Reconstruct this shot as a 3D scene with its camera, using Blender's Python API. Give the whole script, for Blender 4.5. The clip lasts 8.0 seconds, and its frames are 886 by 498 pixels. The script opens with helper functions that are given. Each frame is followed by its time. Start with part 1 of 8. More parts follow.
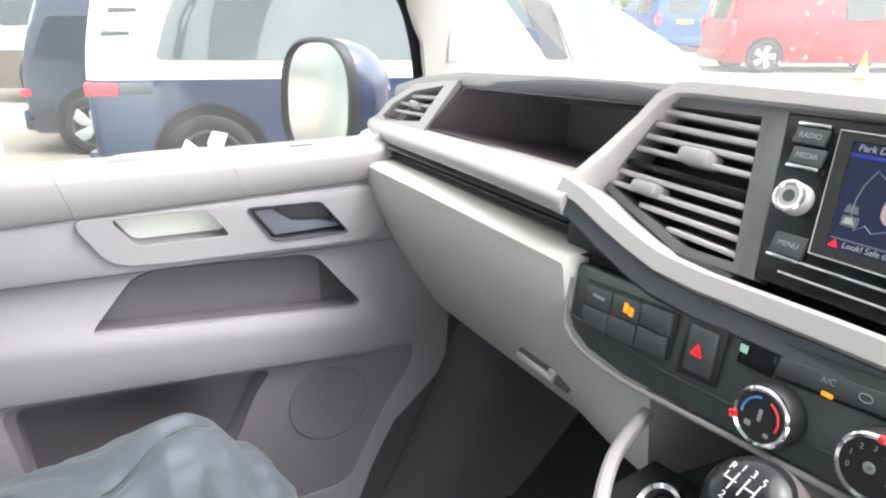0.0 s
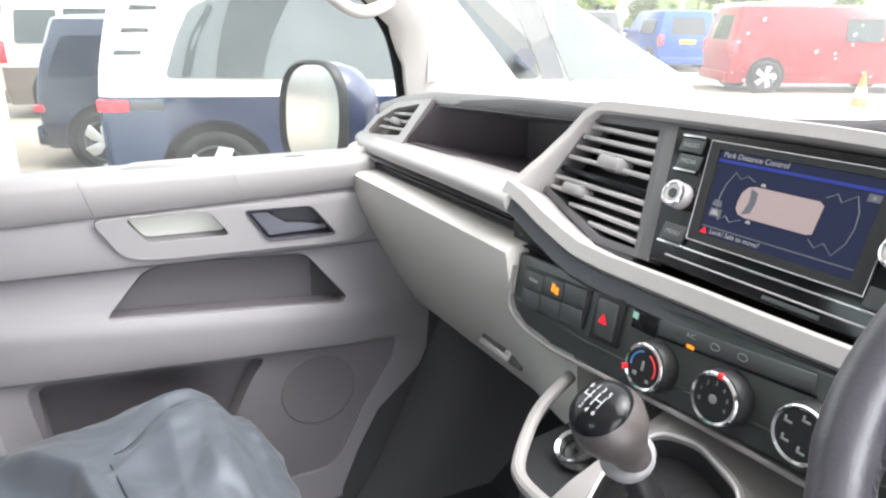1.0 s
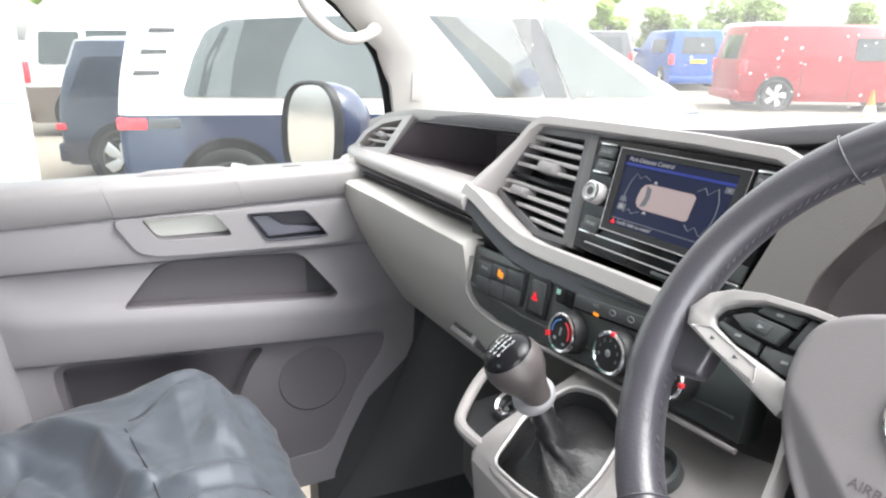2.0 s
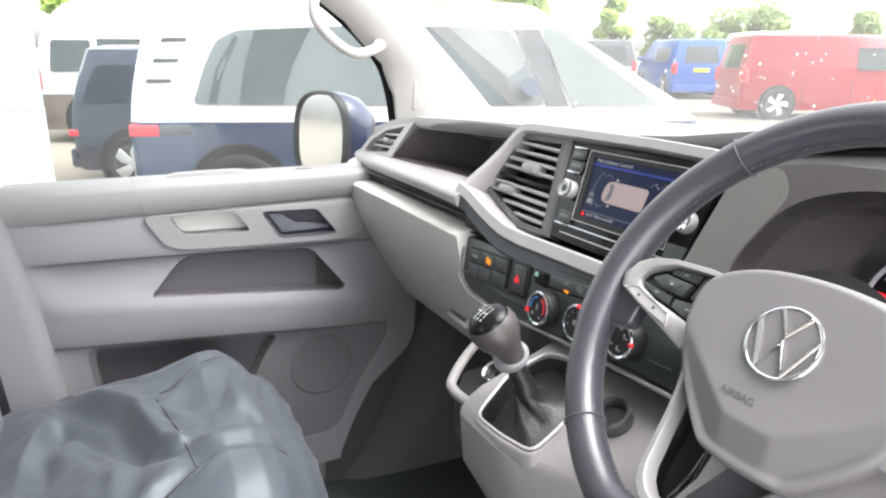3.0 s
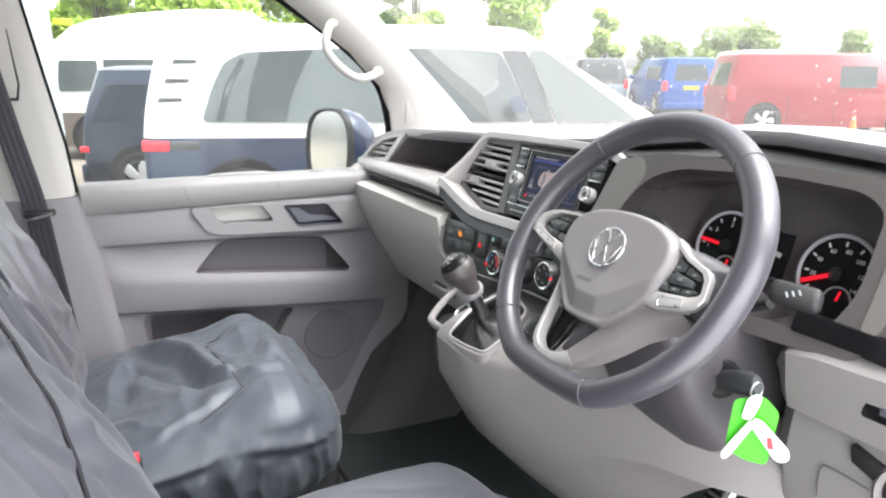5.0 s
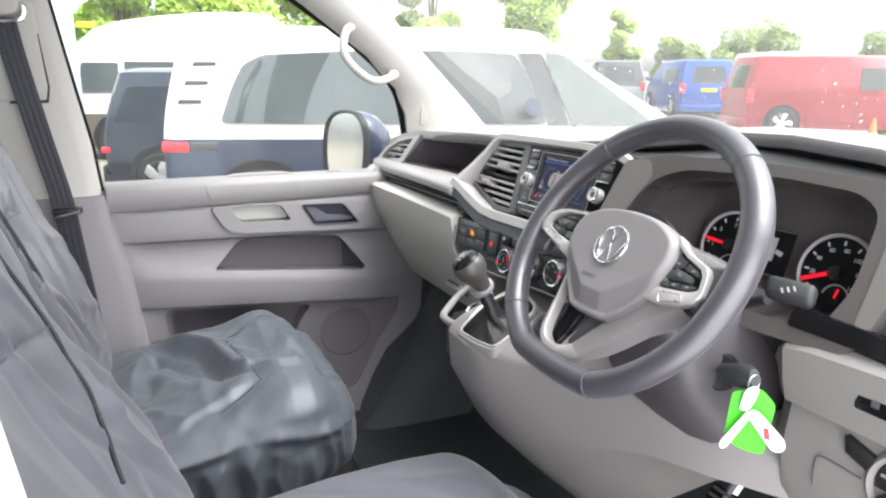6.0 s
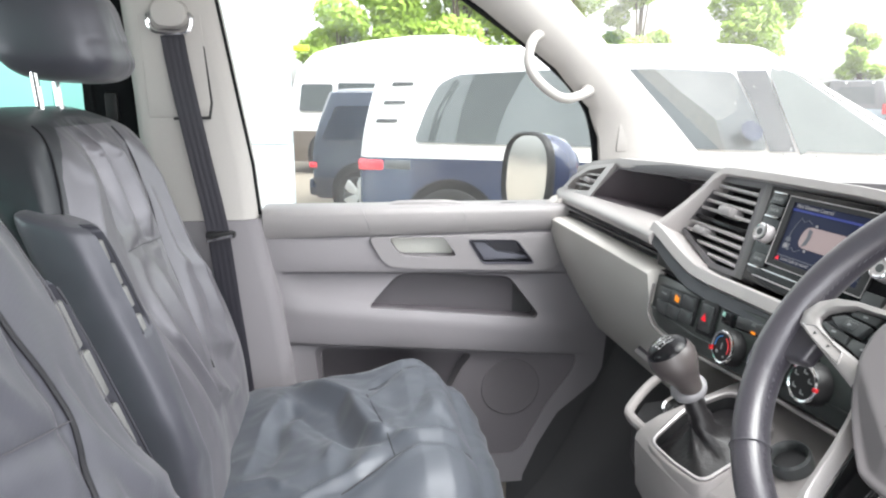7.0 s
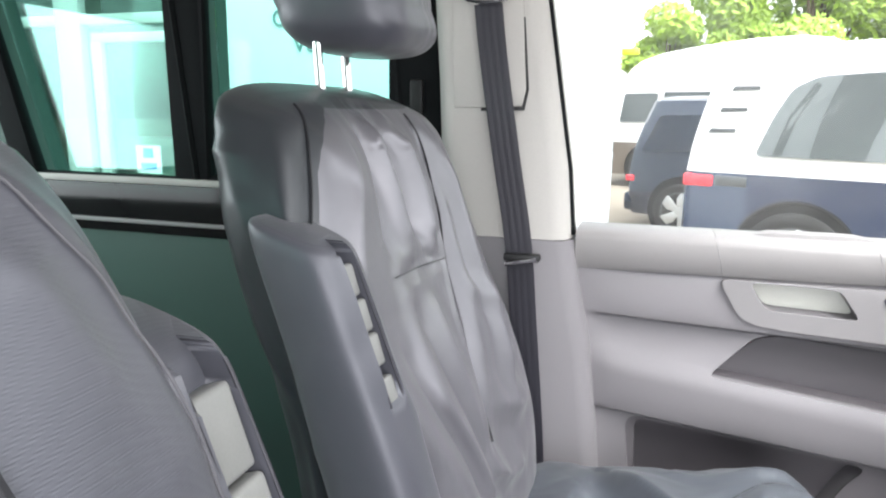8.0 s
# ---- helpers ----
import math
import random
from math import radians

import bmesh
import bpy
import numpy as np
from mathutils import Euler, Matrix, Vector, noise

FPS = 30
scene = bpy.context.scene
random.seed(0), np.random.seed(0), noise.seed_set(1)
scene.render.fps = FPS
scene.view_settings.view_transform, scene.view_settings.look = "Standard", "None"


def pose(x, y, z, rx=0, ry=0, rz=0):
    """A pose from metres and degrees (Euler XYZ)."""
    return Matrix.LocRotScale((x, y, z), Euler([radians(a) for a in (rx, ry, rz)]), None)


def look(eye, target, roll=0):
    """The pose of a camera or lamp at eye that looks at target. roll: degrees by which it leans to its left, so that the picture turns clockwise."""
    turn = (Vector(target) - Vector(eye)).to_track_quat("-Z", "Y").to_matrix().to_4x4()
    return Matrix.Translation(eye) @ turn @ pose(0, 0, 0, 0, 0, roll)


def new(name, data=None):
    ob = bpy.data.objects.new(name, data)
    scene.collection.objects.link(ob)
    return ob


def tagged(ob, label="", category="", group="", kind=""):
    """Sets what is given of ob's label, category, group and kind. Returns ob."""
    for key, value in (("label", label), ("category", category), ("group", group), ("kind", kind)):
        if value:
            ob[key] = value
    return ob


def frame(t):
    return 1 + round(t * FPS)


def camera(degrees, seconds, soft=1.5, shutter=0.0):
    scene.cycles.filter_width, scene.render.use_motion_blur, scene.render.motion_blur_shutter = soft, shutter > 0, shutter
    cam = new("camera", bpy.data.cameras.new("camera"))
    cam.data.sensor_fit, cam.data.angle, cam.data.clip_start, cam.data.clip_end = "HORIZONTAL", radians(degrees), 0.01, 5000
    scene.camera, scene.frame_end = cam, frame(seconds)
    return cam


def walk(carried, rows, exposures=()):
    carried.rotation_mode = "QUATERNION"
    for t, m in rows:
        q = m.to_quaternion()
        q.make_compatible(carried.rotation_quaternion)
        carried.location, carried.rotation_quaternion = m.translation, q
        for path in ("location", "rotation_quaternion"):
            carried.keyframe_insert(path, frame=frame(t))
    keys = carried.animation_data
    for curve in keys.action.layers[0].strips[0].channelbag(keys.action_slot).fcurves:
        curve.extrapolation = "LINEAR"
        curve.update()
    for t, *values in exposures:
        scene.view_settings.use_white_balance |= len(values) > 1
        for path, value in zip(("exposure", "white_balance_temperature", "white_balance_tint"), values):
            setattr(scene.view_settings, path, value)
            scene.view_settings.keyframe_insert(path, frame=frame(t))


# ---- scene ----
cam = camera(67.3, 8.0, soft=2.2)
PATH = [
    (0, (0.011, -0.187, 1.5), (0.924, 1.463, 0.835), 0.2),
    (0.5, (-0.002, -0.257, 1.508), (0.915, 1.402, 0.871), 0.4),
    (1, (-0.006, -0.324, 1.513), (0.9, 1.349, 0.897), 0.4),
    (1.5, (-0.002, -0.398, 1.516), (0.887, 1.296, 0.933), 0.4),
    (2.8, (-0.052, -0.577, 1.53), (0.815, 1.139, 0.979), 0.2),
    (3, (-0.06, -0.595, 1.532), (0.808, 1.122, 0.989), 0.4),
    (3.5, (-0.089, -0.667, 1.541), (0.78, 1.058, 1.022), 0.4),
    (4, (-0.119, -0.764, 1.539), (0.75, 0.965, 1.032), 0.5),
    (4.5, (-0.151, -0.84, 1.54), (0.728, 0.886, 1.041), 0.2),
    (5.8, (-0.225, -0.973, 1.55), (0.658, 0.754, 1.062), 0.4),
    (6, (-0.201, -0.946, 1.547), (0.641, 0.801, 1.058), 0.3),
    (6.5, (-0.127, -0.832, 1.546), (0.536, 0.992, 1.065), 0.2),
    (7, (-0.081, -0.686, 1.538), (0.23, 1.241, 1.104), 0.5),
    (7.3, (-0.074, -0.582, 1.529), (0.015, 1.369, 1.097), 0.4),
    (7.5, (-0.076, -0.497, 1.519), (-0.158, 1.455, 1.093), 0.6),
    (8, (-0.13, -0.325, 1.496), (-0.71, 1.545, 1.088), 0.6),
]
walk(cam, [(t, look(eye, target, roll)) for t, eye, target, roll in PATH],
     [(0, 2.74), (1.5, 2.54), (4, 2.34), (6.5, 2.22), (7.3, 2.30), (8, 2.45)])


# ---- sky, sun and exposure ----
world = bpy.data.worlds.new("overcast_sky")
scene.world = world
world.use_nodes = True
wn = world.node_tree.nodes
wl = world.node_tree.links
sky = wn.new("ShaderNodeTexSky")
sky.sky_type = "NISHITA"
sky.sun_disc = False
sky.sun_elevation = radians(61)
sky.sun_rotation = radians(133)
sky.air_density, sky.dust_density, sky.ozone_density = 1.0, 4.0, 1.0
grey = wn.new("ShaderNodeHueSaturation")
grey.inputs["Saturation"].default_value = 0.12
wl.new(sky.outputs[0], grey.inputs["Color"])
wl.new(grey.outputs[0], wn["Background"].inputs["Color"])
wn["Background"].inputs["Strength"].default_value = 0.15

sun_data = bpy.data.lights.new("sun", "SUN")
sun_data.energy, sun_data.angle, sun_data.color = 0.9, radians(60), (0.97, 0.985, 1.0)
sun = new("sun", sun_data)
sun.matrix_world = look((3.4, -3.2, 9.5), (0, 0, 1))


# fill lamp added in the open driver's door, brightening the cab beyond the sky's own light
door_fill = bpy.data.lights.new("open_door_fill", "AREA")
door_fill.shape, door_fill.size, door_fill.size_y = "RECTANGLE", 1.15, 1.36
door_fill.energy, door_fill.color = 5.6, (0.94, 0.97, 1.02)
door_light = new("open_door_fill", door_fill)
door_light.matrix_world = look((0.32, -1.06, 1.20), (0.32, 0.5, 1.15))
# fill lamp added at the unseen tailgate, brightening the dash from behind the seats
tail_fill = bpy.data.lights.new("tailgate_fill", "AREA")
tail_fill.shape, tail_fill.size, tail_fill.size_y = "RECTANGLE", 1.30, 0.52
tail_fill.energy, tail_fill.color = 2.4, (0.94, 0.97, 1.02)
tail_light = new("tailgate_fill", tail_fill)
tail_light.matrix_world = look((-1.93, 0.0, 1.53), (0.5, 0.0, 1.40))


# ---- materials ----
def material(name, colour, rough=0.5, metal=0.0, grain=0.06, scale=300.0, bump=0.15, wear=0.06, wear_scale=6.0,
             spec=0.5, coat=0.0, sheen=0.0, stretch=(1, 1, 1), emit=None, strength=0.0):
    """A surface with fine grain (bump and tone) and slow wear or grime over it, at real size."""
    m = bpy.data.materials.new(name)
    m.use_nodes = True
    n, l = m.node_tree.nodes, m.node_tree.links
    b = n["Principled BSDF"]
    b.inputs["Roughness"].default_value = rough
    b.inputs["Metallic"].default_value = metal
    b.inputs["Specular IOR Level"].default_value = spec
    b.inputs["Coat Weight"].default_value = coat
    b.inputs["Sheen Weight"].default_value = sheen
    where = n.new("ShaderNodeTexCoord")
    size = n.new("ShaderNodeMapping")
    size.inputs["Scale"].default_value = stretch
    l.new(where.outputs["Object"], size.inputs["Vector"])
    fine = n.new("ShaderNodeTexNoise")
    fine.inputs["Scale"].default_value, fine.inputs["Detail"].default_value = scale, 2.0
    slow = n.new("ShaderNodeTexNoise")
    slow.inputs["Scale"].default_value, slow.inputs["Detail"].default_value = wear_scale, 5.0
    l.new(size.outputs[0], fine.inputs["Vector"])
    l.new(where.outputs["Object"], slow.inputs["Vector"])
    both = n.new("ShaderNodeMath")
    both.operation = "MULTIPLY_ADD"
    l.new(fine.outputs[0], both.inputs[0])
    both.inputs[1].default_value = grain * 2
    tone = n.new("ShaderNodeMath")
    tone.operation = "MULTIPLY_ADD"
    l.new(slow.outputs[0], tone.inputs[0])
    tone.inputs[1].default_value, tone.inputs[2].default_value = wear * 2, 1.0 - wear - grain
    l.new(tone.outputs[0], both.inputs[2])
    mix = n.new("ShaderNodeMix")
    mix.data_type, mix.blend_type = "RGBA", "MULTIPLY"
    mix.inputs["Factor"].default_value = 1.0
    mix.inputs["A"].default_value = (*colour, 1)
    l.new(both.outputs[0], mix.inputs["B"])
    l.new(mix.outputs["Result"], b.inputs["Base Color"])
    shine = n.new("ShaderNodeMath")
    shine.operation = "MULTIPLY_ADD"
    l.new(slow.outputs[0], shine.inputs[0])
    shine.inputs[1].default_value, shine.inputs[2].default_value = 0.16, max(rough - 0.08, 0.02)
    l.new(shine.outputs[0], b.inputs["Roughness"])
    if bump:
        relief = n.new("ShaderNodeBump")
        relief.inputs["Strength"].default_value, relief.inputs["Distance"].default_value = bump, 0.001
        l.new(fine.outputs[0], relief.inputs["Height"])
        l.new(relief.outputs[0], b.inputs["Normal"])
    if emit:
        b.inputs["Emission Color"].default_value, b.inputs["Emission Strength"].default_value = (*emit, 1), strength
    return m


def glass(name, tint=(1, 1, 1), gloss=0.6, film=0.0):
    """Clear glass with its gloss and, where film is given, a thin even pale veil that puts bright haze over the view.
    """
    m = bpy.data.materials.new(name)
    m.use_nodes = True
    n, l = m.node_tree.nodes, m.node_tree.links
    n.remove(n["Principled BSDF"])
    clear, shiny, mix, fresnel, less = (n.new("ShaderNode" + k) for k in ("BsdfTransparent", "BsdfGlossy", "MixShader", "Fresnel", "Math"))
    clear.inputs["Color"].default_value = (*tint, 1)
    shiny.inputs["Roughness"].default_value = 0.02
    less.operation = "MULTIPLY"
    less.inputs[1].default_value = gloss
    l.new(fresnel.outputs[0], less.inputs[0])
    l.new(less.outputs[0], mix.inputs[0])
    l.new(clear.outputs[0], mix.inputs[1])
    l.new(shiny.outputs[0], mix.inputs[2])
    last = mix
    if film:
        veil, over = n.new("ShaderNodeBsdfTranslucent"), n.new("ShaderNodeMixShader")
        veil.inputs["Color"].default_value = (0.8, 0.8, 0.8, 1)
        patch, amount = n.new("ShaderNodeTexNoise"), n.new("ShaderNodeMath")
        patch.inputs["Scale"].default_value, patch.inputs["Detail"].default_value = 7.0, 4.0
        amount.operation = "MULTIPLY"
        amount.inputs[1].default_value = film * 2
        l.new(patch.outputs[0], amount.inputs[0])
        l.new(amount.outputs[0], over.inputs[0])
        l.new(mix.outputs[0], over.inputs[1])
        l.new(veil.outputs[0], over.inputs[2])
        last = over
    l.new(last.outputs[0], n["Material Output"].inputs[0])
    return m


def cloth(name, colour, rough, weave=1900.0, bump=0.25, sheen=0.3, spec=0.5, metal=0.0):
    """Woven nylon: two crossed sets of threads, with soft creases and rub marks over them."""
    m = material(name, colour, rough, grain=0.05, scale=60.0, bump=0, wear=0.12, wear_scale=9.0, sheen=sheen, spec=spec, metal=metal)
    n, l = m.node_tree.nodes, m.node_tree.links
    where = n.new("ShaderNodeTexCoord")
    threads = []
    for axis in ("X", "Z"):
        w = n.new("ShaderNodeTexWave")
        w.bands_direction = axis
        w.inputs["Scale"].default_value, w.inputs["Distortion"].default_value = weave / 6.3, 0.1
        l.new(where.outputs["Object"], w.inputs["Vector"])
        threads.append(w)
    add = n.new("ShaderNodeMath")
    add.operation = "MAXIMUM"
    l.new(threads[0].outputs["Fac"], add.inputs[0])
    l.new(threads[1].outputs["Fac"], add.inputs[1])
    crease = n.new("ShaderNodeTexNoise")
    crease.noise_type = "RIDGED_MULTIFRACTAL"
    crease.inputs["Scale"].default_value, crease.inputs["Detail"].default_value = 7.0, 1.5
    crease.inputs["Distortion"].default_value = 0.6
    slant = n.new("ShaderNodeMapping")
    slant.inputs["Rotation"].default_value, slant.inputs["Scale"].default_value = (0.4, 0.3, 0.5), (1.0, 1.0, 0.45)
    l.new(where.outputs["Object"], slant.inputs["Vector"])
    l.new(slant.outputs[0], crease.inputs["Vector"])
    low = n.new("ShaderNodeBump")
    low.inputs["Strength"].default_value, low.inputs["Distance"].default_value = 0.18, 0.006
    l.new(crease.outputs[0], low.inputs["Height"])
    high = n.new("ShaderNodeBump")
    high.inputs["Strength"].default_value, high.inputs["Distance"].default_value = bump, 0.0006
    l.new(add.outputs[0], high.inputs["Height"])
    l.new(low.outputs[0], high.inputs["Normal"])
    l.new(high.outputs[0], n["Principled BSDF"].inputs["Normal"])
    return m


def glow(name, colour, strength):
    return material(name, tuple(c * 0.08 for c in colour), 0.4, bump=0, emit=colour, strength=strength)


DOOR_GREY = material("grained_grey_plastic", (0.180, 0.170, 0.182), 0.58, scale=700, bump=0.3)
SILL_GREY = material("pale_grey_plastic", (0.232, 0.220, 0.222), 0.5, scale=700, bump=0.3)
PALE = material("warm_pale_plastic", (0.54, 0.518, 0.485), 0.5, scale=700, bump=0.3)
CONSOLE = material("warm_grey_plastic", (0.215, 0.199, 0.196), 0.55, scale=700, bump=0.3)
PILLAR = material("ivory_pillar_plastic", (0.42, 0.402, 0.382), 0.6, scale=500, bump=0.25)
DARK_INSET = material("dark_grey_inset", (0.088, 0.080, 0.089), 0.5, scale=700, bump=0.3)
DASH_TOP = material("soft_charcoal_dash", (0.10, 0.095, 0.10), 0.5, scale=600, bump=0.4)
BAND_EDGE = material("slate_grained_edge", (0.050, 0.052, 0.060), 0.42, scale=600, bump=0.4)
CUBBY = material("plum_grey_cubby", (0.062, 0.050, 0.057), 0.5, scale=600, bump=0.3)
# Paler than DASH_TOP: sky brightness on the pad is put into its colour.
DASH_PAD = material("skylit_grey_dash_pad", (0.27, 0.26, 0.26), 0.40, scale=600, bump=0.4)
BLACK = material("black_plastic", (0.016, 0.016, 0.017), 0.48, scale=600, bump=0.3, spec=0.32)
GLOSS_BLACK = material("gloss_black", (0.008, 0.008, 0.009), 0.14, bump=0, spec=0.2, coat=0.0)
PANEL_BLACK = material("green_black_panel", (0.024, 0.029, 0.027), 0.35, scale=700, bump=0.25)
BUTTON = material("button_grey", (0.046, 0.050, 0.051), 0.4, scale=600, bump=0.2)
SILVER_TRIM = material("satin_silver_trim", (0.50, 0.475, 0.475), 0.32, metal=0.35, scale=500, bump=0.15)
PLATINUM = material("painted_platinum_trim", (0.38, 0.358, 0.35), 0.38, metal=0.25, scale=500, bump=0.1)
CHROME = material("chrome", (0.75, 0.75, 0.76), 0.12, metal=1.0, grain=0.01, bump=0)
LEATHER = material("black_leather", (0.037, 0.034, 0.043), 0.34, scale=420, bump=0.25, spec=0.8, sheen=0.1)
HUB_GREY = material("airbag_cover_plastic", (0.182, 0.170, 0.174), 0.44, scale=1400, bump=0.12)
STITCH = material("grey_thread", (0.075, 0.073, 0.082), 0.7, bump=0)
MARK = material("white_print", (0.75, 0.75, 0.76), 0.6, bump=0)
DIM_MARK = material("grey_print", (0.24, 0.25, 0.25), 0.6, bump=0)
CARPET = material("dark_carpet", (0.024, 0.030, 0.031), 0.95, grain=0.3, scale=420, bump=0.9, wear=0.2, wear_scale=5)
RUBBER = material("black_rubber", (0.006, 0.007, 0.008), 0.7, scale=300, bump=0.3, spec=0.1)
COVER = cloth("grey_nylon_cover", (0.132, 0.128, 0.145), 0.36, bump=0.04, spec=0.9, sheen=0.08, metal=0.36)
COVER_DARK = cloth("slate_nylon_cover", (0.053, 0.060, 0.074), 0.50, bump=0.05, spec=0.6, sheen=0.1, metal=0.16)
SPOKE_SILVER = material("satin_spoke_silver", (0.44, 0.42, 0.41), 0.34, metal=0.35, scale=500, bump=0.1)
# Darker copy of COVER: the driver seat's weaker light put into the cloth colour.
COVER_DRIVER = cloth("dim_grey_nylon_cover", (0.067, 0.068, 0.084), 0.42, weave=1300, bump=0.12, spec=0.7, sheen=0.15, metal=0.25)
SEAM = material("dark_seam_cord", (0.008, 0.008, 0.011), 0.7, bump=0.2)
# Same cover cloth, darkened for the shade on side panels and shoulder cap.
COVER_SHADE = cloth("shaded_nylon_cover", (0.024, 0.027, 0.033), 0.40, bump=0.05, spec=0.6, sheen=0.06, metal=0.15)
TAUPE = material("satin_taupe_spoke", (0.31, 0.285, 0.285), 0.34, metal=0.35, scale=500, bump=0.1)
ARM_PLASTIC = material("light_grey_armrest_plastic", (0.19, 0.19, 0.185), 0.35, scale=500)
BELT = material("seat_belt_webbing", (0.020, 0.019, 0.027), 0.5, scale=1.0, stretch=(900, 900, 200), bump=0.5, spec=0.5)
LINING = material("roof_lining", (0.55, 0.53, 0.5), 0.9, grain=0.15, scale=500, bump=0.5)
METAL = material("steel", (0.5, 0.5, 0.5), 0.35, metal=1.0, scale=200)
MIRROR = material("mirror_glass", (0.9, 0.92, 0.92), 0.02, metal=1.0, grain=0.0, wear=0.0, bump=0)
SCREEN = material("screen_glass", (0.004, 0.005, 0.008), 0.12, bump=0, spec=0.06, emit=(0.0045, 0.0055, 0.0115), strength=1.0)
SCREEN_BLUE = glow("screen_blue", (0.03, 0.07, 0.60), 0.07)
SCREEN_WHITE = glow("screen_white", (0.85, 0.83, 0.85), 0.062)
SCREEN_PINK = glow("screen_pale_pink", (0.85, 0.66, 0.66), 0.075)
SCREEN_GREY = glow("screen_grey", (0.25, 0.27, 0.32), 0.07)
AMBER = glow("amber_lamp", (1.0, 0.30, 0.01), 0.26)
RED_LAMP = glow("red_lamp", (1.0, 0.01, 0.03), 0.22)
RED_MARK = material("red_print", (0.75, 0.03, 0.04), 0.4, bump=0)
BLUE_MARK = material("blue_print", (0.05, 0.2, 0.5), 0.4, bump=0)
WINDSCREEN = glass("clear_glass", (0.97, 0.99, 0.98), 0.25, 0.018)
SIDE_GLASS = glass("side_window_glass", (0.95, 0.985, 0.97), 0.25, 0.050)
TINTED = glass("green_tinted_glass", (0.60, 0.87, 0.81), 0.4)


# ---- mesh helpers ----
FREE = {}


def thing(name, label, category, at=(0, 0, 0), m=None, group="", kind=""):
    """An Empty that carries the parts of one thing. With m the parts are built round its own origin."""
    ob = new(name)
    ob.empty_display_size = 0.05
    ob.matrix_basis = m if m is not None else Matrix.Translation(at)
    FREE[ob.name] = m is not None
    return tagged(ob, label, category, group, kind)


def mesh_of(name, bm, mat, smooth=35):
    bmesh.ops.recalc_face_normals(bm, faces=bm.faces)
    me = bpy.data.meshes.new(name)
    bm.to_mesh(me)
    bm.free()
    me.materials.append(mat)
    me.polygons.foreach_set("use_smooth", [True] * len(me.polygons))
    me.set_sharp_from_angle(angle=radians(smooth))
    return me


def part(name, bm, mat, parent=None, label="", smooth=35, kind=""):
    """Links a bmesh as one mesh object under a thing or under a part."""
    ob = new(name, bm if isinstance(bm, bpy.types.Mesh) else mesh_of(name, bm, mat, smooth))
    if parent is not None:
        ob.parent = parent
        if parent.type == "EMPTY" and not FREE[parent.name]:
            ob.matrix_parent_inverse = Matrix.Translation(-parent.location)
    return tagged(ob, label=label, kind=kind)


def single(name, bm, mat, label, category, group="", kind="", smooth=35):
    """A thing that is one plain mesh."""
    return tagged(part(name, bm, mat, smooth=smooth), label, category, group, kind)


def B():
    return bmesh.new()


def soften(bm, edges, width, segments=2):
    if width > 0:
        bmesh.ops.bevel(bm, geom=list(edges), offset=width, segments=segments, affect="EDGES", profile=0.5, clamp_overlap=True)


def box(bm, a, b, bevel=0.0, segments=2, m=None):
    r = bmesh.ops.create_cube(bm, size=1)
    v = r["verts"]
    a, b = Vector(a), Vector(b)
    for w in v:
        w.co = Vector([(a[k] + b[k]) / 2 + w.co[k] * (b[k] - a[k]) for k in range(3)])
        if m is not None:
            w.co = m @ w.co
    soften(bm, {e for w in v for e in w.link_edges}, bevel, segments)
    return bm


def prism(bm, points, way, bevel=0.0, segments=2):
    """A flat outline carried along a vector into a solid."""
    v = [bm.verts.new(p) for p in points]
    w = [bm.verts.new(Vector(p) + Vector(way)) for p in points]
    k = len(v)
    faces = [bm.faces.new(v), bm.faces.new(w[::-1])]
    faces += [bm.faces.new((v[i], w[i], w[(i + 1) % k], v[(i + 1) % k])) for i in range(k)]
    soften(bm, {e for f in faces for e in f.edges}, bevel, segments)
    return bm


def loft(bm, rings, cap=True, closed=True):
    rows = [[bm.verts.new(p) for p in r] for r in rings]
    k = len(rows[0])
    for a, b in zip(rows, rows[1:]):
        for i in range(k if closed else k - 1):
            bm.faces.new((a[i], a[(i + 1) % k], b[(i + 1) % k], b[i]))
    if cap and closed:
        bm.faces.new(rows[0][::-1])
        bm.faces.new(rows[-1])
    return bm


def tube(bm, points, radius, seg=10, closed=False, flat=1.0):
    """A round bar along points; radius one number or one for each point."""
    p = [Vector(q) for q in points]
    k = len(p)
    radii = radius if isinstance(radius, (list, tuple)) else [radius] * k
    rings, side = [], None
    for i in range(k):
        a, b = (p[i - 1], p[(i + 1) % k]) if closed else (p[max(i - 1, 0)], p[min(i + 1, k - 1)])
        d = (b - a).normalized()
        if side is None:
            side = d.orthogonal().normalized()
        side = (side - d * side.dot(d)).normalized()
        up = d.cross(side)
        rings.append([p[i] + (side * math.cos(t) + up * math.sin(t) * flat) * radii[i] for t in (2 * math.pi * j / seg for j in range(seg))])
    if closed:
        rings.append(rings[0])
        loft(bm, rings, cap=False)
        bmesh.ops.remove_doubles(bm, verts=bm.verts, dist=1e-6)
    else:
        loft(bm, rings)
    return bm


def lathe(bm, profile, m=Matrix(), seg=28):
    """A turned shape: (radius, height) pairs about the z axis of m."""
    rings = [[m @ Vector((r * math.cos(t), r * math.sin(t), h)) for t in (2 * math.pi * j / seg for j in range(seg))] for r, h in profile]
    return loft(bm, rings)


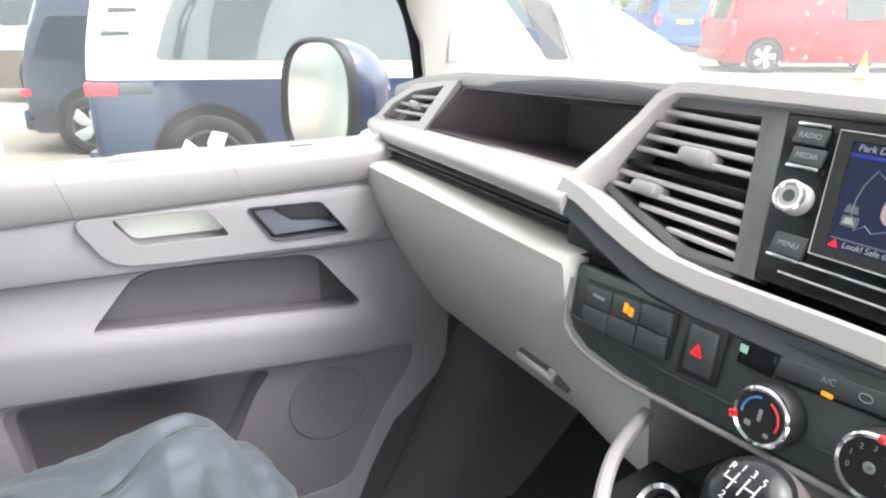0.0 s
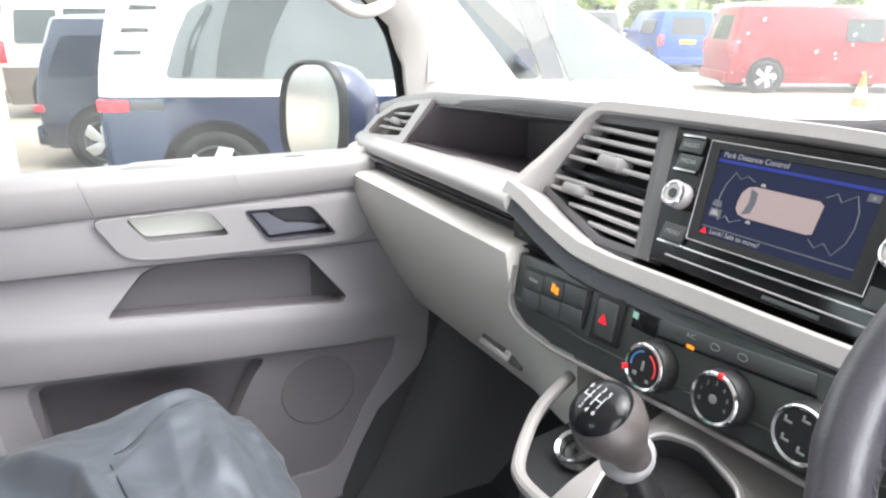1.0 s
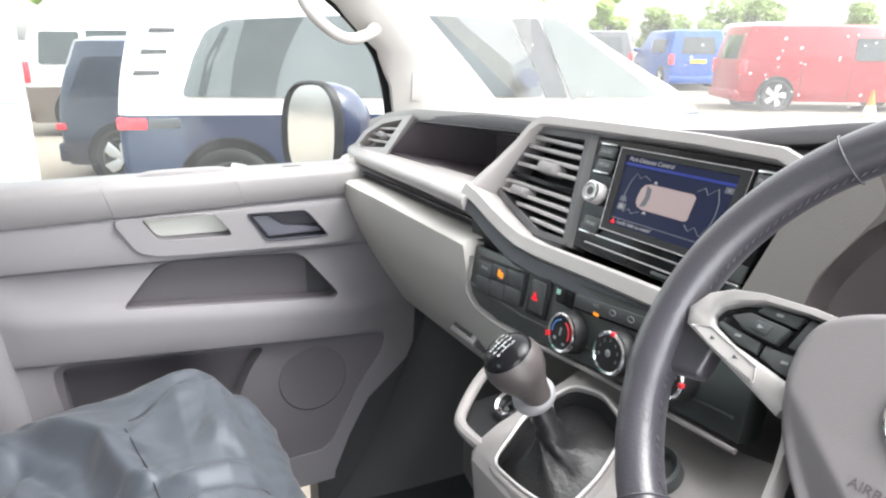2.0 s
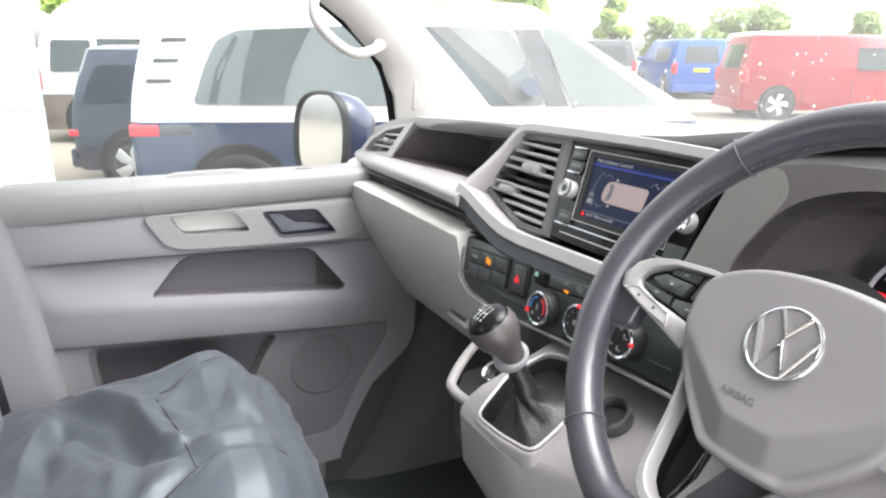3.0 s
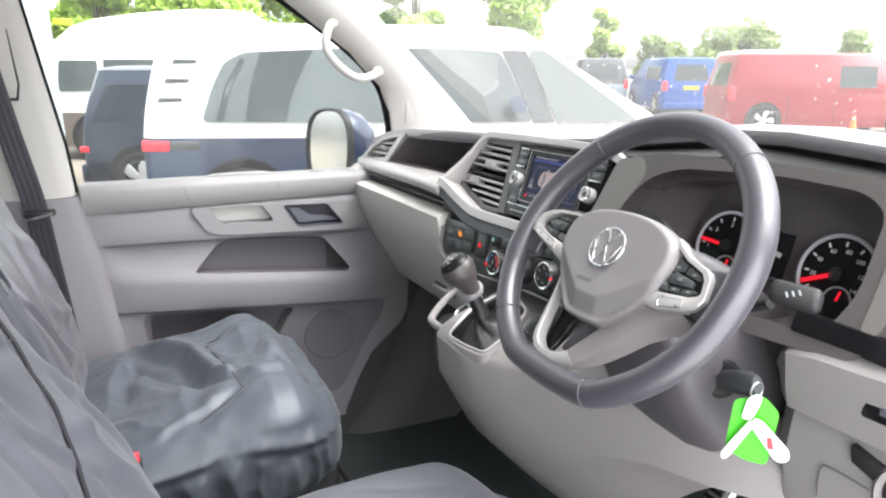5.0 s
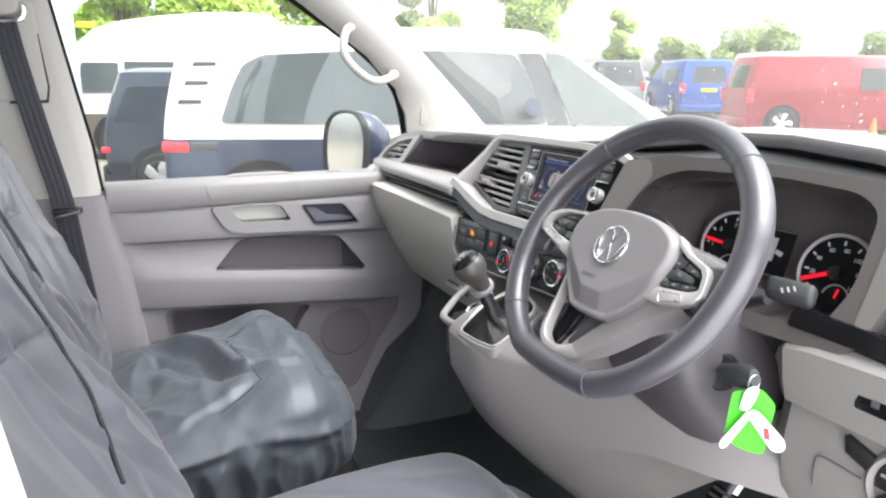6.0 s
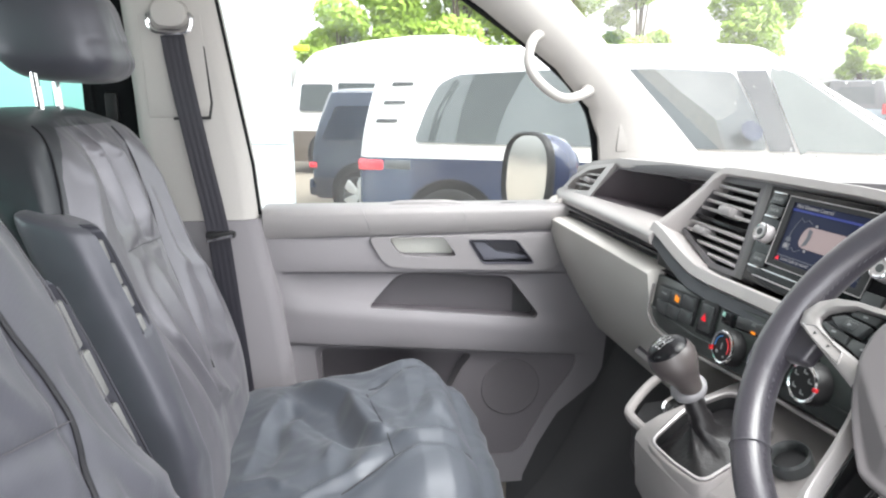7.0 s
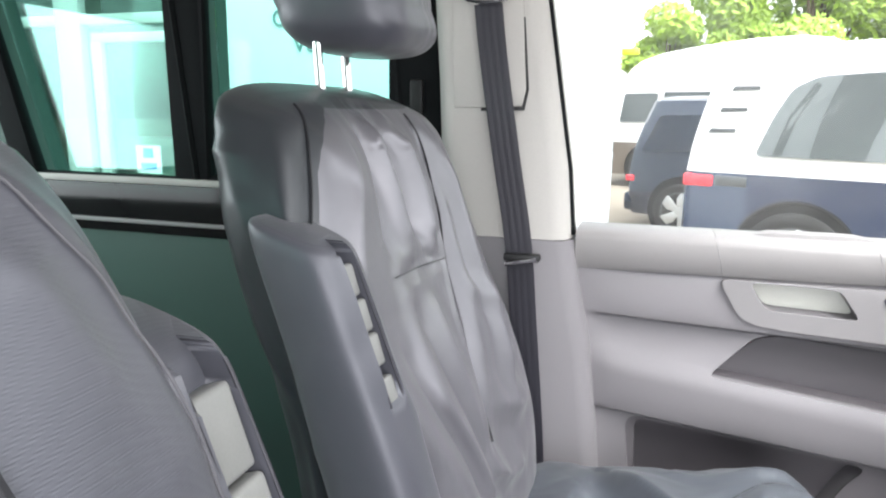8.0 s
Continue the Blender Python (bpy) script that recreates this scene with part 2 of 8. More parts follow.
def sheet(bm, nu, nv, fn, thick=0.0):
    rows = [[bm.verts.new(fn(i / nu, j / nv)) for j in range(nv + 1)] for i in range(nu + 1)]
    faces = [bm.faces.new((rows[i][j], rows[i + 1][j], rows[i + 1][j + 1], rows[i][j + 1])) for i in range(nu) for j in range(nv)]
    if thick:
        bmesh.ops.solidify(bm, geom=faces, thickness=thick)
    return bm


def cut(ob, bm):
    """Takes a solid out of a mesh object, for good."""
    me = bpy.data.meshes.new("cutter")
    bmesh.ops.recalc_face_normals(bm, faces=bm.faces)
    bm.to_mesh(me)
    bm.free()
    tool = new("cutter", me)
    mod = ob.modifiers.new("cut", "BOOLEAN")
    mod.operation, mod.solver, mod.object = "DIFFERENCE", "EXACT", tool
    bpy.context.view_layer.update()
    done = bpy.data.meshes.new_from_object(ob.evaluated_get(bpy.context.evaluated_depsgraph_get()))
    ob.modifiers.clear()
    old, ob.data = ob.data, done
    bpy.data.meshes.remove(old)
    bpy.data.objects.remove(tool)
    bpy.data.meshes.remove(me)
    done.polygons.foreach_set("use_smooth", [True] * len(done.polygons))
    done.set_sharp_from_angle(angle=radians(30))
    return ob


def words(name, text, m, size, mat, parent, align="CENTER"):
    """Lettering as a thin mesh; it reads along x of m and faces its z."""
    c = bpy.data.curves.new(name, "FONT")
    c.body, c.size, c.align_x, c.align_y, c.extrude = text, size, align, "CENTER", size * 0.02
    tmp = new("lettering", c)
    bpy.context.view_layer.update()
    me = bpy.data.meshes.new_from_object(tmp.evaluated_get(bpy.context.evaluated_depsgraph_get()))
    bpy.data.objects.remove(tmp)
    bpy.data.curves.remove(c)
    me.transform(m)
    me.materials.clear()
    me.materials.append(mat)
    return part(name, me, mat, parent)


def smooth_path(points, n=6, closed=False):
    """A rounder path through the same points (Catmull-Rom)."""
    p = [Vector(q) for q in points]
    k, out = len(p), []
    for i in range(k if closed else k - 1):
        a, b, c, d = (p[(i + j) % k] for j in (-1, 0, 1, 2)) if closed else (p[max(i - 1, 0)], p[i], p[i + 1], p[min(i + 2, k - 1)])
        for s in range(n):
            t = s / n
            out.append(0.5 * (2 * b + (c - a) * t + (2 * a - 5 * b + 4 * c - d) * t * t + (3 * b - a - 3 * c + d) * t ** 3))
    return out if closed else out + [p[-1]]


def rounded(points, r, n=4):
    """The same flat outline with its corners rounded."""
    p, out = [Vector(q) for q in points], []
    for i, c in enumerate(p):
        a, b = p[i - 1] - c, p[(i + 1) % len(p)] - c
        q = min(r, a.length * 0.45, b.length * 0.45)
        u, v = c + a.normalized() * q, c + b.normalized() * q
        out += [(u * (1 - t) ** 2 + c * 2 * t * (1 - t) + v * t * t)[:] for t in (k / n for k in range(n + 1))]
    return out


# ---- dashboard ----
def F(y, z, d=0.0):
    """A point of the raked fascia; d stands out of it towards the seats."""
    return Vector((0.479 + 0.44 * (z - 1.326) - 0.9153 * d, y, z + 0.4027 * d))


FN = Vector((-0.9153, 0, 0.4027))
FM = Matrix(((0, -0.4027, -0.9153, 0), (-1, 0, 0, 0), (0, 0.9153, 0.4027, 0), (0, 0, 0, 1))).to_4x4()
FM = Matrix(((0.0, 0.4027, -0.9153, 0), (-1.0, 0.0, 0.0, 0), (0.0, 0.9153, 0.4027, 0), (0, 0, 0, 1)))


def on_fascia(y, z, d=0.0):
    """Right, up and outward axes on the raked fascia, seen from the seats."""
    return Matrix.Translation(F(y, z, d)) @ FM


LN = Vector((-0.985, 0, 0.174))
LM = Matrix(((0.0, 0.174, -0.985, 0), (-1.0, 0.0, 0.0, 0), (0.0, 0.985, 0.174, 0), (0, 0, 0, 1)))


def L(y, z, d=0.0):
    """A point of the lower control panel."""
    return Vector((0.424 + 0.177 * (z - 1.225) - 0.985 * d, y, z + 0.174 * d))


def on_panel(y, z, d=0.0):
    return Matrix.Translation(L(y, z, d)) @ LM


def plate(bm, outline, at, normal, thick, bevel=0.0, segments=2):
    """A flat plate from (y, z) pairs on a panel: at(y, z, d) gives its points."""
    return prism(bm, [at(y, z, 0) for y, z in outline], normal * thick, bevel, segments)


def frame_ring(bm, outer, inner, at, d0, d1):
    """A flat frame between two outlines with the same number of corners, from depth d0 to d1."""
    rings = [[at(y, z, d) for y, z in line] for line, d in ((outer, d0), (outer, d1), (inner, d1), (inner, d0))]
    k = len(outer)
    rows = [[bm.verts.new(p) for p in r] for r in rings]
    for a in range(4):
        for i in range(k):
            bm.faces.new((rows[a][i], rows[a][(i + 1) % k], rows[(a + 1) % 4][(i + 1) % k], rows[(a + 1) % 4][i]))
    return bm


dash = thing("dashboard", "charcoal and grey van dashboard with silver trim", "dashboard", (0.7, 0, 0.9))

# top pad, with the hump over the instruments
PAD = [(0.90, 0.545, 1.388), (0.80, 0.520, 1.402), (0.66, 0.513, 1.418), (0.40, 0.513, 1.432), (0.12, 0.522, 1.438), (0.0, 0.555, 1.447),
       (-0.10, 0.585, 1.462), (-0.22, 0.598, 1.477), (-0.34, 0.60, 1.480), (-0.46, 0.60, 1.472), (-0.58, 0.595, 1.450), (-0.70, 0.585, 1.42), (-0.80, 0.575, 1.395)]
rings, lips = [], []
for y, x, z in PAD:
    far = 1.16 - 0.22 * (y / 0.9) ** 2
    lips.append([(x + 0.02, y, z - 0.024), (x + 0.002, y, z - 0.017), (x, y, z - 0.008), (x + 0.005, y, z - 0.001), (x + 0.02, y, z), (x + 0.03, y, z - 0.02)])
    rings.append([(x + 0.02, y, z - 0.01), (x + 0.007, y, z), (x + 0.03, y, z + 0.004), (x + 0.10, y, z + 0.004),
                  (x + 0.16, y, z - 0.002), (far, y, 1.402), (far + 0.02, y, 1.33), (x + 0.12, y, z - 0.045)])
part("top_pad", loft(B(), rings), DASH_PAD, dash, "soft dash top under the windscreen, skylight put in as paler grey", smooth=50)
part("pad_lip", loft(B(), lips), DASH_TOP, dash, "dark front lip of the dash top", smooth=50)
part("inner_body", loft(B(), [[(0.66, y, 1.38), (1.02, y, 1.37), (1.04, y, 1.0), (0.72, y, 1.0), (0.62, y, 1.12), (0.64, y, 1.25)] for y in (0.84, -0.78)]), BLACK, dash)

# lip over the cubby, from the side vent to the centre; its lit edge is put in as pale trim
rings = []
for y, z, deep in ((0.86, 1.372, 0.0), (0.78, 1.392, 0.0), (0.66, 1.408, 0.001), (0.45, 1.418, 0.001), (0.27, 1.424, 0.001), (0.26, 1.424, 0.001)):
    rings.append([F(y, z, 0.004), F(y, z + 0.012, 0.006), F(y, z + 0.016, -0.004), F(y, z + 0.012, -0.02), F(y, z - 0.003, -0.02), F(y, z - 0.004, 0.0)])
part("upper_lip", loft(B(), rings), PLATINUM, dash, "lip over the cubby, edge light put in as a pale colour", smooth=50)

# side vent on the door side
SV_OUT = [(0.665, 1.408), (0.79, 1.392), (0.862, 1.36), (0.895, 1.325), (0.87, 1.313), (0.715, 1.328)]
SV_IN = [(0.70, 1.397), (0.785, 1.382), (0.843, 1.357), (0.866, 1.334), (0.853, 1.328), (0.735, 1.341)]


TAB_GREY = material("vent_tab_grey", (0.24, 0.228, 0.228), 0.4, scale=500)


def vent(name, outer, inner, slats, tilt, tabs, label, frame_mat=None, slat_mat=None):
    v = thing(name, label, "air vent", F(sum(y for y, z in outer) / len(outer), min(z for y, z in outer)))
    part("frame", frame_ring(B(), outer, inner, F, -0.03, 0.008 if frame_mat is None else 0.003), frame_mat or PLATINUM, v)
    part("backing", plate(B(), outer, lambda y, z, d: F(y, z, -0.045), FN, 0.01), BLACK, v)
    for (y0, y1, z, z2) in slats:
        bm = B()
        a, b = F(y0, z, 0.0), F(y1, z2, 0.0)
        side = Vector((0.035, 0, 0.035 * tilt))
        prism(bm, [a, b, b + side, a + side], (0, 0, 0.0054), 0.0018)
        part("slat", bm, slat_mat or SILVER_TRIM, v)
    for y, z, w, h in tabs:
        bm = B()
        box(bm, (-w / 2, -h / 2, -0.014), (w / 2, h / 2, 0.012), 0.004, m=on_fascia(y, z))
        part("tab", bm, TAB_GREY, v, "ribbed vent slider tab")
    return v


vent("side_air_vent", SV_OUT, SV_IN, [(0.845, 0.735, 1.345, 1.35), (0.835, 0.725, 1.358, 1.364), (0.815, 0.715, 1.371, 1.378)], -0.25, [(0.775, 1.362, 0.022, 0.012)],
     "hexagonal side air vent beside the passenger door")

# cubby
bm = B()
CO = [(0.655, 1.404), (0.30, 1.418), (0.345, 1.335), (0.715, 1.334)]
cub = [[F(y, z, 0.0) for y, z in CO], [Vector((0.63, y, z)) for y, z in ((0.56, 1.392), (0.30, 1.40), (0.335, 1.318), (0.56, 1.318))]]
loft(bm, cub, cap=False)
bm.faces.new([bm.verts.new(p) for p in cub[1]])
bmesh.ops.remove_doubles(bm, verts=bm.verts, dist=1e-5)
bmesh.ops.solidify(bm, geom=list(bm.faces), thickness=0.004)
part("cubby", bm, CUBBY, dash, "open plum-grey storage cubby in the dashboard")

# silver spear under the cubby, and the bands that frame the centre
rings = []
for y, nose, z in ((0.905, 0.462, 1.318), (0.86, 0.452, 1.314), (0.75, 0.447, 1.316), (0.60, 0.440, 1.319), (0.45, 0.431, 1.322), (0.345, 0.424, 1.323), (0.318, 0.423, 1.322)):
    back = 0.488
    rings.append([(back, y, z + 0.018), (nose + 0.022, y, z + 0.016), (nose + 0.004, y, z + 0.008), (nose, y, z), (nose + 0.004, y, z - 0.012), (nose + 0.02, y, z - 0.018), (back, y, z - 0.018)])
part("spear_trim", loft(B(), rings), PLATINUM, dash, "satin platinum trim spear", smooth=50)


def band(points, wide, proud, mat, name, label=""):
    """A bevelled trim band along (y, z) points on the fascia."""
    p = [Vector((y, z)) for y, z, *_ in points]
    rings = []
    for i, q in enumerate(p):
        d = (p[min(i + 1, len(p) - 1)] - p[max(i - 1, 0)]).normalized()
        n = Vector((-d.y, d.x))
        lift = points[i][2] if len(points[i]) > 2 else 0.0
        a, b = q + n * wide / 2, q - n * wide / 2
        a2, b2 = q + n * wide * 0.36, q - n * wide * 0.36
        rings.append([F(a.x, a.y, -0.02), F(a.x, a.y, lift + proud * 0.5), F(a2.x, a2.y, lift + proud), F(b2.x, b2.y, lift + proud), F(b.x, b.y, lift + proud * 0.5), F(b.x, b.y, -0.02)])
    return part(name, loft(B(), rings), mat, dash, label, smooth=50)


band([(0.327, 1.320, 0.034), (0.322, 1.335, 0.029), (0.31, 1.365, 0.016), (0.295, 1.398, 0.006), (0.283, 1.42, 0.004), (0.268, 1.431, 0.003), (0.25, 1.433, 0.002), (0.15, 1.435, 0.0), (0.0, 1.436, 0), (-0.09, 1.434, 0), (-0.135, 1.42, 0)],
     0.014, 0.010, PLATINUM, "upper_band", "satin platinum band over the vents and screen")
band([(0.333, 1.321, 0.035), (0.30, 1.315, 0.033), (0.26, 1.302, 0.026), (0.225, 1.293, 0.022), (0.195, 1.287, 0.020), (0.15, 1.285, 0.018), (0.05, 1.287, 0.016), (-0.05, 1.288, 0.014), (-0.14, 1.29, 0.012), (-0.20, 1.295, 0.008)],
     0.019, 0.012, PLATINUM, "lower_band", "satin platinum band under the vents and screen")
band([(0.33, 1.307, 0.033), (0.30, 1.299, 0.027), (0.26, 1.285, 0.021), (0.225, 1.275, 0.017), (0.195, 1.269, 0.015), (0.15, 1.267, 0.013), (0.05, 1.269, 0.011), (-0.05, 1.270, 0.009), (-0.14, 1.272, 0.007), (-0.20, 1.277, 0.005)],
     0.021, 0.011, BAND_EDGE, "lower_band_edge", "grained dark edge under the trim band")

# open tray slot under the spear
bm = B()
loft(bm, [[(0.470, y, 1.303), (0.60, y, 1.303), (0.60, y, 1.276), (0.438, y, 1.272)] for y in (0.86, 0.60, 0.40, 0.20)], cap=False, closed=False)
bmesh.ops.solidify(bm, geom=list(bm.faces), thickness=0.003)
part("tray_slot", bm, DARK_INSET, dash, "long black tray slot above the glovebox")
bm = B()
loft(bm, [[(0.456, y, 1.289), (0.50, y, 1.293), (0.50, y, 1.287), (0.455, y, 1.285)] for y in (0.86, 0.22)])
part("tray_lip", bm, GLOSS_BLACK, dash)
for z in (1.281, 1.299):
    part("tray_rib", loft(B(), [[(0.452 + (1.297 - z) * 0.4, y, z), (0.447 + (1.297 - z) * 0.4, y, z - 0.002), (0.452 + (1.297 - z) * 0.4, y, z - 0.005), (0.50, y, z - 0.005), (0.50, y, z)] for y in (0.86, 0.34)]), DASH_TOP, dash)
# Black filler block, added to keep the slot's shaded end dark.
part("slot_filler", box(B(), (0.448, 0.14, 1.258), (0.60, 0.335, 1.300), 0.006), BLACK, dash)

# glovebox
glove = thing("glovebox", "pale warm-grey glovebox lid with a recessed latch", "glovebox", (0.5, 0.5, 0.99))
rings = []
for y, top in ((0.86, 1.252), (0.83, 1.268), (0.79, 1.277), (0.60, 1.277), (0.40, 1.275), (0.300, 1.274), (0.297, 1.268), (0.294, 1.205), (0.27, 1.190), (0.20, 1.180)):
    o = 0.012 * max(0, (y - 0.78) / 0.08) ** 2
    low = 0.0 if y > 0.4 else 0.035 * (0.4 - y) / 0.13
    face = lambda z: float(np.interp(z, (0.998, 1.075, 1.155, 1.22, 1.256), (0.545 - low, 0.497 - low * 0.7, 0.452, 0.421, 0.416))) + o
    row = [top - 0.008 + (0.998 + low - top + 0.008) * k / 7 for k in range(8)]
    rings.append([(0.46 + o, y, top), (face(top) + 0.008, y, top - 0.002)] + [(face(z), y, z) for z in row] + [(0.60, y, 0.985 + low), (0.62, y, 1.10), (0.60, y, top - 0.02)])
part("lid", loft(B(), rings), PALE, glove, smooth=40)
bm = B()
m = Matrix.Translation((0.500, 0.42, 1.068)) @ Matrix(((0.0, 0.5, -0.866, 0), (-1.0, 0.0, 0.0, 0), (0.0, 0.866, 0.5, 0), (0, 0, 0, 1)))
box(bm, (-0.055, -0.012, -0.003), (0.055, 0.012, 0.004), 0.003, m=m)
part("latch_recess", bm, DARK_INSET, glove)
bm = B()
box(bm, (-0.05, -0.012, 0.003), (0.03, -0.003, 0.009), 0.002, m=m)
box(bm, (0.015, -0.004, 0.003), (0.03, 0.004, 0.009), 0.002, m=m)
part("latch", bm, SILVER_TRIM, glove, "grey glovebox latch")

# centre air vents
SLAT = material("grey_vent_slat", (0.42, 0.40, 0.395), 0.38, scale=600, bump=0.1)
CV_OUT = [(0.286, 1.424), (0.328, 1.336), (0.30, 1.326), (0.20, 1.298), (0.138, 1.300), (0.170, 1.428)]
CV_IN = [(0.278, 1.417), (0.314, 1.338), (0.293, 1.331), (0.197, 1.306), (0.146, 1.307), (0.176, 1.419)]
slats = []
for i in range(9):
    z = 1.312 + 0.0122 * i
    right = 0.146 + (z - 1.307) * 0.27
    left = 0.318 - (z - 1.338) * 0.45 if z > 1.334 else 0.205 + (z - 1.306) * 3.4
    if i != 4:
        slats.append((min(left, 0.312), right, z, z - 0.002))
vent("centre_air_vents", CV_OUT, CV_IN, slats, -0.3, [(0.222, 1.3775, 0.034, 0.015), (0.262, 1.342, 0.032, 0.012)], "pair of slatted centre air vents with slider tabs", DASH_TOP, SLAT)
part("vent_divider", plate(B(), [(0.314, 1.359), (0.314, 1.365), (0.158, 1.362), (0.156, 1.356)], lambda y, z, d: F(y, z, -0.012), FN, 0.012, 0.002), GLOSS_BLACK, dash)
part("side_strip", plate(B(), [(0.172, 1.428), (0.140, 1.300), (0.124, 1.300), (0.155, 1.428)], lambda y, z, d: F(y, z, -0.02), FN, 0.023, 0.002), material("grey_strip_plastic", (0.10, 0.097, 0.097), 0.45, scale=700, bump=0.3), dash)

# infotainment
info = thing("infotainment_unit", "black infotainment unit with a lit park-distance screen", "car radio", F(0.03, 1.30))
part("body", plate(B(), [(0.157, 1.426), (0.126, 1.303), (-0.098, 1.303), (-0.11, 1.426)], lambda y, z, d: F(y, z, -0.03), FN, 0.032, 0.002), GLOSS_BLACK, info)
SO = [(0.106, 1.417), (-0.070, 1.417), (-0.074, 1.331), (0.090, 1.331)]
SI = [(0.094, 1.411), (-0.058, 1.411), (-0.061, 1.3385), (0.081, 1.3385)]
part("screen_bezel", frame_ring(B(), SO, SI, F, 0.0, 0.006), BLACK, info, "dark satin screen surround")
part("bezel_line", tube(B(), [F(y, z, 0.0062) for y, z in SO], 0.0006, 6, True), SILVER_TRIM, info)
screen = part("screen", plate(B(), [(0.097, 1.413), (-0.060, 1.413), (-0.063, 1.3365), (0.083, 1.3365)], F, FN, 0.0032), SCREEN, info, "lit dark navy display")


def screen_plate(outline, mat, name, up=0.0036, thick=0.0004):
    part(name, plate(B(), outline, lambda y, z, d: F(y, z, up), FN, thick), mat, screen)


screen_plate([(0.0935, 1.4035), (-0.0585, 1.4035), (-0.0585, 1.4010), (0.0925, 1.4010)], SCREEN_BLUE, "blue_rule")
words("heading", "Park Distance Control", on_fascia(0.089, 1.4075, 0.0038), 0.0072, SCREEN_WHITE, screen, "LEFT")
words("warning", "Look! Safe to move?", on_fascia(0.071, 1.3425, 0.0038), 0.0062, SCREEN_WHITE, screen, "LEFT")
screen_plate([(0.0815, 1.3455), (-0.060, 1.3455), (-0.060, 1.3465), (0.0815, 1.3465)], SCREEN_GREY, "grey_rule")
screen_plate([(0.081, 1.3398), (0.0735, 1.3398), (0.0772, 1.3450)], RED_LAMP, "warning_triangle", 0.0038)
screen_plate([(0.079, 1.355), (0.067, 1.355), (0.0675, 1.362), (0.0795, 1.362)], SCREEN_GREY, "sensor_icon")
screen_plate([(0.0775, 1.3565), (0.0690, 1.3565), (0.0720, 1.3605), (0.0765, 1.3608)], SCREEN_WHITE, "sensor_mark", 0.0042)
screen_plate([(0.080, 1.364), (0.0695, 1.364), (0.0715, 1.369), (0.079, 1.3695)], SCREEN_GREY, "sound_icon")
screen_plate([(-0.047, 1.394), (-0.057, 1.394), (-0.057, 1.3995), (-0.047, 1.3995)], SCREEN_GREY, "close_button")
words("close_mark", "x", on_fascia(-0.052, 1.397, 0.0042), 0.006, SCREEN_WHITE, screen)
van_top = [(0.056, 1.372), (0.055, 1.380), (0.051, 1.385), (0.044, 1.3865), (-0.014, 1.3865), (-0.0185, 1.384), (-0.0185, 1.362), (-0.014, 1.3605), (0.044, 1.3605), (0.051, 1.362), (0.055, 1.366)]
screen_plate(van_top, SCREEN_PINK, "vehicle_picture", 0.0038)
screen_plate([(0.0475, 1.3845), (0.040, 1.382), (0.0385, 1.3735), (0.040, 1.365), (0.0475, 1.3625), (0.0445, 1.3735)], SCREEN_GREY, "vehicle_windscreen", 0.0044)
for y, z in ((0.038, 1.389), (0.038, 1.358)):
    screen_plate([(y + 0.003, z - 0.001), (y - 0.002, z - 0.0015), (y - 0.001, z + 0.0012), (y + 0.002, z + 0.0014)], SCREEN_WHITE, "vehicle_mirror", 0.0038)
for line in ([(0.047, 1.390), (0.056, 1.3935), (0.062, 1.390), (0.069, 1.3945), (0.074, 1.384), (0.0755, 1.3735), (0.074, 1.363), (0.068, 1.3535), (0.062, 1.358), (0.056, 1.354), (0.046, 1.358)],
             [(-0.017, 1.390), (-0.025, 1.3945), (-0.030, 1.389), (-0.040, 1.396), (-0.046, 1.384), (-0.0475, 1.3735), (-0.046, 1.362), (-0.039, 1.351), (-0.030, 1.358), (-0.024, 1.353), (-0.017, 1.358)]):
    part("sensor_arc", tube(B(), [F(y, z, 0.0038) for y, z in line], 0.0005, 5), SCREEN_GREY, screen)
# keys and knobs of the unit
for (y, z, w, h, text) in ((0.127, 1.4095, 0.027, 0.0135, "RADIO"), (0.123, 1.395, 0.027, 0.0135, "MEDIA"), (0.1075, 1.332, 0.027, 0.0165, "MENU"),
                           (-0.088, 1.4095, 0.027, 0.0135, "PHONE"), (-0.0885, 1.395, 0.027, 0.0135, "APP"), (-0.0885, 1.332, 0.027, 0.0165, "")):
    bm = B()
    box(bm, (-w / 2, -h / 2, 0), (w / 2, h / 2, 0.004), 0.0012, m=on_fascia(y, z, 0.002))
    k = part("key", bm, BUTTON, info)
    if text:
        words("key_word", text, on_fascia(y, z, 0.0062), 0.0062, DIM_MARK, k)
    bm = B()
    box(bm, (-w / 2, -0.0012, 0), (w / 2, 0.0012, 0.005), 0.0006, m=on_fascia(y, z - h / 2 - 0.0016 if z < 1.40 else z + h / 2 + 0.0014, 0.002))
    part("key_rim", bm, CHROME, info)
for y in (0.117, -0.088):
    k = part("volume_knob" if y > 0 else "tuning_knob", lathe(B(), [(0.0, 0.0), (0.0128, 0.0), (0.0124, 0.013), (0.0112, 0.0148), (0.0, 0.0148)], on_fascia(y, 1.364, 0.001)), SILVER_TRIM, info, "round knob with a chrome ring")
    part("knob_ring", lathe(B(), [(0.0122, 0.0), (0.0125, 0.002), (0.0105, 0.0028), (0.0088, 0.0022), (0.0088, 0.0)], on_fascia(y, 1.364, 0.0145)), CHROME, k)
    part("knob_cap", lathe(B(), [(0.0, 0.0), (0.005, 0.0), (0.0046, 0.0014), (0.0, 0.0014)], on_fascia(y, 1.364, 0.0155)), BUTTON, k)
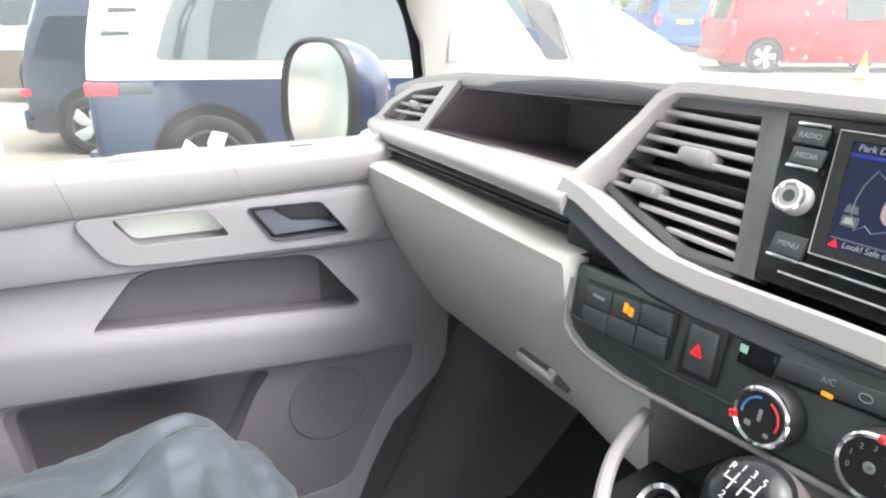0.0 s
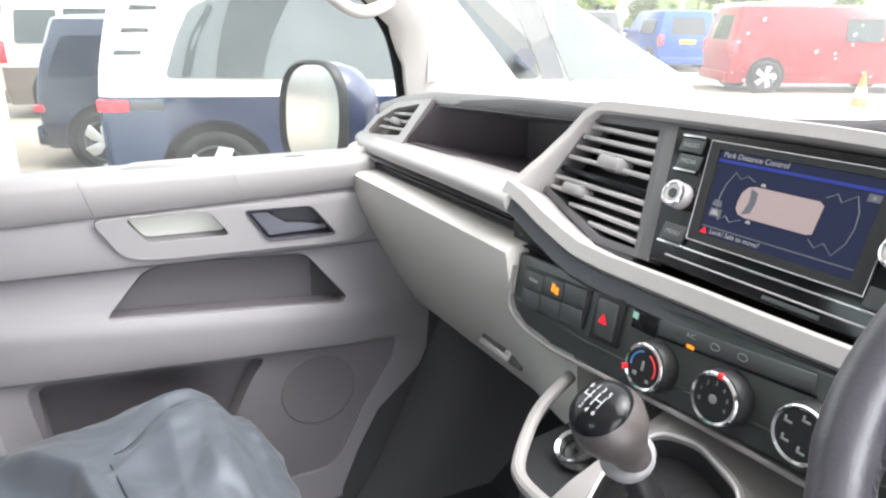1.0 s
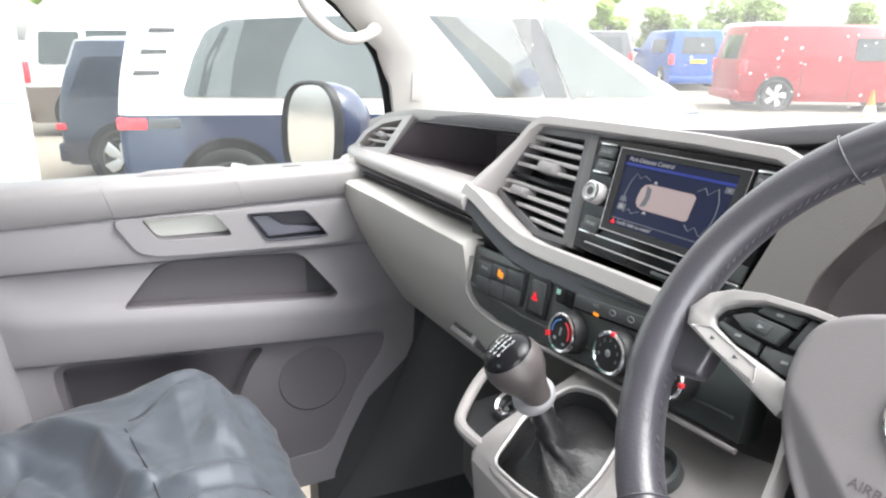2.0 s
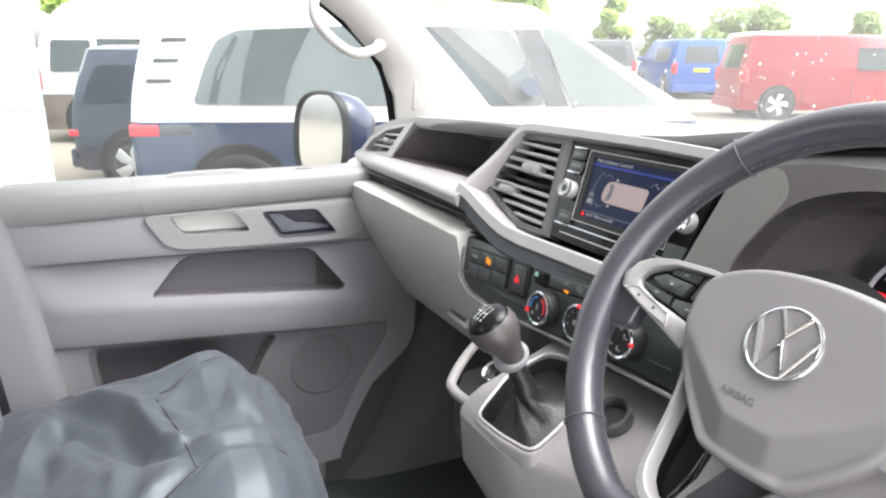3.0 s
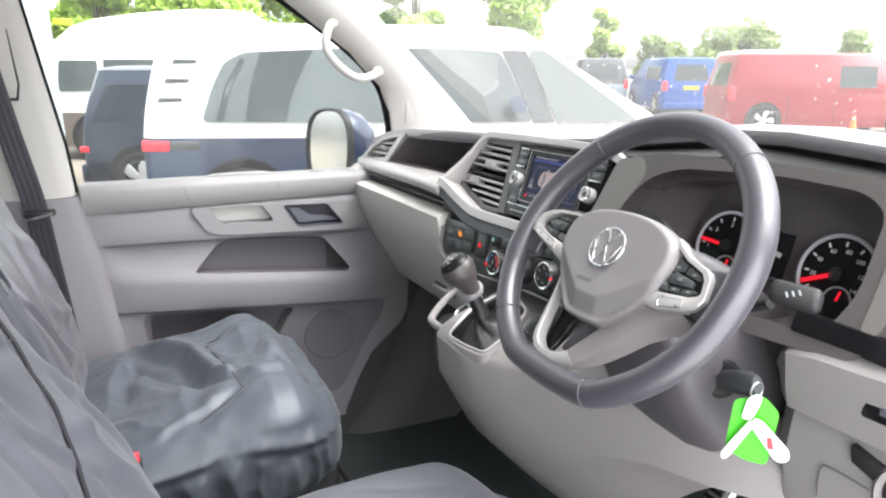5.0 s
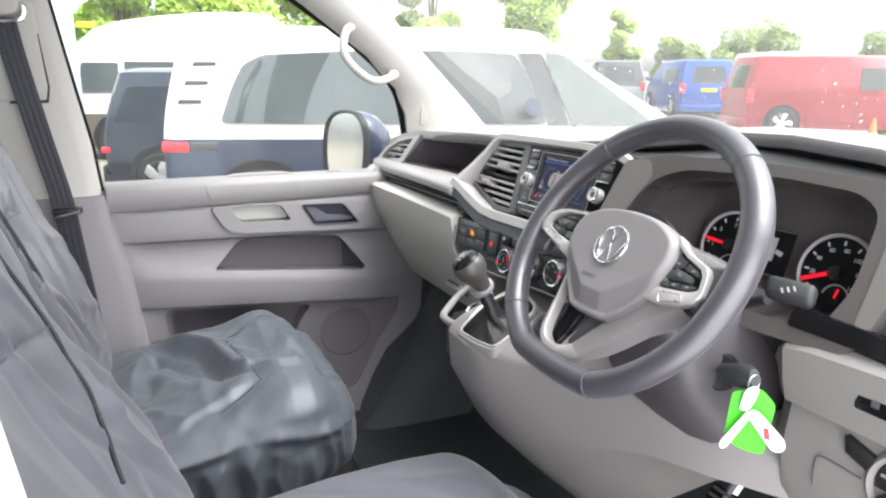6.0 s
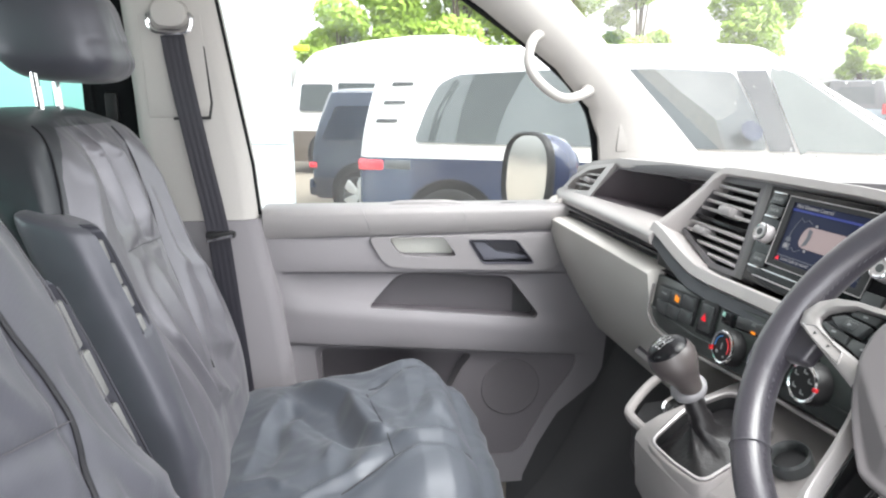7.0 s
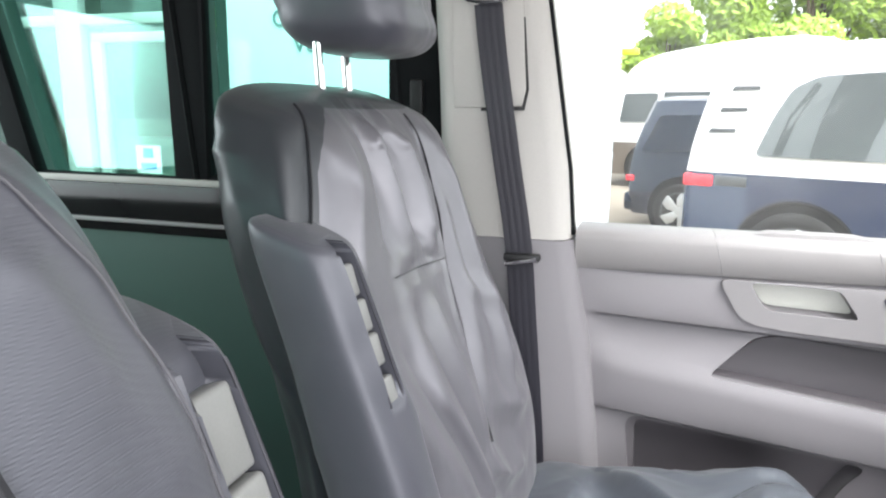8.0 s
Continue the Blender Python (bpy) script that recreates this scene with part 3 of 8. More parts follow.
for a, b, z0, z1 in ((0.122, -0.10, 1.3215, 1.3235), (0.108, -0.094, 1.3115, 1.313)):
    bm = B()
    prism(bm, [F(a, z0, 0.001), F(b, z0, 0.001), F(b, z1, 0.001), F(a, z1, 0.001)], FN * 0.003, 0.0008)
    part("chrome_line", bm, CHROME if z0 > 1.32 else SILVER_TRIM, info)
bm = B()
prism(bm, [F(0.0, 1.3055, 0.001), F(-0.05, 1.3055, 0.001), F(-0.05, 1.309, 0.001), F(0.0, 1.309, 0.001)], FN * 0.002, 0.0008)
part("disc_slot_tab", bm, BUTTON, info)

# lower control panel: switches, hazard key, heater dials
panel = thing("climate_panel", "black heater control panel with dials and switches", "control panel", L(0.06, 1.17))
PO = [(0.292, 1.268), (0.290, 1.212), (0.280, 1.200), (0.255, 1.190), (0.205, 1.188), (0.15, 1.192), (0.0, 1.204), (-0.16, 1.212), (-0.16, 1.290), (0.0, 1.283), (0.15, 1.274)]
part("panel_plate", plate(B(), PO, lambda y, z, d: L(y, z, -0.03), LN, 0.03, 0.004), PANEL_BLACK, panel)
lip = [L(y, z, 0.001) for y, z in ((0.296, 1.25), (0.295, 1.210), (0.284, 1.196), (0.256, 1.186), (0.205, 1.183), (0.15, 1.187), (0.0, 1.199), (-0.16, 1.207))]
part("pale_lip", tube(B(), smooth_path(lip, 5), 0.0026, 8), CONSOLE, panel, "pale grey lip round the panel")
part("panel_ridge", tube(B(), [L(0.286, 1.214, 0.0), L(0.16, 1.211, 0.0), L(-0.15, 1.232, 0.0)], 0.0016, 6), PANEL_BLACK, panel)
sw = part("switch_block", plate(B(), [(0.272, 1.257), (0.160, 1.265), (0.160, 1.222), (0.268, 1.212)], L, LN, 0.003, 0.0015), BLACK, panel, "block of six switches")
for i in range(3):
    for j in range(2):
        y, z = 0.2505 - 0.035 * i, 1.2445 + 0.0033 * i - 0.0205 * j
        bm = B()
        box(bm, (-0.0168, -0.0098, 0), (0.0168, 0.0098, 0.004), 0.0012, m=on_panel(y, z, 0.0015) @ pose(0, 0, 0, 0, 0, 4))
        k = part("switch", bm, BUTTON, sw)
bm = B()
for a in ((-0.006, -0.004, -0.0005, 0.005), (0.0005, -0.005, 0.006, 0.003)):
    box(bm, (a[0], a[1], 0), (a[2], a[3], 0.0004), 0.0012, m=on_panel(0.211, 1.2485, 0.0056))
part("parking_lamp", bm, AMBER, sw, "lit amber parking symbol")
bm = B()
box(bm, (-0.008, -0.0015, 0), (0.008, 0.0015, 0.0003), m=on_panel(0.250, 1.246, 0.0056))
part("switch_mark", bm, DIM_MARK, sw)
hz = part("hazard_switch", plate(B(), [(0.149, 1.268), (0.111, 1.271), (0.110, 1.222), (0.150, 1.218)], L, LN, 0.0035, 0.002), BLACK, panel)
bm = B()
box(bm, (-0.0135, -0.019, 0), (0.0135, 0.019, 0.004), 0.002, m=on_panel(0.130, 1.2445, 0.002) @ pose(0, 0, 0, 0, 0, 3))
part("hazard_key", bm, BUTTON, hz)
part("hazard_triangle", prism(B(), [on_panel(0.132, 1.245, 0.0064) @ Vector(p) for p in ((-0.006, -0.005, 0), (0.006, -0.005, 0), (0, 0.0055, 0))], LN * 0.0004), RED_LAMP, hz, "lit red warning triangle")
bm = B()
box(bm, (-0.015, -0.009, 0), (0.015, 0.009, 0.002), 0.001, m=on_panel(0.085, 1.2585, 0.0))
part("heater_display", bm, GLOSS_BLACK, panel)
bm = B()
box(bm, (-0.0135, 0.0, 0), (-0.007, 0.006, 0.0005), m=on_panel(0.086, 1.259, 0.002))
part("display_digit", bm, material("pale_green_glow", (0.35, 0.62, 0.52), 0.5, bump=0), panel)
tilt = pose(0, 0, 0, 0, 0, 5.4)
bm = B()
box(bm, (-0.073, -0.0075, 0), (0.073, 0.0075, 0.0035), 0.002, m=on_panel(-0.006, 1.2685, 0.0) @ tilt)
strip = part("button_strip", bm, BUTTON, panel)
# Black bar that puts in the shadow line under the button strip.
part("strip_shadow", box(B(), (-0.075, -0.0102, 0), (0.075, -0.0080, 0.0012), m=on_panel(-0.006, 1.2685, 0.0) @ tilt), GLOSS_BLACK, panel)
words("air_con_word", "A/C", on_panel(0.031, 1.2675, 0.0037) @ tilt, 0.0062, DIM_MARK, strip)
bm = B()
box(bm, (-0.004, -0.0016, 0), (0.004, 0.0016, 0.0006), 0.0008, m=on_panel(0.029, 1.2585, 0.0034))
part("air_con_lamp", bm, AMBER, strip)
for y in (0.006, -0.020):
    part("demist_mark", tube(B(), [on_panel(y, 1.2685 - 0.09 * y, 0.0037) @ Vector((0.0045 * math.cos(t), 0.0028 * math.sin(t), 0)) for t in (2 * math.pi * k / 10 for k in range(10))], 0.0004, 4, True), DIM_MARK, strip)


def dial(y, z, kind):
    m = on_panel(y, z, 0.0)
    d = part("dial", lathe(B(), [(0, 0), (0.0238, 0.0), (0.0236, 0.008), (0.0222, 0.016), (0.0205, 0.0185), (0, 0.0185)], m, 36), BLACK, panel, "round heater dial with a chrome ring")
    part("dial_ring", lathe(B(), [(0.0222, 0), (0.0222, 0.003), (0.0208, 0.0044), (0.0186, 0.0036), (0.0182, 0)], m @ Matrix.Translation((0, 0, 0.0155)), 36), CHROME, d)
    part("dial_face", lathe(B(), [(0, 0), (0.0184, 0), (0.0184, 0.0006), (0, 0.0006)], m @ Matrix.Translation((0, 0, 0.0182)), 32), BLACK, d)
    top = m @ Matrix.Translation((0, 0, 0.0192))

    def arc(a, b, mat, r=0.0142):
        part("dial_arc", tube(B(), [top @ Vector((r * math.cos(radians(t)), r * math.sin(radians(t)), 0)) for t in range(a, b, 8)], 0.0009, 5), mat, d)

    def red_at(a):
        bm = B()
        box(bm, (0.0180, -0.0022, -0.003), (0.0226, 0.0022, 0.0018), 0.0008, m=top @ pose(0, 0, 0, 0, 0, a))
        part("pointer", bm, RED_MARK, d)

    if kind == 0:
        arc(100, 190, BLUE_MARK)
        arc(-20, 75, RED_MARK)
        bm = B()
        box(bm, (-0.0015, -0.003, 0), (0.0015, 0.006, 0.0004), 0.0006, m=top)
        box(bm, (-0.010, -0.010, 0), (-0.005, -0.006, 0.0004), 0.0006, m=top)
        box(bm, (0.006, -0.012, 0), (0.010, -0.009, 0.0004), 0.0006, m=top)
        part("dial_mark", bm, DIM_MARK, d)
        red_at(200)
    elif kind == 1:
        for i in range(7):
            a = radians(200 - 220 * i / 6)
            words("dial_number", str(i), top @ Matrix.Translation((0.0132 * math.cos(a), 0.0132 * math.sin(a), 0)), 0.0052, DIM_MARK, d)
        bm = B()
        for k in range(4):
            box(bm, (-0.0038, -0.0012, 0), (0.0038, 0.0012, 0.0004), 0.0008, m=top @ pose(0, 0, 0, 0, 0, 45 * k))
        part("fan_mark", bm, DIM_MARK, d)
        red_at(85)
    else:
        for a in (20, 80, 150, 220, 290):
            bm = B()
            c = top @ pose(0.012 * math.cos(radians(a)), 0.012 * math.sin(radians(a)), 0)
            box(bm, (-0.003, -0.001, 0), (0.0035, 0.001, 0.0004), 0.0006, m=c)
            box(bm, (-0.003, -0.001, 0), (-0.001, 0.004, 0.0004), 0.0006, m=c)
            part("air_flow_mark", bm, DIM_MARK, d)
        red_at(0)


for i, (y, z) in enumerate(((0.060, 1.227), (-0.015, 1.234), (-0.087, 1.242))):
    dial(y, z, i)

# gear console, with its tray and power socket
console = thing("gear_console", "warm-grey gear lever console below the dashboard", "console", (0.45, -0.05, 0.72))
PROFILE = [(0.05, 0.292, 1.128, 0.300, 1.06, 0.44, 0.875, 0.60, 0.725), (0.035, 0.283, 1.130, 0.288, 1.06, 0.43, 0.870, 0.60, 0.72), (-0.02, 0.286, 1.125, 0.289, 1.055, 0.425, 0.865, 0.59, 0.715),
           (-0.07, 0.296, 1.118, 0.298, 1.05, 0.42, 0.870, 0.57, 0.725), (-0.12, 0.325, 1.118, 0.322, 1.05, 0.425, 0.89, 0.56, 0.76), (-0.20, 0.365, 1.135, 0.362, 1.06, 0.43, 0.94, 0.55, 0.84),
           (-0.27, 0.388, 1.140, 0.388, 1.085, 0.438, 0.99, 0.54, 0.92), (-0.34, 0.405, 1.128, 0.407, 1.09, 0.449, 1.03, 0.54, 0.98), (-0.42, 0.428, 1.116, 0.430, 1.09, 0.462, 1.05, 0.54, 1.02), (-0.46, 0.450, 1.112, 0.452, 1.09, 0.472, 1.06, 0.54, 1.03), (-0.52, 0.488, 1.112, 0.490, 1.09, 0.505, 1.06, 0.56, 1.03)]
rings = [[(max(0.45, a[0] + 0.05), y, a[1] + (0.065 if y > -0.25 else 0.03)), (a[0] + 0.03, y, a[1] + 0.018), (a[0] + 0.006, y, a[1] + 0.004), (a[0], y, a[1] - 0.006), (a[2], y, a[3]), ((a[2] + a[4]) / 2 - 0.016, y, (a[3] + a[5]) / 2 - 0.008), (a[4], y, a[5]),
          (a[6], y, a[7]), (0.74, y, a[7] + 0.01), (0.74, y, a[1] + 0.05)] for y, *a in PROFILE]
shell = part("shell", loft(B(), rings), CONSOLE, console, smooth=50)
GAITER = [(0.289, 0.012, 1.127), (0.293, -0.038, 1.126), (0.304, -0.086, 1.127), (0.352, -0.080, 1.149), (0.405, -0.058, 1.174), (0.420, 0.0, 1.181), (0.408, 0.036, 1.177), (0.350, 0.040, 1.155)]
RIM = rounded(GAITER, 0.014, 3)
mid = sum((Vector(p) for p in RIM), Vector()) / len(RIM)
cut(shell, prism(B(), [mid + (Vector(p) - mid) * 0.97 + Vector((0, 0, -0.046)) for p in RIM], (0, 0, 0.10)))
rows = [[mid + (Vector(p) - mid) * s + Vector((0, 0, h)) for p in RIM] for s, h in ((1.05, -0.012), (1.05, 0.002), (1.03, 0.004), (0.98, 0.003), (0.955, -0.002))]
part("gaiter_lip", loft(B(), rows, cap=False), CONSOLE, console, "raised lip round the gear gaiter", smooth=60)
part("gaiter_frame", tube(B(), [mid + (Vector(p) - mid) * 0.955 + Vector((0, 0, 0.0045)) for p in RIM], 0.0018, 8, True), SILVER_TRIM, console, "thin silver frame round the gear gaiter")
part("gaiter_well", loft(B(), [[mid + (Vector(p) - mid) * s + Vector((0, 0, h)) for p in RIM] for s, h in ((0.955, -0.040), (0.955, -0.001), (0.945, -0.001), (0.92, -0.034))]), BLACK, console, smooth=50)
part("tray", loft(B(), [[(0.305, 0.05, z), (0.318, 0.115, z), (0.36, 0.165, z), (0.44, 0.175, z), (0.46, 0.05, z)] for z in (1.05, 1.105)]), BLACK, console)
part("tray_rim", tube(B(), smooth_path([(0.300, 0.035, 1.130), (0.300, 0.085, 1.128), (0.318, 0.118, 1.128), (0.37, 0.16, 1.142), (0.425, 0.178, 1.160)], 5), 0.0068, 10), CONSOLE, console, "pale rim of an open tray")
m = pose(0.385, 0.112, 1.115) @ pose(0, 0, 0, 0, -35, 0)
socket = part("power_socket", lathe(B(), [(0.012, 0.0), (0.020, 0.0), (0.0205, 0.012), (0.018, 0.016), (0.0145, 0.014), (0.0135, 0.0)], m), CHROME, console, "chrome-ringed power socket")
part("socket_core", lathe(B(), [(0, 0.0), (0.013, 0.0), (0.013, 0.004), (0.004, 0.006), (0.003, 0.013), (0, 0.013)], m), BLACK, socket)
m = pose(0.392, -0.104, 1.166) @ pose(0, 0, 0, 0, -28, 0)
part("cup_rim", lathe(B(), [(0.018, -0.010), (0.0225, -0.010), (0.0230, 0.004), (0.0210, 0.007), (0.0185, 0.004), (0.0175, -0.006)], m), BUTTON, console, "dark ring of a small round cup")
part("cup_floor", lathe(B(), [(0, -0.010), (0.0185, -0.010), (0.0185, -0.004), (0, -0.004)], m), BLACK, console)

# gear lever
lever = thing("gear_lever", "gear lever with a black knob and leather gaiter", "gear lever", (0.345, -0.02, 1.15))
axis = Vector((-0.53, -0.06, 0.84)).normalized()
tip, foot = Vector((0.297, -0.016, 1.250)), Vector((0.352, -0.030, 1.13))
q = axis.to_track_quat("Z", "Y").to_matrix().to_4x4()
gm = Matrix.Translation(tip) @ q
kz = Vector((-0.55, 0.10, 0.83)).normalized()
kx = (Vector((0, -1, 0)) - kz * -kz.y).normalized()
ky = kz.cross(kx)
gk = Matrix(((kx.x, ky.x, kz.x, tip.x), (kx.y, ky.y, kz.y, tip.y), (kx.z, ky.z, kz.z, tip.z), (0, 0, 0, 1)))
rings = []
base_line = [mid + (Vector(p) - mid) * 0.93 + Vector((0, 0, -0.016)) for p in RIM]
for i in range(11):
    u = i / 10
    c = (mid * 0.4 + foot * 0.6).lerp(tip, u * 0.66) + Vector((0, 0, 0.004 * u))
    ring = []
    for j, p in enumerate(base_line):
        a = math.atan2(p.y - mid.y, p.x - mid.x)
        r = 0.0105 + 0.010 * (1 - u) ** 2 + 0.0014 * math.sin(9 * u * math.pi) * (1 if u > 0.45 else 0.3)
        neck = c + q.to_3x3() @ Vector((r * math.cos(a), r * math.sin(a), 0))
        w = max(0.0, 1 - u / 0.55) ** 2.0
        pleat = 0.005 * math.sin(5 * a + 2 * u) * math.sin(math.pi * min(1.0, u / 0.55))
        ring.append(neck.lerp(p, w) + (p - mid).normalized() * pleat + Vector((0, 0, 0.004 * w * (1 - w) * 4)))
    rings.append(ring)
part("gaiter", loft(B(), rings), material("black_gaiter_leather", (0.013, 0.012, 0.013), 0.42, scale=240, bump=0.5), lever, "creased black leather gaiter", smooth=60)
part("collar", lathe(B(), [(0.0, -0.068), (0.0115, -0.068), (0.0120, -0.053), (0.0200, -0.051), (0.0216, -0.046), (0.0205, -0.041), (0.0165, -0.038), (0.0, -0.038)], gm), material("light_grey_collar", (0.21, 0.205, 0.215), 0.4, scale=700), lever, "grey collar ring", smooth=50)
part("knob_base", lathe(B(), [(0, -0.044), (0.0140, -0.044), (0.0150, -0.034), (0.0194, -0.022), (0.0256, -0.010), (0.0280, 0.002), (0.0266, 0.010), (0.0246, 0.0145), (0, 0.0145)], gk, 40), material("speckled_grey_knob", (0.062, 0.054, 0.053), 0.34, scale=900, grain=0.2, bump=0.3), lever, "speckled brown-grey knob sides", smooth=60)
knob = part("knob_cap", lathe(B(), [(0.0250, 0.0120), (0.0244, 0.0152), (0.0222, 0.0190), (0.0175, 0.0226), (0.0105, 0.0252), (0.0, 0.0262)], gk, 40), GLOSS_BLACK, lever, "gloss black knob top with a shift pattern", smooth=60)
PATTERN = material("pale_grey_print", (0.42, 0.42, 0.43), 0.5, bump=0)


def cap_z(x, y):
    return 0.0263 - 9.0 * (x * x + y * y) - 6000 * (x * x + y * y) ** 2


for text, x, y in (("R", -0.0105, 0.0075), ("1", -0.0045, 0.0088), ("3", 0.0020, 0.0088), ("5", 0.0085, 0.0078), ("2", -0.0045, -0.0092), ("4", 0.0020, -0.0096), ("6", 0.0085, -0.0088)):
    words("gear_number", text, gk @ Matrix.Translation((x, y, cap_z(x, y))), 0.0062, PATTERN, knob)
bm = B()
for x in (-0.0045, 0.0020, 0.0085):
    box(bm, (x - 0.0004, -0.0055, 0.020), (x + 0.0004, 0.0055, cap_z(x, 0.004)), m=gk)
box(bm, (-0.0105, -0.0004, 0.020), (0.0085, 0.0004, cap_z(0.006, 0)), m=gk)
box(bm, (-0.0109, -0.0004, 0.020), (-0.0101, 0.0040, cap_z(0.010, 0.002)), m=gk)
part("shift_lines", bm, PATTERN, knob)

# instrument cluster
cl = thing("instrument_cluster", "dark instrument cluster with two white-ringed dials", "instrument cluster", (0.56, -0.34, 1.28))
CM = Matrix(((0.0, 0.30, -0.954, 0.578), (-1.0, 0.0, 0.0, -0.345), (0.0, 0.954, 0.30, 1.325), (0, 0, 0, 1)))
OPEN = [(-0.165, 1.345), (-0.195, 1.402), (-0.25, 1.424), (-0.40, 1.432), (-0.50, 1.428), (-0.53, 1.412), (-0.535, 1.33), (-0.515, 1.285), (-0.20, 1.27), (-0.17, 1.29)]
BACK = [(-0.215, 1.345), (-0.225, 1.392), (-0.26, 1.405), (-0.40, 1.412), (-0.49, 1.408), (-0.505, 1.395), (-0.508, 1.33), (-0.495, 1.275), (-0.23, 1.262), (-0.22, 1.29)]
OPEN, BACK = rounded(OPEN, 0.03, 4), rounded(BACK, 0.03, 4)
bm = B()
loft(bm, [[F(y, z, 0.01) for y, z in OPEN], [F(y, z, -0.02) for y, z in OPEN], [(0.60 + 0.30 * (z - 1.34), y, z) for y, z in BACK]], cap=False)
bm.faces.new([bm.verts.new((0.60 + 0.30 * (z - 1.34), y, z)) for y, z in BACK])
bmesh.ops.solidify(bm, geom=list(bm.faces), thickness=0.003)
part("cowl", bm, material("plum_cowl_plastic", (0.20, 0.172, 0.175), 0.5, scale=600, bump=0.3), cl, "deep plum cluster cowl")
OUTER = [(-0.108, 1.30), (-0.135, 1.425), (-0.20, 1.440), (-0.40, 1.446), (-0.53, 1.442), (-0.565, 1.425), (-0.575, 1.33), (-0.56, 1.268), (-0.18, 1.252), (-0.125, 1.262)]
OUTER = rounded(OUTER, 0.03, 4)
part("surround", frame_ring(B(), OUTER, OPEN, F, -0.03, 0.012), material("dark_brown_plastic", (0.078, 0.070, 0.067), 0.5, scale=700, bump=0.3), cl, "dark brown surround")
OLIVE = material("olive_grey_plastic", (0.140, 0.131, 0.122), 0.5, scale=700, bump=0.3)
part("left_face", plate(B(), rounded([(-0.106, 1.296), (-0.130, 1.424), (-0.178, 1.432), (-0.196, 1.408), (-0.166, 1.345), (-0.168, 1.285), (-0.120, 1.262)], 0.012), lambda y, z, d: F(y, z, 0.0), FN, 0.0128, 0.0), OLIVE, cl, "olive-grey face beside the screen")
part("right_face", plate(B(), rounded([(-0.548, 1.412), (-0.562, 1.424), (-0.573, 1.33), (-0.566, 1.300), (-0.550, 1.300), (-0.550, 1.33)], 0.006), lambda y, z, d: F(y, z, 0.0), FN, 0.0128, 0.0), OLIVE, cl)
loft_rings = [[(0.605, y, 1.445), (0.535, y, 1.436), (0.56, y, 1.43), (0.64, y, 1.44)] for y in (0.05, -0.10, -0.30, -0.60)]
part("hood_underside", loft(B(), [[(x, y, z + (0.012 if -0.5 < y < -0.15 else -0.008)) for x, y, z in r] for r in loft_rings]), BLACK, cl)
GAUGE_WHITE = material("lilac_white_ring", (0.50, 0.48, 0.53), 0.4, bump=0)
for gx, big, needle in ((0.055, 0.047, 176), (-0.105, 0.047, 205)):
    g = CM @ Matrix.Translation((-gx, -0.005, 0.004))
    gauge = part("gauge", lathe(B(), [(0, 0), (big, 0), (big, 0.002), (0, 0.002)], g, 40), GLOSS_BLACK, cl, "black dial with a white ring and red needle")
    part("gauge_ring", tube(B(), [g @ Vector((big * math.cos(t), big * math.sin(t), 0.003)) for t in (radians(-40 + 260 * k / 40) for k in range(41))], 0.0026, 6), GAUGE_WHITE, gauge)
    part("gauge_hub", lathe(B(), [(0, 0.002), (0.009, 0.002), (0.008, 0.008), (0, 0.009)], g), BLACK, gauge)
    bm = B()
    box(bm, (0.004, -0.0022, 0.006), (big * 0.86, 0.0022, 0.008), 0.0006, m=g @ pose(0, 0, 0, 0, 0, needle))
    part("needle", bm, RED_LAMP, gauge, "red needle")
    for k in range(9):
        a = radians(215 - 250 * k / 8)
        bm = B()
        box(bm, (big * 0.74, -0.0012, 0.0022), (big * 0.86, 0.0012, 0.0026), m=g @ pose(0, 0, 0, 0, 0, math.degrees(a)))
        part("tick", bm, MARK, gauge)
    for k, num in enumerate(("1", "2", "3", "4", "5") if gx > 0 else ("20", "40", "60", "80", "100", "120", "140")):
        a = radians(190 - (200 / 4 if gx > 0 else 220 / 6) * k)
        words("gauge_number", num, g @ Matrix.Translation((big * 0.62 * math.cos(a), big * 0.62 * math.sin(a), 0.0026)), 0.0085 if gx > 0 else 0.0075, MARK, gauge)
    s = g @ Matrix.Translation((0.010, -0.030, 0.003))
    small = part("small_gauge", lathe(B(), [(0, 0), (0.0165, 0), (0.0165, 0.0014), (0, 0.0014)], s), GLOSS_BLACK, gauge)
    part("small_ring", tube(B(), [s @ Vector((0.0165 * math.cos(t), 0.0165 * math.sin(t), 0.0016)) for t in (radians(10 + 160 * k / 16) for k in range(17))], 0.0012, 5), SILVER_TRIM, small)
    bm = B()
    box(bm, (0, -0.0012, 0.002), (0.012, 0.0012, 0.003), m=s @ pose(0, 0, 0, 0, 0, 80))
    part("small_needle", bm, RED_LAMP, small)
bm = B()
box(bm, (-0.012, -0.030, 0.004), (0.040, 0.032, 0.006), 0.001, m=CM)
disp = part("trip_display", bm, GLOSS_BLACK, cl, "small lit display between the dials")
bm = B()
box(bm, (0.004, -0.012, 0.0062), (0.017, 0.020, 0.0066), 0.004, m=CM)
box(bm, (0.017, 0.004, 0.0062), (0.028, 0.010, 0.0066), 0.001, m=CM @ pose(0, 0, 0, 0, 0, -15))
part("vehicle_symbol", bm, SCREEN_WHITE, disp)
for y in (0.030, -0.031):
    part("display_rule", box(B(), (-0.012, y, 0.0062), (0.040, y + 0.0012, 0.0066), m=CM), SCREEN_GREY, disp)

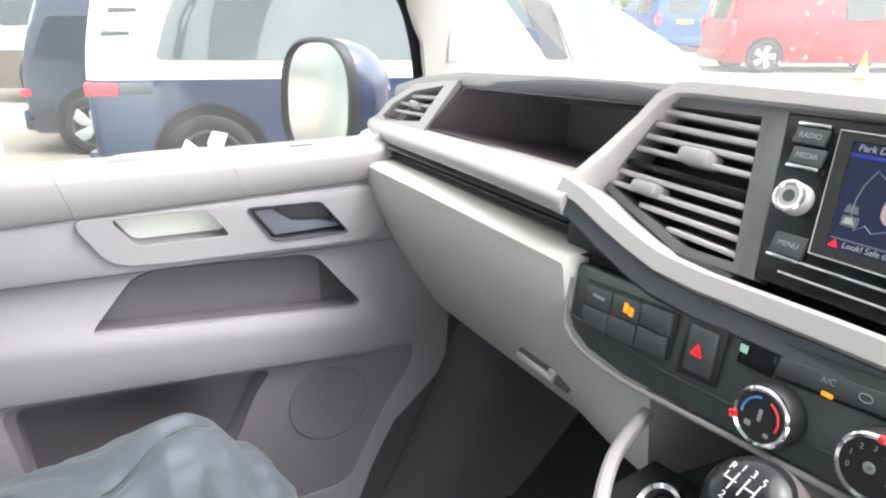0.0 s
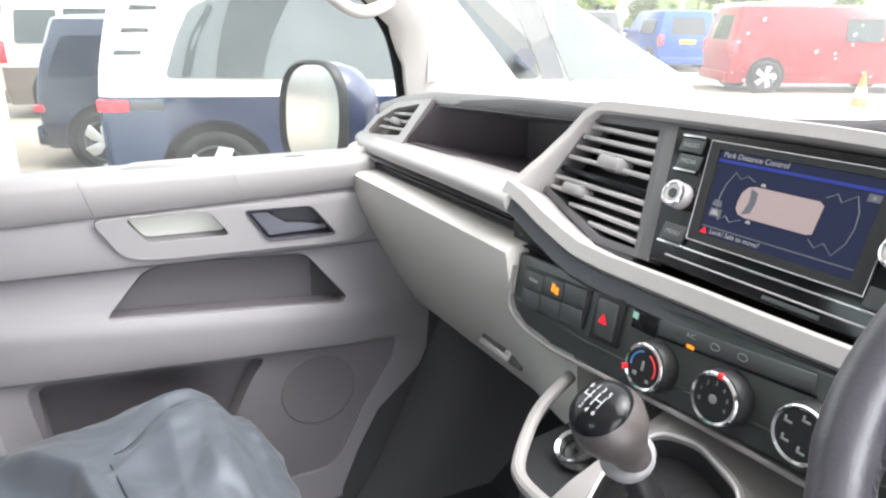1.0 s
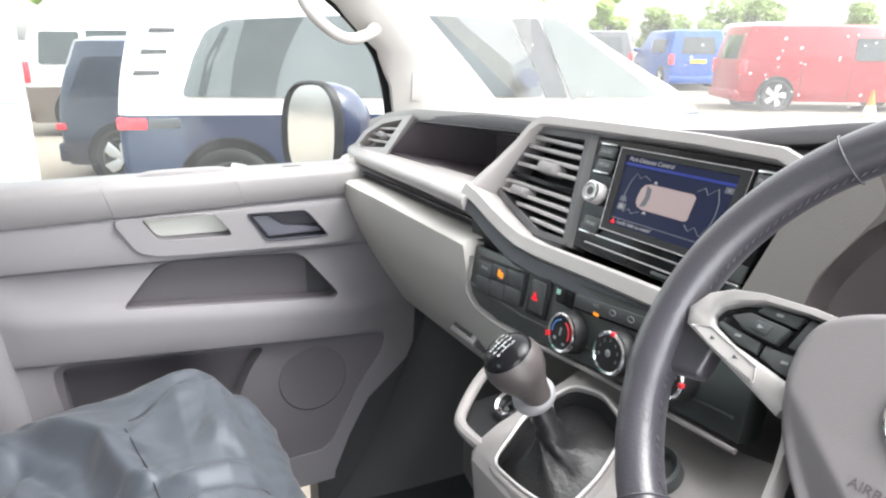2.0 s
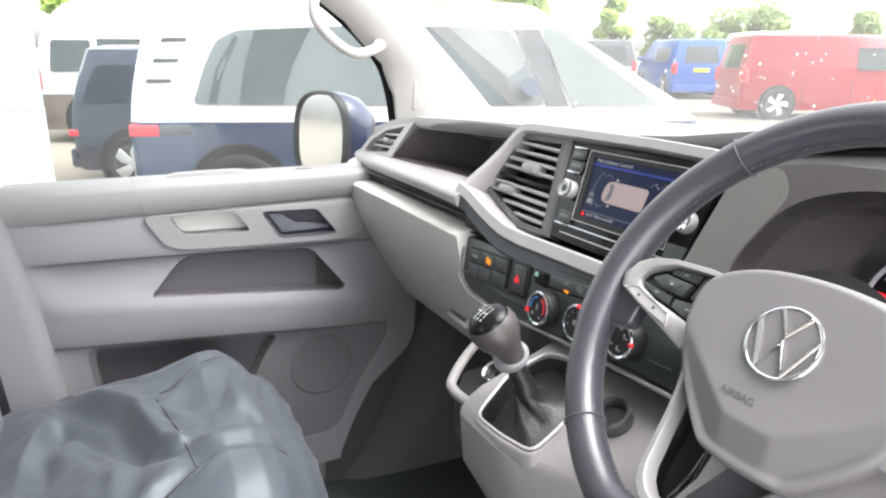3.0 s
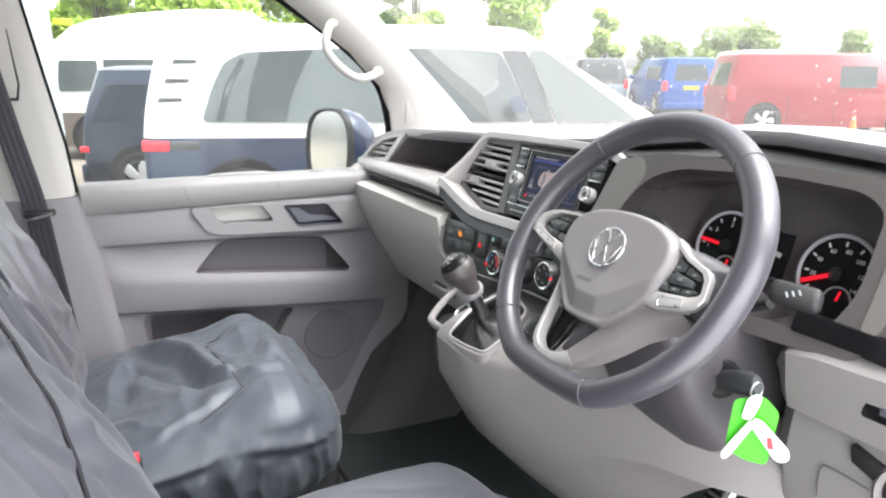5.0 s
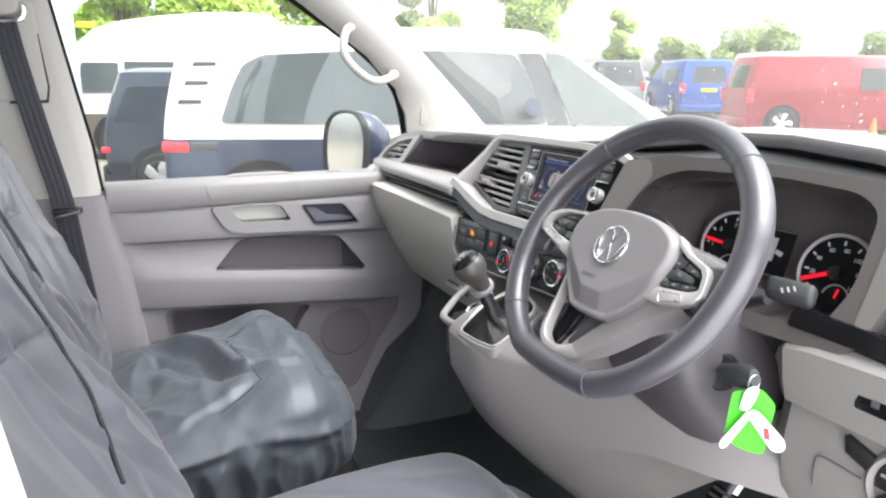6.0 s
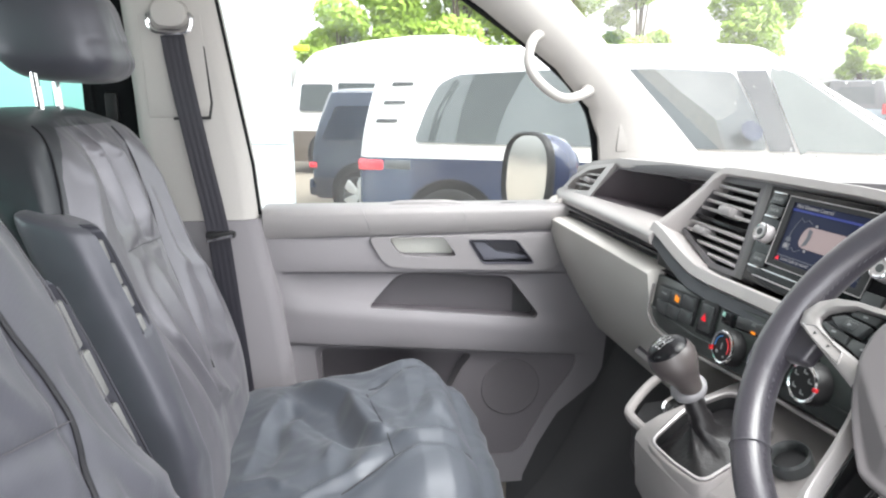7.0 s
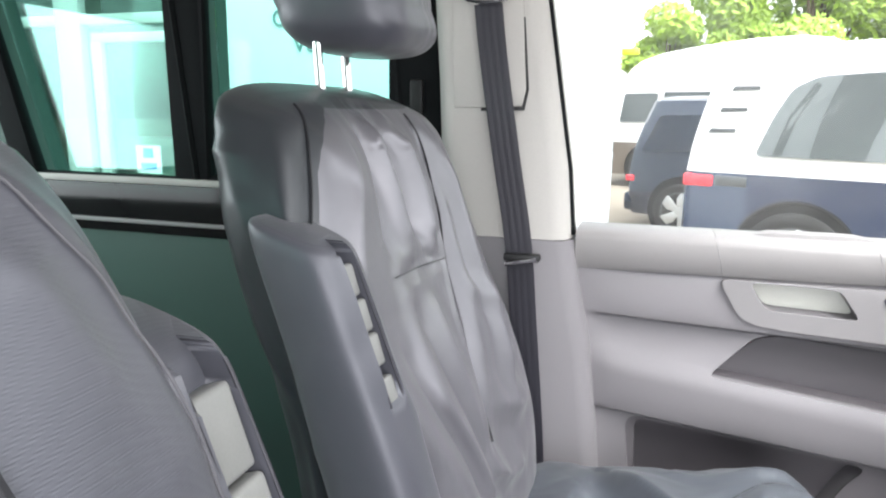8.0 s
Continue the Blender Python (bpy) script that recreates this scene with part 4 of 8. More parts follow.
# right-hand vent, trim and knee panel
vent("driver_air_vent", [(-0.605, 1.42), (-0.60, 1.30), (-0.76, 1.30), (-0.76, 1.40)], [(-0.622, 1.408), (-0.618, 1.313), (-0.748, 1.313), (-0.748, 1.39)],
     [(-0.618, -0.748, 1.325 + 0.0155 * i, 1.325 + 0.0145 * i) for i in range(6)], -0.3, [(-0.68, 1.36, 0.03, 0.013)], "slatted air vent beside the steering wheel")
band([(-0.485, 1.292, 0.006), (-0.56, 1.291, 0.005), (-0.62, 1.287, 0.004), (-0.78, 1.282, 0.004)], 0.024, 0.010, GLOSS_BLACK, "driver_band", "gloss black band below the side vent")
part("driver_slot", loft(B(), [[(0.455, y, 1.27), (0.60, y, 1.28), (0.60, y, 1.245), (0.47, y, 1.24)] for y in (-0.45, -0.79)]), BLACK, dash)
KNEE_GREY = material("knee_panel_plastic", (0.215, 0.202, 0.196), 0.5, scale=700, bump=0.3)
knee = thing("knee_panel", "pale grey knee panel beside the steering column", "trim panel", (0.5, -0.6, 1.0))
rings = []
for y, top in ((-0.462, 1.250), (-0.472, 1.268), (-0.49, 1.277), (-0.52, 1.282), (-0.60, 1.286), (-0.70, 1.288), (-0.79, 1.288)):
    o = 0.03 * max(0, (y + 0.49) / 0.03)
    rings.append([(0.50, y, top), (0.452 + o, y, top - 0.002), (0.436 + o, y, top - 0.013), (0.443 + o, y, 1.225), (0.452 + o, y, 1.198), (0.466 + o, y, 1.192), (0.458 + o, y, 1.13), (0.475 + o, y, 1.05), (0.52, y, 0.985), (0.60, y, 0.97), (0.62, y, 1.2)])
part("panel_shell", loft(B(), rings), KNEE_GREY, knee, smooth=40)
bm = B()
box(bm, (0.440, -0.74, 1.228), (0.455, -0.572, 1.256), 0.004)
sb = part("switch_bank", bm, GLOSS_BLACK, knee)
bm = B()
box(bm, (0.4385, -0.598, 1.238), (0.4405, -0.59, 1.246), 0.001)
part("switch_lamp", bm, SCREEN_GREY, sb)
part("small_switch", prism(B(), [(0.456, -0.560, 1.187), (0.458, -0.562, 1.168), (0.459, -0.592, 1.156), (0.456, -0.592, 1.178)], (0.012, 0, 0), 0.001), BLACK, knee)
lm = Matrix.Translation((0.462, -0.627, 1.155)) @ Matrix(((0.0, 0.1, -0.995, 0), (-1.0, 0.0, 0.0, 0), (0.0, 0.995, 0.1, 0), (0, 0, 0, 1)))
ls = part("light_switch", lathe(B(), [(0.034, -0.012), (0.040, -0.012), (0.041, 0.004), (0.037, 0.008), (0.033, 0.003), (0.033, -0.012)], lm, 36), CONSOLE, knee, "rotary headlight switch")
part("switch_face", lathe(B(), [(0, -0.012), (0.034, -0.012), (0.034, 0.001), (0, 0.001)], lm, 32), BLACK, ls)
bm = B()
box(bm, (-0.031, -0.008, 0.0), (0.031, 0.008, 0.012), 0.004, m=lm @ pose(0, 0, 0, 0, 0, 48))
part("switch_grip", bm, BLACK, ls)
for a in (110, 140, 165, 215, 60):
    bm = B()
    box(bm, (-0.0028, -0.0018, 0.0012), (0.0028, 0.0018, 0.0016), 0.0008, m=lm @ pose(0.026 * math.cos(radians(a)), 0.026 * math.sin(radians(a)), 0))
    part("switch_mark", bm, DIM_MARK, ls)
bm = B()
tube(bm, smooth_path([(0.4565, -0.535, 1.112), (0.4555, -0.535, 1.145), (0.455, -0.545, 1.152), (0.455, -0.585, 1.150)], 4), 0.0012, 5)
part("flap_seam", bm, DARK_INSET, knee)

# steering column
WC, TILT_W = Vector((0.330, -0.336, 1.351)), 33.7
AX = Vector((math.cos(radians(TILT_W)), 0, -math.sin(radians(TILT_W))))
col = thing("steering_column", "black plastic steering column shroud with stalks", "steering column", WC + AX * 0.18)
CMX = Matrix(((0.0, math.sin(radians(TILT_W)), -AX.x, 0), (-1.0, 0.0, 0.0, 0), (0.0, math.cos(radians(TILT_W)), -AX.z, 0), (0, 0, 0, 1)))


def at_wheel(d=0.0):
    """Axes of the wheel: right, up in its plane, and towards the driver."""
    return Matrix.Translation(WC - AX * d) @ CMX


rings = []
for d, w, h, dn in ((-0.055, 0.045, 0.040, 0.045), (-0.07, 0.060, 0.048, 0.060), (-0.09, 0.074, 0.051, 0.082), (-0.11, 0.082, 0.052, 0.100), (-0.14, 0.088, 0.051, 0.120), (-0.17, 0.092, 0.050, 0.134), (-0.21, 0.097, 0.048, 0.146), (-0.28, 0.104, 0.045, 0.156)):
    flat = [Vector((a, b, 0)) for a, b in ((-w * 0.75, h), (w * 0.75, h), (w, h * 0.5), (w * 1.02, -dn * 0.45), (w * 0.85, -dn), (-w * 0.7, -dn), (-w, -dn * 0.4), (-w, h * 0.5))]
    rings.append([at_wheel(d) @ p for p in smooth_path(flat + [flat[0]], 4)[:-1]])
part("shroud", loft(B(), rings), material("dark_mauve_plastic", (0.062, 0.056, 0.062), 0.5, scale=600, bump=0.3), col, smooth=60)
st = part("wiper_stalk", tube(B(), [(0.42, -0.40, 1.285), (0.415, -0.44, 1.300), (0.408, -0.485, 1.322)], [0.008, 0.0065, 0.006], 10), BLACK, col)
sm_ = Matrix.Translation((0.402, -0.520, 1.340)) @ Matrix(((0.35, 0.62, -0.70, 0), (-0.935, 0.30, -0.20, 0), (-0.05, 0.72, 0.69, 0), (0, 0, 0, 1)))
bm = B()
box(bm, (-0.028, -0.013, -0.008), (0.020, 0.013, 0.008), 0.0075, 4, m=sm_)
part("stalk_end", bm, BLACK, st, "flattened stalk end with white marks")
bm = B()
for k in range(3):
    box(bm, (-0.012 + 0.006 * k, -0.003, 0.0074), (-0.010 + 0.006 * k, 0.003, 0.0084), 0.0004, m=sm_ @ pose(0, 0, 0, 0, 0, 25))
part("stalk_mark", bm, DIM_MARK, st)
st = part("indicator_stalk", tube(B(), [(0.42, -0.275, 1.285), (0.41, -0.22, 1.305), (0.405, -0.19, 1.318)], [0.008, 0.0065, 0.010], 10), BLACK, col)
part("trip_stalk", tube(B(), [at_wheel(-0.11) @ Vector((0.06, -0.035, 0)), at_wheel(-0.10) @ Vector((0.092, -0.03, 0))], [0.011, 0.013], 12), BLACK, col)
IGN = Vector((0.418, -0.425, 1.212))
im = Matrix.Translation(IGN) @ Vector((-0.72, -0.62, 0.30)).to_track_quat("Z", "Y").to_matrix().to_4x4()
part("ignition_lock", lathe(B(), [(0, -0.04), (0.026, -0.04), (0.024, 0.0), (0.020, 0.006), (0.016, 0.004), (0.0, 0.003)], im), BLACK, col, "round ignition lock")

# keys with tags
keys = thing("key_bunch", "black van key with green and white tags hanging from the ignition", "keys", IGN)
bm = B()
box(bm, (-0.004, -0.0012, 0.0), (0.004, 0.0012, 0.02), 0.0006, m=im)
part("key_blade", bm, METAL, keys)
k0 = im @ Vector((0, 0, 0.018))
k1 = Vector((0.395, -0.492, 1.236))
bm = B()
rings = []
kd = (k1 - k0).normalized()
ks = kd.cross(Vector((0, 0, 1))).normalized()
ku = ks.cross(kd)
for s, w, h in ((0.0, 0.006, 0.005), (0.12, 0.011, 0.0075), (0.5, 0.0135, 0.0085), (0.85, 0.014, 0.008), (1.0, 0.010, 0.005)):
    c = k0.lerp(k1, s)
    rings.append([c + ks * w * math.cos(t) * 0.7 + ku * w * math.sin(t) for t in (2 * math.pi * j / 14 for j in range(14))])
fob = part("key_fob", loft(bm, rings), BUTTON, keys, "glossy black key fob", smooth=50)
part("fob_ring", tube(B(), [k1 + Vector((0.009 * math.cos(t), 0, 0.009 * math.sin(t) - 0.006)) for t in (2 * math.pi * j / 16 for j in range(16))], 0.0011, 6, True), METAL, keys)
GREEN = material("bright_green_card", (0.05, 0.46, 0.008), 0.5, bump=0.1, scale=200)
WHITE_TAG = material("white_card", (0.80, 0.78, 0.77), 0.5, bump=0.1, scale=200)
hang = k1 + Vector((-0.002, -0.004, -0.006))
view = Vector((-0.75, -0.66, 0)).normalized()
side = Vector((0.66, -0.75, 0)).normalized()


def tag(pts, off, thick, mat, name, label):
    return part(name, prism(B(), [hang + side * a + Vector((0, 0, b)) + view * off for a, b in rounded(pts, 0.006, 3)], view * thick, 0.0), mat, keys, label)


tag([(-0.022, -0.012), (0.006, -0.004), (0.022, -0.020), (0.016, -0.082), (-0.006, -0.080), (-0.026, -0.070)], -0.002, 0.0016, GREEN, "green_tag", "bright green plastic tag")
tag([(-0.014, -0.030), (-0.010, -0.006), (-0.002, 0.000), (0.004, -0.002), (0.002, -0.012), (-0.004, -0.030)], 0.004, 0.0012, WHITE_TAG, "white_strap", "white tag strap")
white = tag([(-0.002, -0.026), (0.006, -0.028), (0.034, -0.056), (0.036, -0.066), (0.030, -0.072), (0.022, -0.070), (-0.004, -0.036)], 0.006, 0.0014, WHITE_TAG, "white_tag", "white tag with red writing bars")
tag([(-0.006, -0.030), (0.0, -0.032), (-0.022, -0.076), (-0.028, -0.080), (-0.030, -0.072)], 0.004, 0.004, WHITE_TAG, "white_stick", "white plastic stick")
part("red_bar", prism(B(), [hang + side * a + Vector((0, 0, b)) + view * 0.0078 for a, b in ((0.012, -0.045), (0.017, -0.045), (0.020, -0.058), (0.014, -0.058))], view * 0.0004), RED_MARK, white)

# steering wheel
wheel = thing("steering_wheel", "black leather steering wheel with silver spokes", "steering wheel", m=at_wheel(0.0))
R0, R1 = 0.171, 0.0157


def rim_point(t, r=R0):
    x, y = r * math.cos(t), r * math.sin(t)
    low = -0.92 * r
    return Vector((x, y if y > low else low + (y - low) * 0.3, 0))


N = 120
rings = []
for i in range(N + 1):
    t = 2 * math.pi * i / N
    p = rim_point(t)
    d = (rim_point(t + 0.02) - rim_point(t - 0.02)).normalized()
    out = Vector((d.y, -d.x, 0))
    fat = 1.0 + 0.07 * max(0, math.cos(2 * (t - radians(25)))) * (1 if -0.3 < math.sin(t) else 0)
    rings.append([p + (out * math.cos(a) * 0.97 + Vector((0, 0, 1)) * math.sin(a) * 1.05) * R1 * fat for a in (2 * math.pi * j / 20 for j in range(20))])
bm = loft(B(), rings, cap=False)
bmesh.ops.remove_doubles(bm, verts=bm.verts, dist=1e-5)
rim = part("rim", bm, LEATHER, wheel, "black leather-wrapped rim", smooth=60)
for a in (50, 131, 225, -66):
    t = radians(a)
    p = rim_point(t)
    d = (rim_point(t + 0.02) - rim_point(t - 0.02)).normalized()
    out = Vector((d.y, -d.x, 0))
    part("rim_seam", tube(B(), [p + (out * math.cos(b) + Vector((0, 0, 1.06)) * math.sin(b)) * R1 * 1.045 for b in (2 * math.pi * j / 20 for j in range(20))], 0.0007, 5, True), STITCH, rim)
stitch_mesh = mesh_of("stitch", tube(B(), [Vector((-0.0020, -0.0012, 0)), Vector((0.0020, 0.0012, 0))], 0.0005, 4), STITCH)
for k in range(170):
    t = radians(360 * k / 170)
    p = rim_point(t, R0 - R1 * 0.99)
    d = (rim_point(t + 0.02) - rim_point(t - 0.02)).normalized()
    o = part("stitch", stitch_mesh, STITCH, rim)
    o.matrix_basis = Matrix.Translation(p + Vector((0, 0, 0.0025))) @ pose(0, 0, 0, 0, 0, math.degrees(math.atan2(d.y, d.x)))
# airbag cover: a flat upper face, and a chamfer below a U-shaped crease
HX = 0.011
HB = [(-0.045, 0.043), (0.0, 0.0475), (0.045, 0.043), (0.077, 0.029), (0.087, 0.010), (0.084, -0.016), (0.071, -0.045), (0.040, -0.079), (0.022, -0.088), (-0.022, -0.088), (-0.040, -0.079), (-0.071, -0.045), (-0.084, -0.016), (-0.087, 0.010), (-0.077, 0.029)]
hb = smooth_path([(x, y, 0) for x, y in HB], 7, True)


def hub_face(x, y, s):
    edge = min(1.0, (1 - s) / 0.10)
    crease_y = -0.060 + max(0.0, abs(x) - 0.018) * 0.72
    return 0.002 + 0.0175 * math.sqrt(max(0.0, 1 - (1 - edge) ** 2)) + 0.05 * max(0.0, y + 0.03) * edge - 0.45 * max(0.0, crease_y - y) * edge


rings = [[Vector((p.x * 0.98 + HX, (p.y + 0.012) * 0.98 - 0.012, -0.035)) for p in hb]]
for k in range(44):
    s = 1 - (k - 6) / 38 * 0.985 - 0.015 if k > 7 else 1 - 0.041 * (k / 8) ** 1.5
    rings.append([Vector((p.x * s + HX, (p.y + 0.012) * s - 0.012, hub_face(p.x * s, (p.y + 0.012) * s - 0.012, s))) for p in hb])
hub = part("airbag_cover", loft(B(), rings), HUB_GREY, wheel, "grained grey airbag cover", smooth=50)
em = Matrix.Translation((0.007, -0.003, 0.0215)) @ Matrix.Diagonal((0.78, 0.78, 0.78, 1))
part("emblem_disc", lathe(B(), [(0, -0.008), (0.0305, -0.008), (0.0305, -0.0018), (0, -0.0018)], em, 40), HUB_GREY, hub)
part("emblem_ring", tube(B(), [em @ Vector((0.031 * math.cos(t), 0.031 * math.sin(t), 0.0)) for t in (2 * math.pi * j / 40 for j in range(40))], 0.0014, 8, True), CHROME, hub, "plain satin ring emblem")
for name, line in (("emblem_zigzag", [(-0.0275, 0.012), (-0.012, -0.026), (0.0, 0.001), (0.012, -0.026), (0.0275, 0.012)]), ("emblem_bar", [(-0.013, 0.027), (0.0, 0.006), (0.013, 0.027)])):
    part(name, tube(B(), [em @ Vector((x, y, -0.0006)) for x, y in line], 0.0021, 8), CHROME, hub)
words("airbag_word", "AIRBAG", Matrix.Translation((-0.004, -0.046, 0.0197)), 0.0075, material("embossed_grey", (0.095, 0.087, 0.091), 0.5, bump=0), hub)


def ribbon(bm, outer, inner, tops, depth):
    """A flat trim of even depth between two lines, each station with its own height."""
    rings = []
    for (ox, oy), (ix, iy), z in zip(outer, inner, tops):
        o, i = Vector((ox, oy, 0)), Vector((ix, iy, 0))
        e = (i - o) * 0.16
        rings.append([o + Vector((0, 0, z - depth)), o + Vector((0, 0, z - 0.0018)), o + e + Vector((0, 0, z)), i - e + Vector((0, 0, z)), i + Vector((0, 0, z - 0.0018)), i + Vector((0, 0, z - depth))])
    return loft(bm, rings)


# spokes: a button pod each side in a satin frame
LO = [(-0.046, 0.0290), (-0.078, 0.0300), (-0.110, 0.0284), (-0.131, 0.0245), (-0.146, 0.0170), (-0.1555, 0.0040), (-0.152, -0.0070), (-0.123, -0.0170), (-0.094, -0.0262), (-0.070, -0.0345)]
LI = [(-0.046, 0.0245), (-0.078, 0.0250), (-0.106, 0.0235), (-0.122, 0.0180), (-0.1325, 0.0115), (-0.1360, 0.0045), (-0.132, -0.0010), (-0.113, -0.0076), (-0.083, -0.0130), (-0.062, -0.0170)]
LZ = [0.0125, 0.0140, 0.0140, 0.0130, 0.0120, 0.0105, 0.0100, 0.0105, 0.0105, 0.0090]
RO = [(0.088, 0.0330), (0.0965, 0.0262), (0.112, 0.0172), (0.139, 0.0092), (0.1448, 0.0020), (0.1490, -0.0211), (0.1425, -0.0323), (0.131, -0.0378), (0.102, -0.0452), (0.082, -0.0450)]
RI = [(0.088, 0.0235), (0.0970, 0.0190), (0.110, 0.0115), (0.1325, 0.0036), (0.1374, -0.0024), (0.1405, -0.0150), (0.1375, -0.0188), (0.1300, -0.0225), (0.0927, -0.0273), (0.080, -0.0275)]
RZ = [0.0125, 0.0140, 0.0140, 0.0125, 0.0110, 0.0100, 0.0100, 0.0105, 0.0105, 0.0095]
LEFT_KEYS = [([(-0.108, 0.0222), (-0.081, 0.0236), (-0.083, 0.0152), (-0.1115, 0.0164)], 0, ""), ([(-0.079, 0.0236), (-0.052, 0.0232), (-0.056, 0.0040), (-0.0835, 0.0030)], 0, ""),
             ([(-0.130, 0.0035), (-0.114, 0.0014), (-0.098, 0.0002), (-0.097, -0.0078), (-0.113, -0.0062), (-0.1305, -0.0002)], 0, ""), ([(-0.0955, 0.0), (-0.083, -0.0003), (-0.060, 0.002), (-0.060, -0.015), (-0.082, -0.0115), (-0.0955, -0.0082)], 0, ""),
             ([(-0.124, 0.0085), (-0.113, 0.0148), (-0.0845, 0.0138), (-0.0885, 0.0016), (-0.112, 0.0030)], 1, "")]
RIGHT_KEYS = [([(0.090, 0.0170), (0.1125, 0.0085), (0.1110, -0.0006), (0.1035, 0.0), (0.092, -0.0075)], 0, ""), ([(0.1138, 0.0080), (0.1300, 0.0028), (0.1355, -0.0035), (0.1295, -0.0046), (0.1125, -0.0010)], 0, ""),
              ([(0.084, -0.0110), (0.0962, -0.0100), (0.1000, -0.0170), (0.1035, -0.0240), (0.086, -0.0258)], 0, "VIEW"), ([(0.1012, -0.0172), (0.1165, -0.0156), (0.1172, -0.0228), (0.1048, -0.0240)], 0, ""),
              ([(0.1178, -0.0155), (0.1300, -0.0146), (0.1388, -0.0150), (0.1290, -0.0215), (0.1184, -0.0226)], 0, ""), ([(0.0970, -0.0088), (0.1038, -0.0016), (0.1285, -0.0060), (0.1296, -0.0136), (0.1005, -0.0160)], 1, "")]
CENTRE_KEYS = {-1: [(-0.106, 0.0118), (-0.094, 0.0113), (-0.096, 0.0042), (-0.107, 0.0054)], 1: [(0.1085, -0.0050), (0.1190, -0.0064), (0.1195, -0.0118), (0.1095, -0.0130)]}
PLATES = {-1: [(-0.147, -0.0075), (-0.131, -0.0040), (-0.092, -0.0150), (-0.089, -0.0245), (-0.124, -0.0148)], 1: [(0.0975, -0.0318), (0.1265, -0.0275), (0.1300, -0.0355), (0.1035, -0.0425)]}


def middle(pts):
    return Vector((sum(p[0] for p in pts) / len(pts), sum(p[1] for p in pts) / len(pts), 0))


for s, lo, li, lz, keys in ((-1, LO, LI, LZ, LEFT_KEYS), (1, RO, RI, RZ, RIGHT_KEYS)):
    sp = part("side_spoke", prism(B(), [(x, y, -0.020) for x, y in li], (0, 0, 0.026), 0.002), GLOSS_BLACK, wheel)
    part("spoke_trim", ribbon(B(), lo, li, lz, 0.016), SPOKE_SILVER, sp, "satin silver spoke trim", smooth=40)
    part("spoke_root", prism(B(), [(s * x, y, -0.014) for x, y in ((0.128, 0.014), (0.160, 0.018), (0.163, -0.012), (0.158, -0.042), (0.130, -0.036))], (0, 0, 0.017), 0.005, 3), LEATHER, sp, "leather flare where the spoke meets the rim", smooth=50)
    for pts, proud, text in keys:
        c = middle(pts)
        pts = [(c.x + (x - c.x) * 0.97, c.y + (y - c.y) * 0.97) for x, y in pts]
        top = 0.0098 + 0.0022 * proud
        key = part("wheel_button", prism(B(), [(x, y, 0.004) for x, y in pts], (0, 0, top - 0.004), 0.0012), BUTTON, sp)
        if text:
            words("button_word", text, Matrix.Translation(c + Vector((0, 0, top + 0.0003))) @ pose(0, 0, 0, 0, 0, -6), 0.0048, DIM_MARK, key)
        elif not proud:
            part("key_mark", prism(B(), [(c.x + x, c.y + y, top) for x, y in ((-0.0022, -0.0010), (0.0022, -0.0006), (0.0022, 0.0012), (-0.0022, 0.0008))], (0, 0, 0.0003)), DIM_MARK, key)
    key = part("wheel_button", prism(B(), [(x, y, 0.008) for x, y in CENTRE_KEYS[s]], (0, 0, 0.0056), 0.0012), BUTTON, sp, "raised centre key")
    if s > 0:
        words("button_word", "OK", Matrix.Translation(middle(CENTRE_KEYS[s]) + Vector((0, 0, 0.0139))) @ pose(0, 0, 0, 0, 0, -6), 0.0048, DIM_MARK, key)
    else:
        part("key_mark", prism(B(), [middle(CENTRE_KEYS[s]) + Vector(p) for p in ((-0.0018, -0.0014, 0.0136), (0.002, 0, 0.0136), (-0.0018, 0.0014, 0.0136))], (0, 0, 0.0003)), DIM_MARK, key)
    rocker = part("rocker_key", prism(B(), [(x, y, 0.006) for x, y in PLATES[s]], (0, 0, 0.0058), 0.0012), SPOKE_SILVER, sp, "satin silver rocker key")
    part("rocker_edge", tube(B(), [(x, y, 0.0119) for x, y in PLATES[s]], 0.0005, 6, True), CHROME, rocker)
    for k in (-1, 1):
        m = Matrix.Translation(middle(PLATES[s]) + Vector((k * 0.010, -0.0025 * s * k * s + 0.001, 0.0119)))
        part("rocker_mark", prism(B(), [m @ Vector(p) for p in ((-0.0016, -0.0014, 0), (0.0018, 0, 0), (-0.0016, 0.0014, 0))], (0, 0, 0.0003)), BUTTON, rocker)
    if s > 0:
        part("switch_box", prism(B(), [(0.090, -0.030, -0.026), (0.132, -0.026, -0.026), (0.141, -0.0325, -0.026), (0.131, -0.0405, -0.026), (0.103, -0.0480, -0.026), (0.090, -0.0470, -0.026)], (0, 0, 0.026), 0.003), BLACK, sp)
# lower spoke: a thin satin line from the airbag cover, turning at the foot into a broad arm
VO = [(-0.070, -0.030), (-0.0650, -0.045), (-0.0615, -0.0590), (-0.0588, -0.0780), (-0.0582, -0.102), (-0.0580, -0.124), (-0.0545, -0.1355), (-0.0470, -0.1425), (-0.0350, -0.1462), (-0.0200, -0.1478), (-0.0050, -0.1474), (0.0100, -0.1442), (0.0224, -0.1389)]
VI = [(-0.062, -0.030), (-0.0590, -0.045), (-0.0565, -0.0590), (-0.0538, -0.0780), (-0.0526, -0.100), (-0.0515, -0.118), (-0.0485, -0.1275), (-0.0420, -0.1345), (-0.0320, -0.1378), (-0.0220, -0.1376), (-0.0125, -0.1352), (-0.0040, -0.1318), (0.0043, -0.1263)]
VZ = [0.002, 0.002, 0.002, 0.002, 0.001, 0.000, -0.001, -0.002, -0.003, -0.004, -0.004, -0.004, -0.004]
